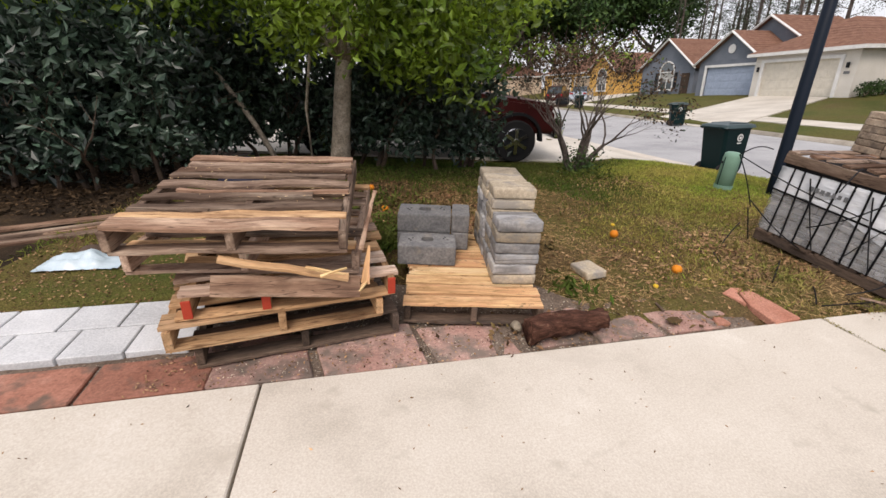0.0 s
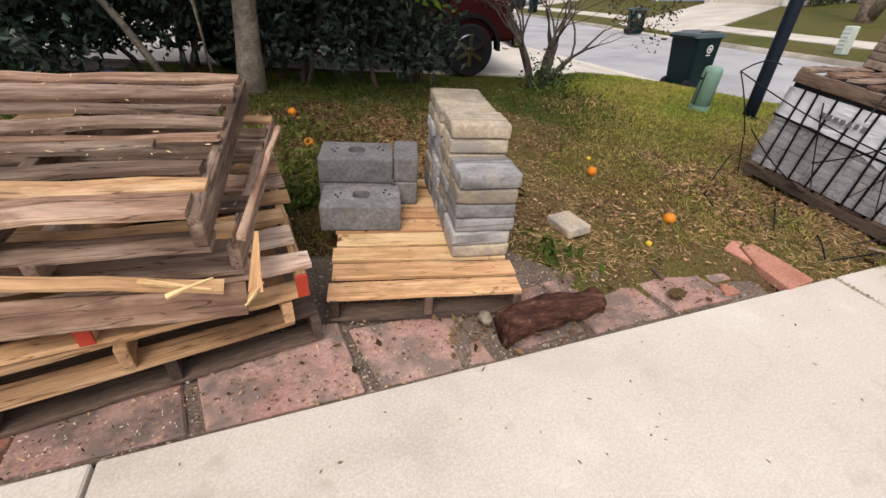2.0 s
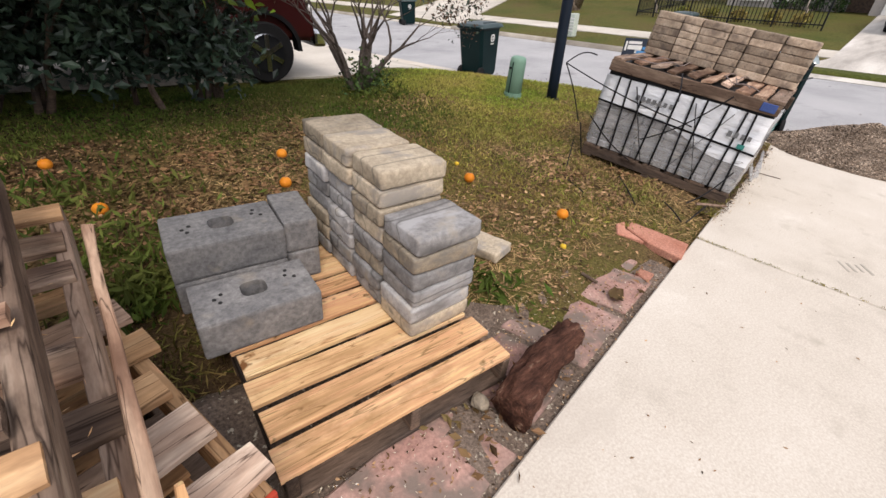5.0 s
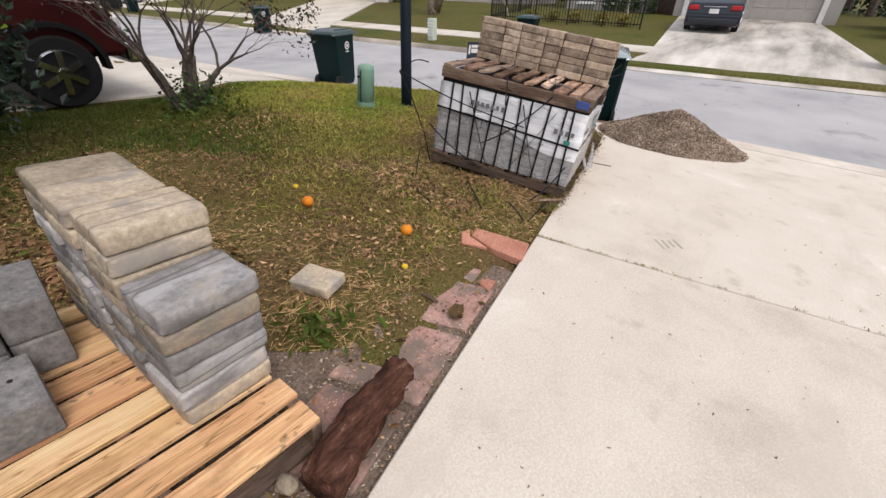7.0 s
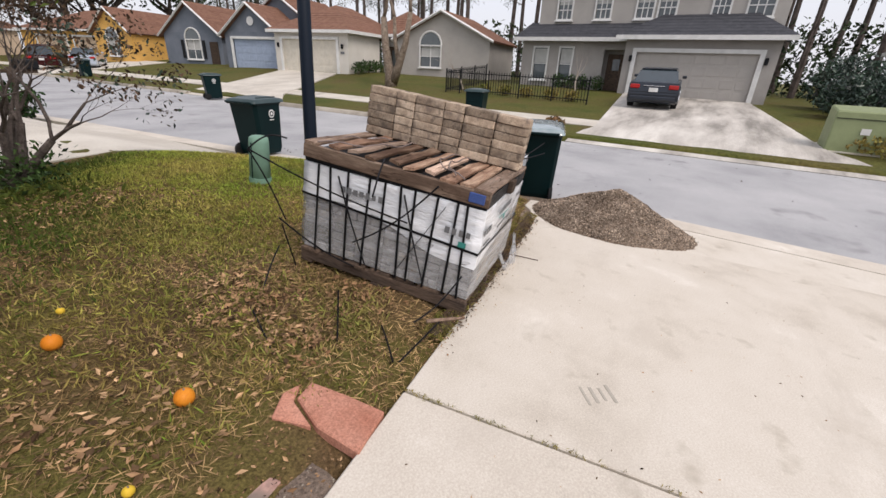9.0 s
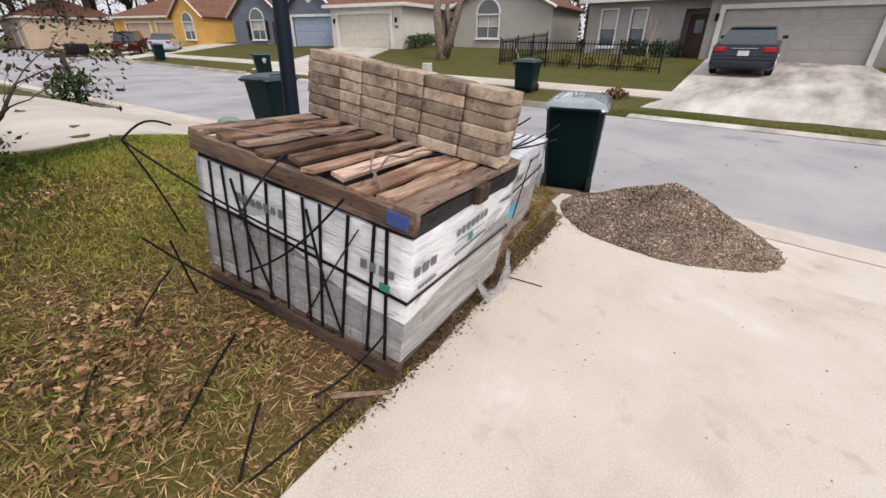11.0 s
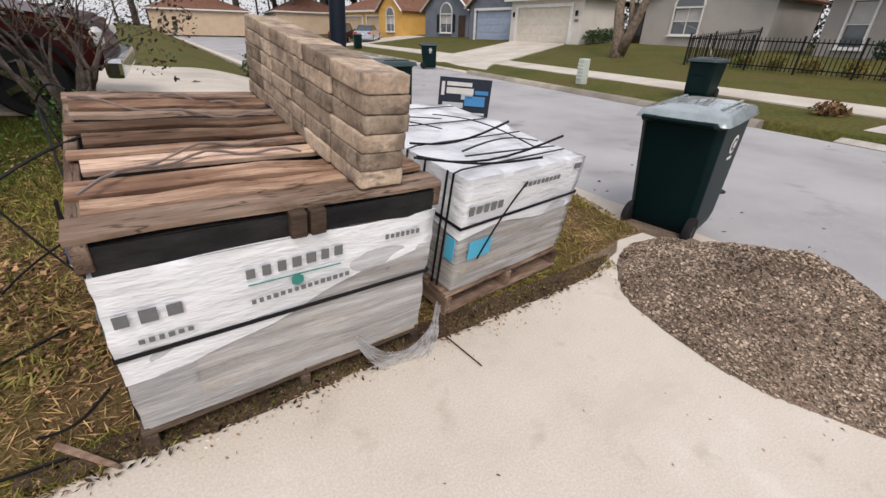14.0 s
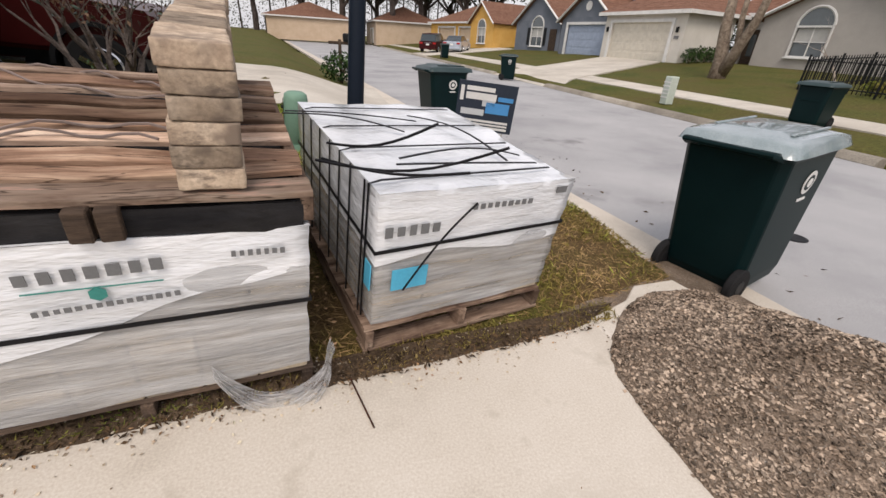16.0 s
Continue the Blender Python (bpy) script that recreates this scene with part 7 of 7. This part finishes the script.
# ochre house and tan house far down the street
h5 = thing("house", "ochre yellow stucco house with two garage doors", "house", pose(23.0, 52.5, -0.25, 0, 0, 15) @ pose(-20.2, -45, 0))
wall_with(h5, 22.0, 47.5, 61.0, Z - 0.4, Z + 2.8, STUCCO_YELLOW, [(48.6, 53.0, Z - 0.4, Z + 2.1), (54.2, 58.6, Z - 0.4, Z + 2.1)])
garage_door(h5, 22.0, 48.6, 53.0, Z - 0.05, 2.15, STUCCO_TAN)
garage_door(h5, 22.0, 54.2, 58.6, Z - 0.05, 2.15, STUCCO_TAN)
block(h5, 22.2, 30, 47.5, 47.7, Z - 0.4, Z + 2.8, STUCCO_YELLOW)
hip(h5, 22.0, 31, 47.5, 61.0, Z + 2.8, 2.2, ROOF_RED)
wall_with(h5, 20.2, 42.8, 47.5, Z - 0.4, Z + 2.8, STUCCO_YELLOW, [(44.4, 45.9, Z + 0.5, Z + 2.0)])
window(h5, 20.2, 44.4, 45.9, Z + 0.5, Z + 2.0, arch=True)
block(h5, 20.4, 30, 42.8, 43.0, Z - 0.4, Z + 2.8, STUCCO_YELLOW)
gable(h5, 20.2, 42.8, 47.5, Z + 2.8, 1.9, 30, STUCCO_YELLOW, ROOF_RED)
h6 = thing("house", "tan stucco house far down the street", "house")
wall_with(h6, 14.0, 82, 100, -0.3, 3.6, STUCCO_TAN, [(86, 91, -0.3, 2.3)])
garage_door(h6, 14.0, 86, 91, 0.0, 2.3, DOOR_CREAM)
block(h6, 14.2, 24, 82, 82.2, -0.3, 3.6, STUCCO_TAN)
hip(h6, 14.0, 25, 82, 100, 3.6, 2.6, ROOF_RED)
h7 = thing("house", "pale house at the far bend of the street", "house")
wall_with(h7, -4, 84, 98, -0.2, 3.4, STUCCO_PALE, [(87, 91, -0.2, 2.3)])
block(h7, -4, 10, 84, 84.2, -0.2, 3.4, STUCCO_TAN)
hip(h7, -4, 10, 84, 98, 3.4, 2.6, ROOF_RED)
# the pale blue house beyond the two-storey one
h8 = thing("house", "pale blue house with a grey roof behind dark bushes", "house", pose(5, 0, -0.2))
wall_with(h8, 24.5, -15, -6.5, 0.1, 3.4, DOOR_BLUE, [(-10, -8.6, 1.2, 2.6)])
window(h8, 24.5, -10, -8.6, 1.2, 2.6)
block(h8, 24.7, 32, -6.7, -6.5, 0.1, 3.4, DOOR_BLUE)
hip(h8, 24.5, 33, -15, -6.5, 3.4, 2.4, ROOF_DARK)

# black fence
fence = thing("metal_fence", "low black metal picket fence on the far lawn", "fence")
for (xa, ya), (xb, yb) in (((21.2, 6.1), (21.2, 13.2)), ((21.2, 13.2), (26.0, 13.4))):
    L = math.hypot(xb - xa, yb - ya)
    n = int(L / 0.13)
    for k in range(n + 1):
        x, y = xa + (xb - xa) * k / n, ya + (yb - ya) * k / n
        z = far_z(x, y)
        big = k % 12 == 0
        part("post" if big else "picket", box((0.05 if big else 0.022, 0.05 if big else 0.022, 1.15 if big else 1.0), (0, 0, 0.55 if big else 0.56)), BLACK, fence, m=pose(x, y, z))
    for hz in (0.18, 0.95):
        part("rail", tube(bmesh.new(), [(xa, ya, far_z(xa, ya) + hz), (xb, yb, far_z(xb, yb) + hz)], 0.022, 6), BLACK, fence)

ub = thing("utility_pedestal", "pale slatted utility pedestal on the far verge", "utility box", pose(14.75, 11.95, far_z(14.75, 11.95)))
part("cover", box((0.26, 0.26, 0.75), (0, 0, 0.375), 0.02), stuff_mat("pale_grey_green", [(0.3, (0.42, 0.48, 0.42)), (0.7, (0.52, 0.57, 0.51))]), ub)
for k in range(5):
    part("slat", box((0.02, 0.24, 0.03), (-0.135, 0, 0.2 + 0.1 * k)), WHITE, ub)
tf = thing("transformer_box", "dull green electrical transformer box in the grass", "utility box", pose(16.6, -1.95, far_z(16.6, -1.95)))
bm = extrude_side(bmesh.new(), [(-0.5, -0.1), (-0.42, 0.95), (0.5, 1.05), (0.5, -0.1)], -0.75, 0.75)
part("cabinet", chamfer(bm, 0.03), plain("dull_olive_paint", (0.26, 0.30, 0.16), 0.5), tf)
part("warning_label", box((0.01, 0.18, 0.14), (-0.47, 0.1, 0.5)), WHITE, tf)
part("lid_seam", box((0.02, 1.45, 0.015), (-0.44, 0, 0.78)), BLACK, tf)


def bush(x, y, z, r, h, n, label="rounded dark green shrub on the far lawn", material=None, size=0.12):
    rg_ = np.random.default_rng(int(abs(x * 100 + y * 7)) + 1)
    b = thing("shrub", label, "shrub", pose(x, y, z), "shrubs across the street")
    bm, tips = bmesh.new(), []
    rr = random.Random(int(abs(x * 10 + y)))
    for k in range(4):
        branchy(bm, (0, 0, -0.05), (rr.uniform(-0.7, 0.7), rr.uniform(-0.7, 0.7), 1), h * 0.4, 0.02, 1, rr, tips)
    part("stem", bm, BARK, b)
    p = rg_.normal(size=(n, 3))
    p /= np.linalg.norm(p, axis=1)[:, None]
    p *= (rg_.random(n) ** 0.33)[:, None]
    lump = np.array([1 + 0.3 * noise.noise(tuple(q * 2.2)) for q in p])[:, None]
    p = p * lump * (r, r, h / 2) + (0, 0, h / 2)
    scatter("foliage", p, size, material or HEDGE, rg_, b)


for k in range(5):
    bush(25.4 + 0.65 * k, 23.1 + 0.1 * k, far_z(25.4 + 0.65 * k, 23) + 0.02, 0.42, 0.85, 420)
for y in (9.6, 8.9, 8.2, 7.4):
    bush(27.9, y, far_z(27.9, y), 0.4, 0.8, 380)
for y in (11.4, 10.3, 9.2, 8.0, 7.0):
    bush(22.0, y, far_z(22, y), 0.35, 0.45, 260, "low green plants behind the black fence", GRASS)
for x, y, r, h in ((23.5, -3.0, 1.2, 1.7), (24.5, -4.6, 1.5, 2.0), (26.5, -3.0, 1.4, 2.3), (23.5, -6.8, 1.7, 2.1)):
    bush(x, y, far_z(x, y) - 0.1, r, h, 3200, "large dark evergreen bush beside the driveway", DARKLEAF, 0.16)
bush(16.0, -2.35, far_z(16.0, -2.35), 0.7, 0.5, 500, "low green shrub under the transformer box", GRASS)
bush(15.6, 5.6, far_z(15.6, 5.6) - 0.02, 0.35, 0.28, 200, "small dry tuft on the far verge", BROWNLEAF)
bush(5.6, 16.2, flat_z(5.6, 16.2), 0.55, 0.9, 700, "green shrub round a mailbox post", HEDGE)
mb = thing("mailbox", "dark mailbox on a post by the next driveway", "mailbox", pose(5.7, 16.3, flat_z(5.7, 16.3)))
part("post", box((0.1, 0.1, 1.3), (0, 0, 0.6), 0.01), WOOD_DARK, mb)
part("arm", box((0.9, 0.09, 0.09), (0.1, 0, 1.15), 0.01), WOOD_DARK, mb)
part("box", box((0.5, 0.2, 0.24), (0.35, 0, 1.31), 0.05, 2), BLACK, mb)

# the forked tree on the far lawn, and a bare sapling
rng0, rg = random.Random(4), np.random.default_rng(4)
ft = thing("forked_tree", "old tree with two leaning bare trunks on the far lawn", "tree", pose(21.5, 17.0, far_z(21.5, 17.0)))
bm, tips = bmesh.new(), []
tube(bm, [(0, 0, -0.1), (0.02, 0.1, 0.7), (0.0, 0.35, 1.9), (0.1, 0.55, 3.4)], [0.36, 0.27, 0.21, 0.16], 10)
tube(bm, [(0.05, -0.1, 0.2), (0, -0.5, 1.0), (0, -1.0, 2.2), (0, -1.3, 3.6)], [0.26, 0.21, 0.16, 0.12], 9)
tube(bm, [(0.0, -0.55, 1.1), (0, -0.3, 2.2), (0, -0.25, 3.4)], [0.13, 0.11, 0.08], 8)
for p in ((0.1, 0.55, 3.4), (0, -1.3, 3.6), (0, -0.25, 3.4)):
    branchy(bm, p, (rng0.uniform(-0.3, 0.3), rng0.uniform(-0.5, 0.5), 1), 1.6, 0.11, 3, rng0, tips)
part("trunk", bm, BARK, ft, smooth=True)
scatter("crown", around(tips, 1800, 0.35, rg), 0.16, HEDGE, rg, ft)
for x, y in ((22.6, 13.0), (24.5, 7.6)):
    st = thing("bare_sapling", "bare pale ornamental sapling without leaves", "tree", pose(x, y, far_z(x, y)))
    bm, tips = bmesh.new(), []
    branchy(bm, (0, 0, -0.05), (0, 0, 1), 0.9, 0.05, 4, rng0, tips, 0.25, (2, 3))
    part("trunk", bm, stuff_mat("pale_bark", [(0.3, (0.30, 0.25, 0.21)), (0.7, (0.45, 0.39, 0.33))]), st)

# tall pines behind the houses
pines = []
for v in range(3):
    pn = thing("pine_tree", "tall thin pine with a bare trunk behind the houses", "tree", pose(40 + 3 * v, -12 + 5 * v, 0.8), "pines behind the houses")
    bm = bmesh.new()
    tube(bm, [(0, 0, -0.2), (0.1, 0.1, 7), (0.0 + 0.2 * v, 0.2, 17)], [0.24, 0.18, 0.06], 7)
    tips = []
    for k in range(13):
        a, z = k * 2.4, 7.0 + 0.75 * k
        e = Vector((math.cos(a) * (2.0 - 0.1 * k), math.sin(a) * (2.0 - 0.1 * k), z + 0.7))
        tube(bm, [(0.1, 0.1, z), e], [0.05, 0.015], 4)
        tips += [tuple(Vector((0.1, 0.1, z)).lerp(e, q)) for q in (0.5, 0.75, 1.0)]
    part("trunk", bm, FARTRUNK, pn)
    scatter("crown", around(tips, 1300, 0.42, rg), 0.34, PINE, rg, pn, ratio=0.16)
    pines.append(pn)
for k in range(64):
    copy_thing(pines[k % 3], pose(38 + rng0.random() * 14, -22 + 1.55 * k + rng0.uniform(-0.7, 0.7), 0.6, 0, 0, rng0.uniform(0, 360)))
for k in range(16):
    copy_thing(pines[k % 3], pose(-12 + 3.2 * k, 108 + rng0.random() * 8, 0.0, 0, 0, rng0.uniform(0, 360)))
bt = thing("broadleaf_tree", "large dark broadleaf tree at the end of the street", "tree", pose(17, 84, -0.3) @ Matrix.Scale(1.9, 4), "woodland down the street")
bm, tips = bmesh.new(), []
tube(bm, [(0, 0, -0.3), (0.1, 0, 2.0), (0, 0.1, 4.5)], [0.4, 0.3, 0.24], 9)
for k in range(6):
    branchy(bm, (0, 0.1, 3.0 + 0.3 * k), (math.cos(k * 1.1), math.sin(k * 1.1), 0.8), 2.6, 0.16, 3, rng0, tips)
part("trunk", bm, FARTRUNK, bt)
scatter("crown", around(tips, 5200, 0.8, rg), 0.42, HEDGE, rg, bt)
for x, y, s in ((23, 88, 40), (30, 82, 90), (37, 88, 160), (45, 84, 220), (9, 100, 300), (1, 104, 20), (26, 98, 200), (40, 99, 100), (-8, 104, 70), (33, 104, 10), (17, 106, 130)):
    copy_thing(bt, pose(x, y, -0.3, 0, 0, s))
under = thing("woodland_edge", "dim undergrowth below the pines", "undergrowth", pose(0, 0, 0))
p = np.concatenate([np.stack([rg.uniform(40, 58, 26000), rg.uniform(-25, 95, 26000), rg.uniform(0.3, 5.5, 26000)], 1), np.stack([rg.uniform(-45, 45, 12000), rg.uniform(104, 122, 12000), rg.uniform(0.3, 18, 12000)], 1)])
scatter("brush", p, 0.42, PINE, rg, under, kind="stuff")
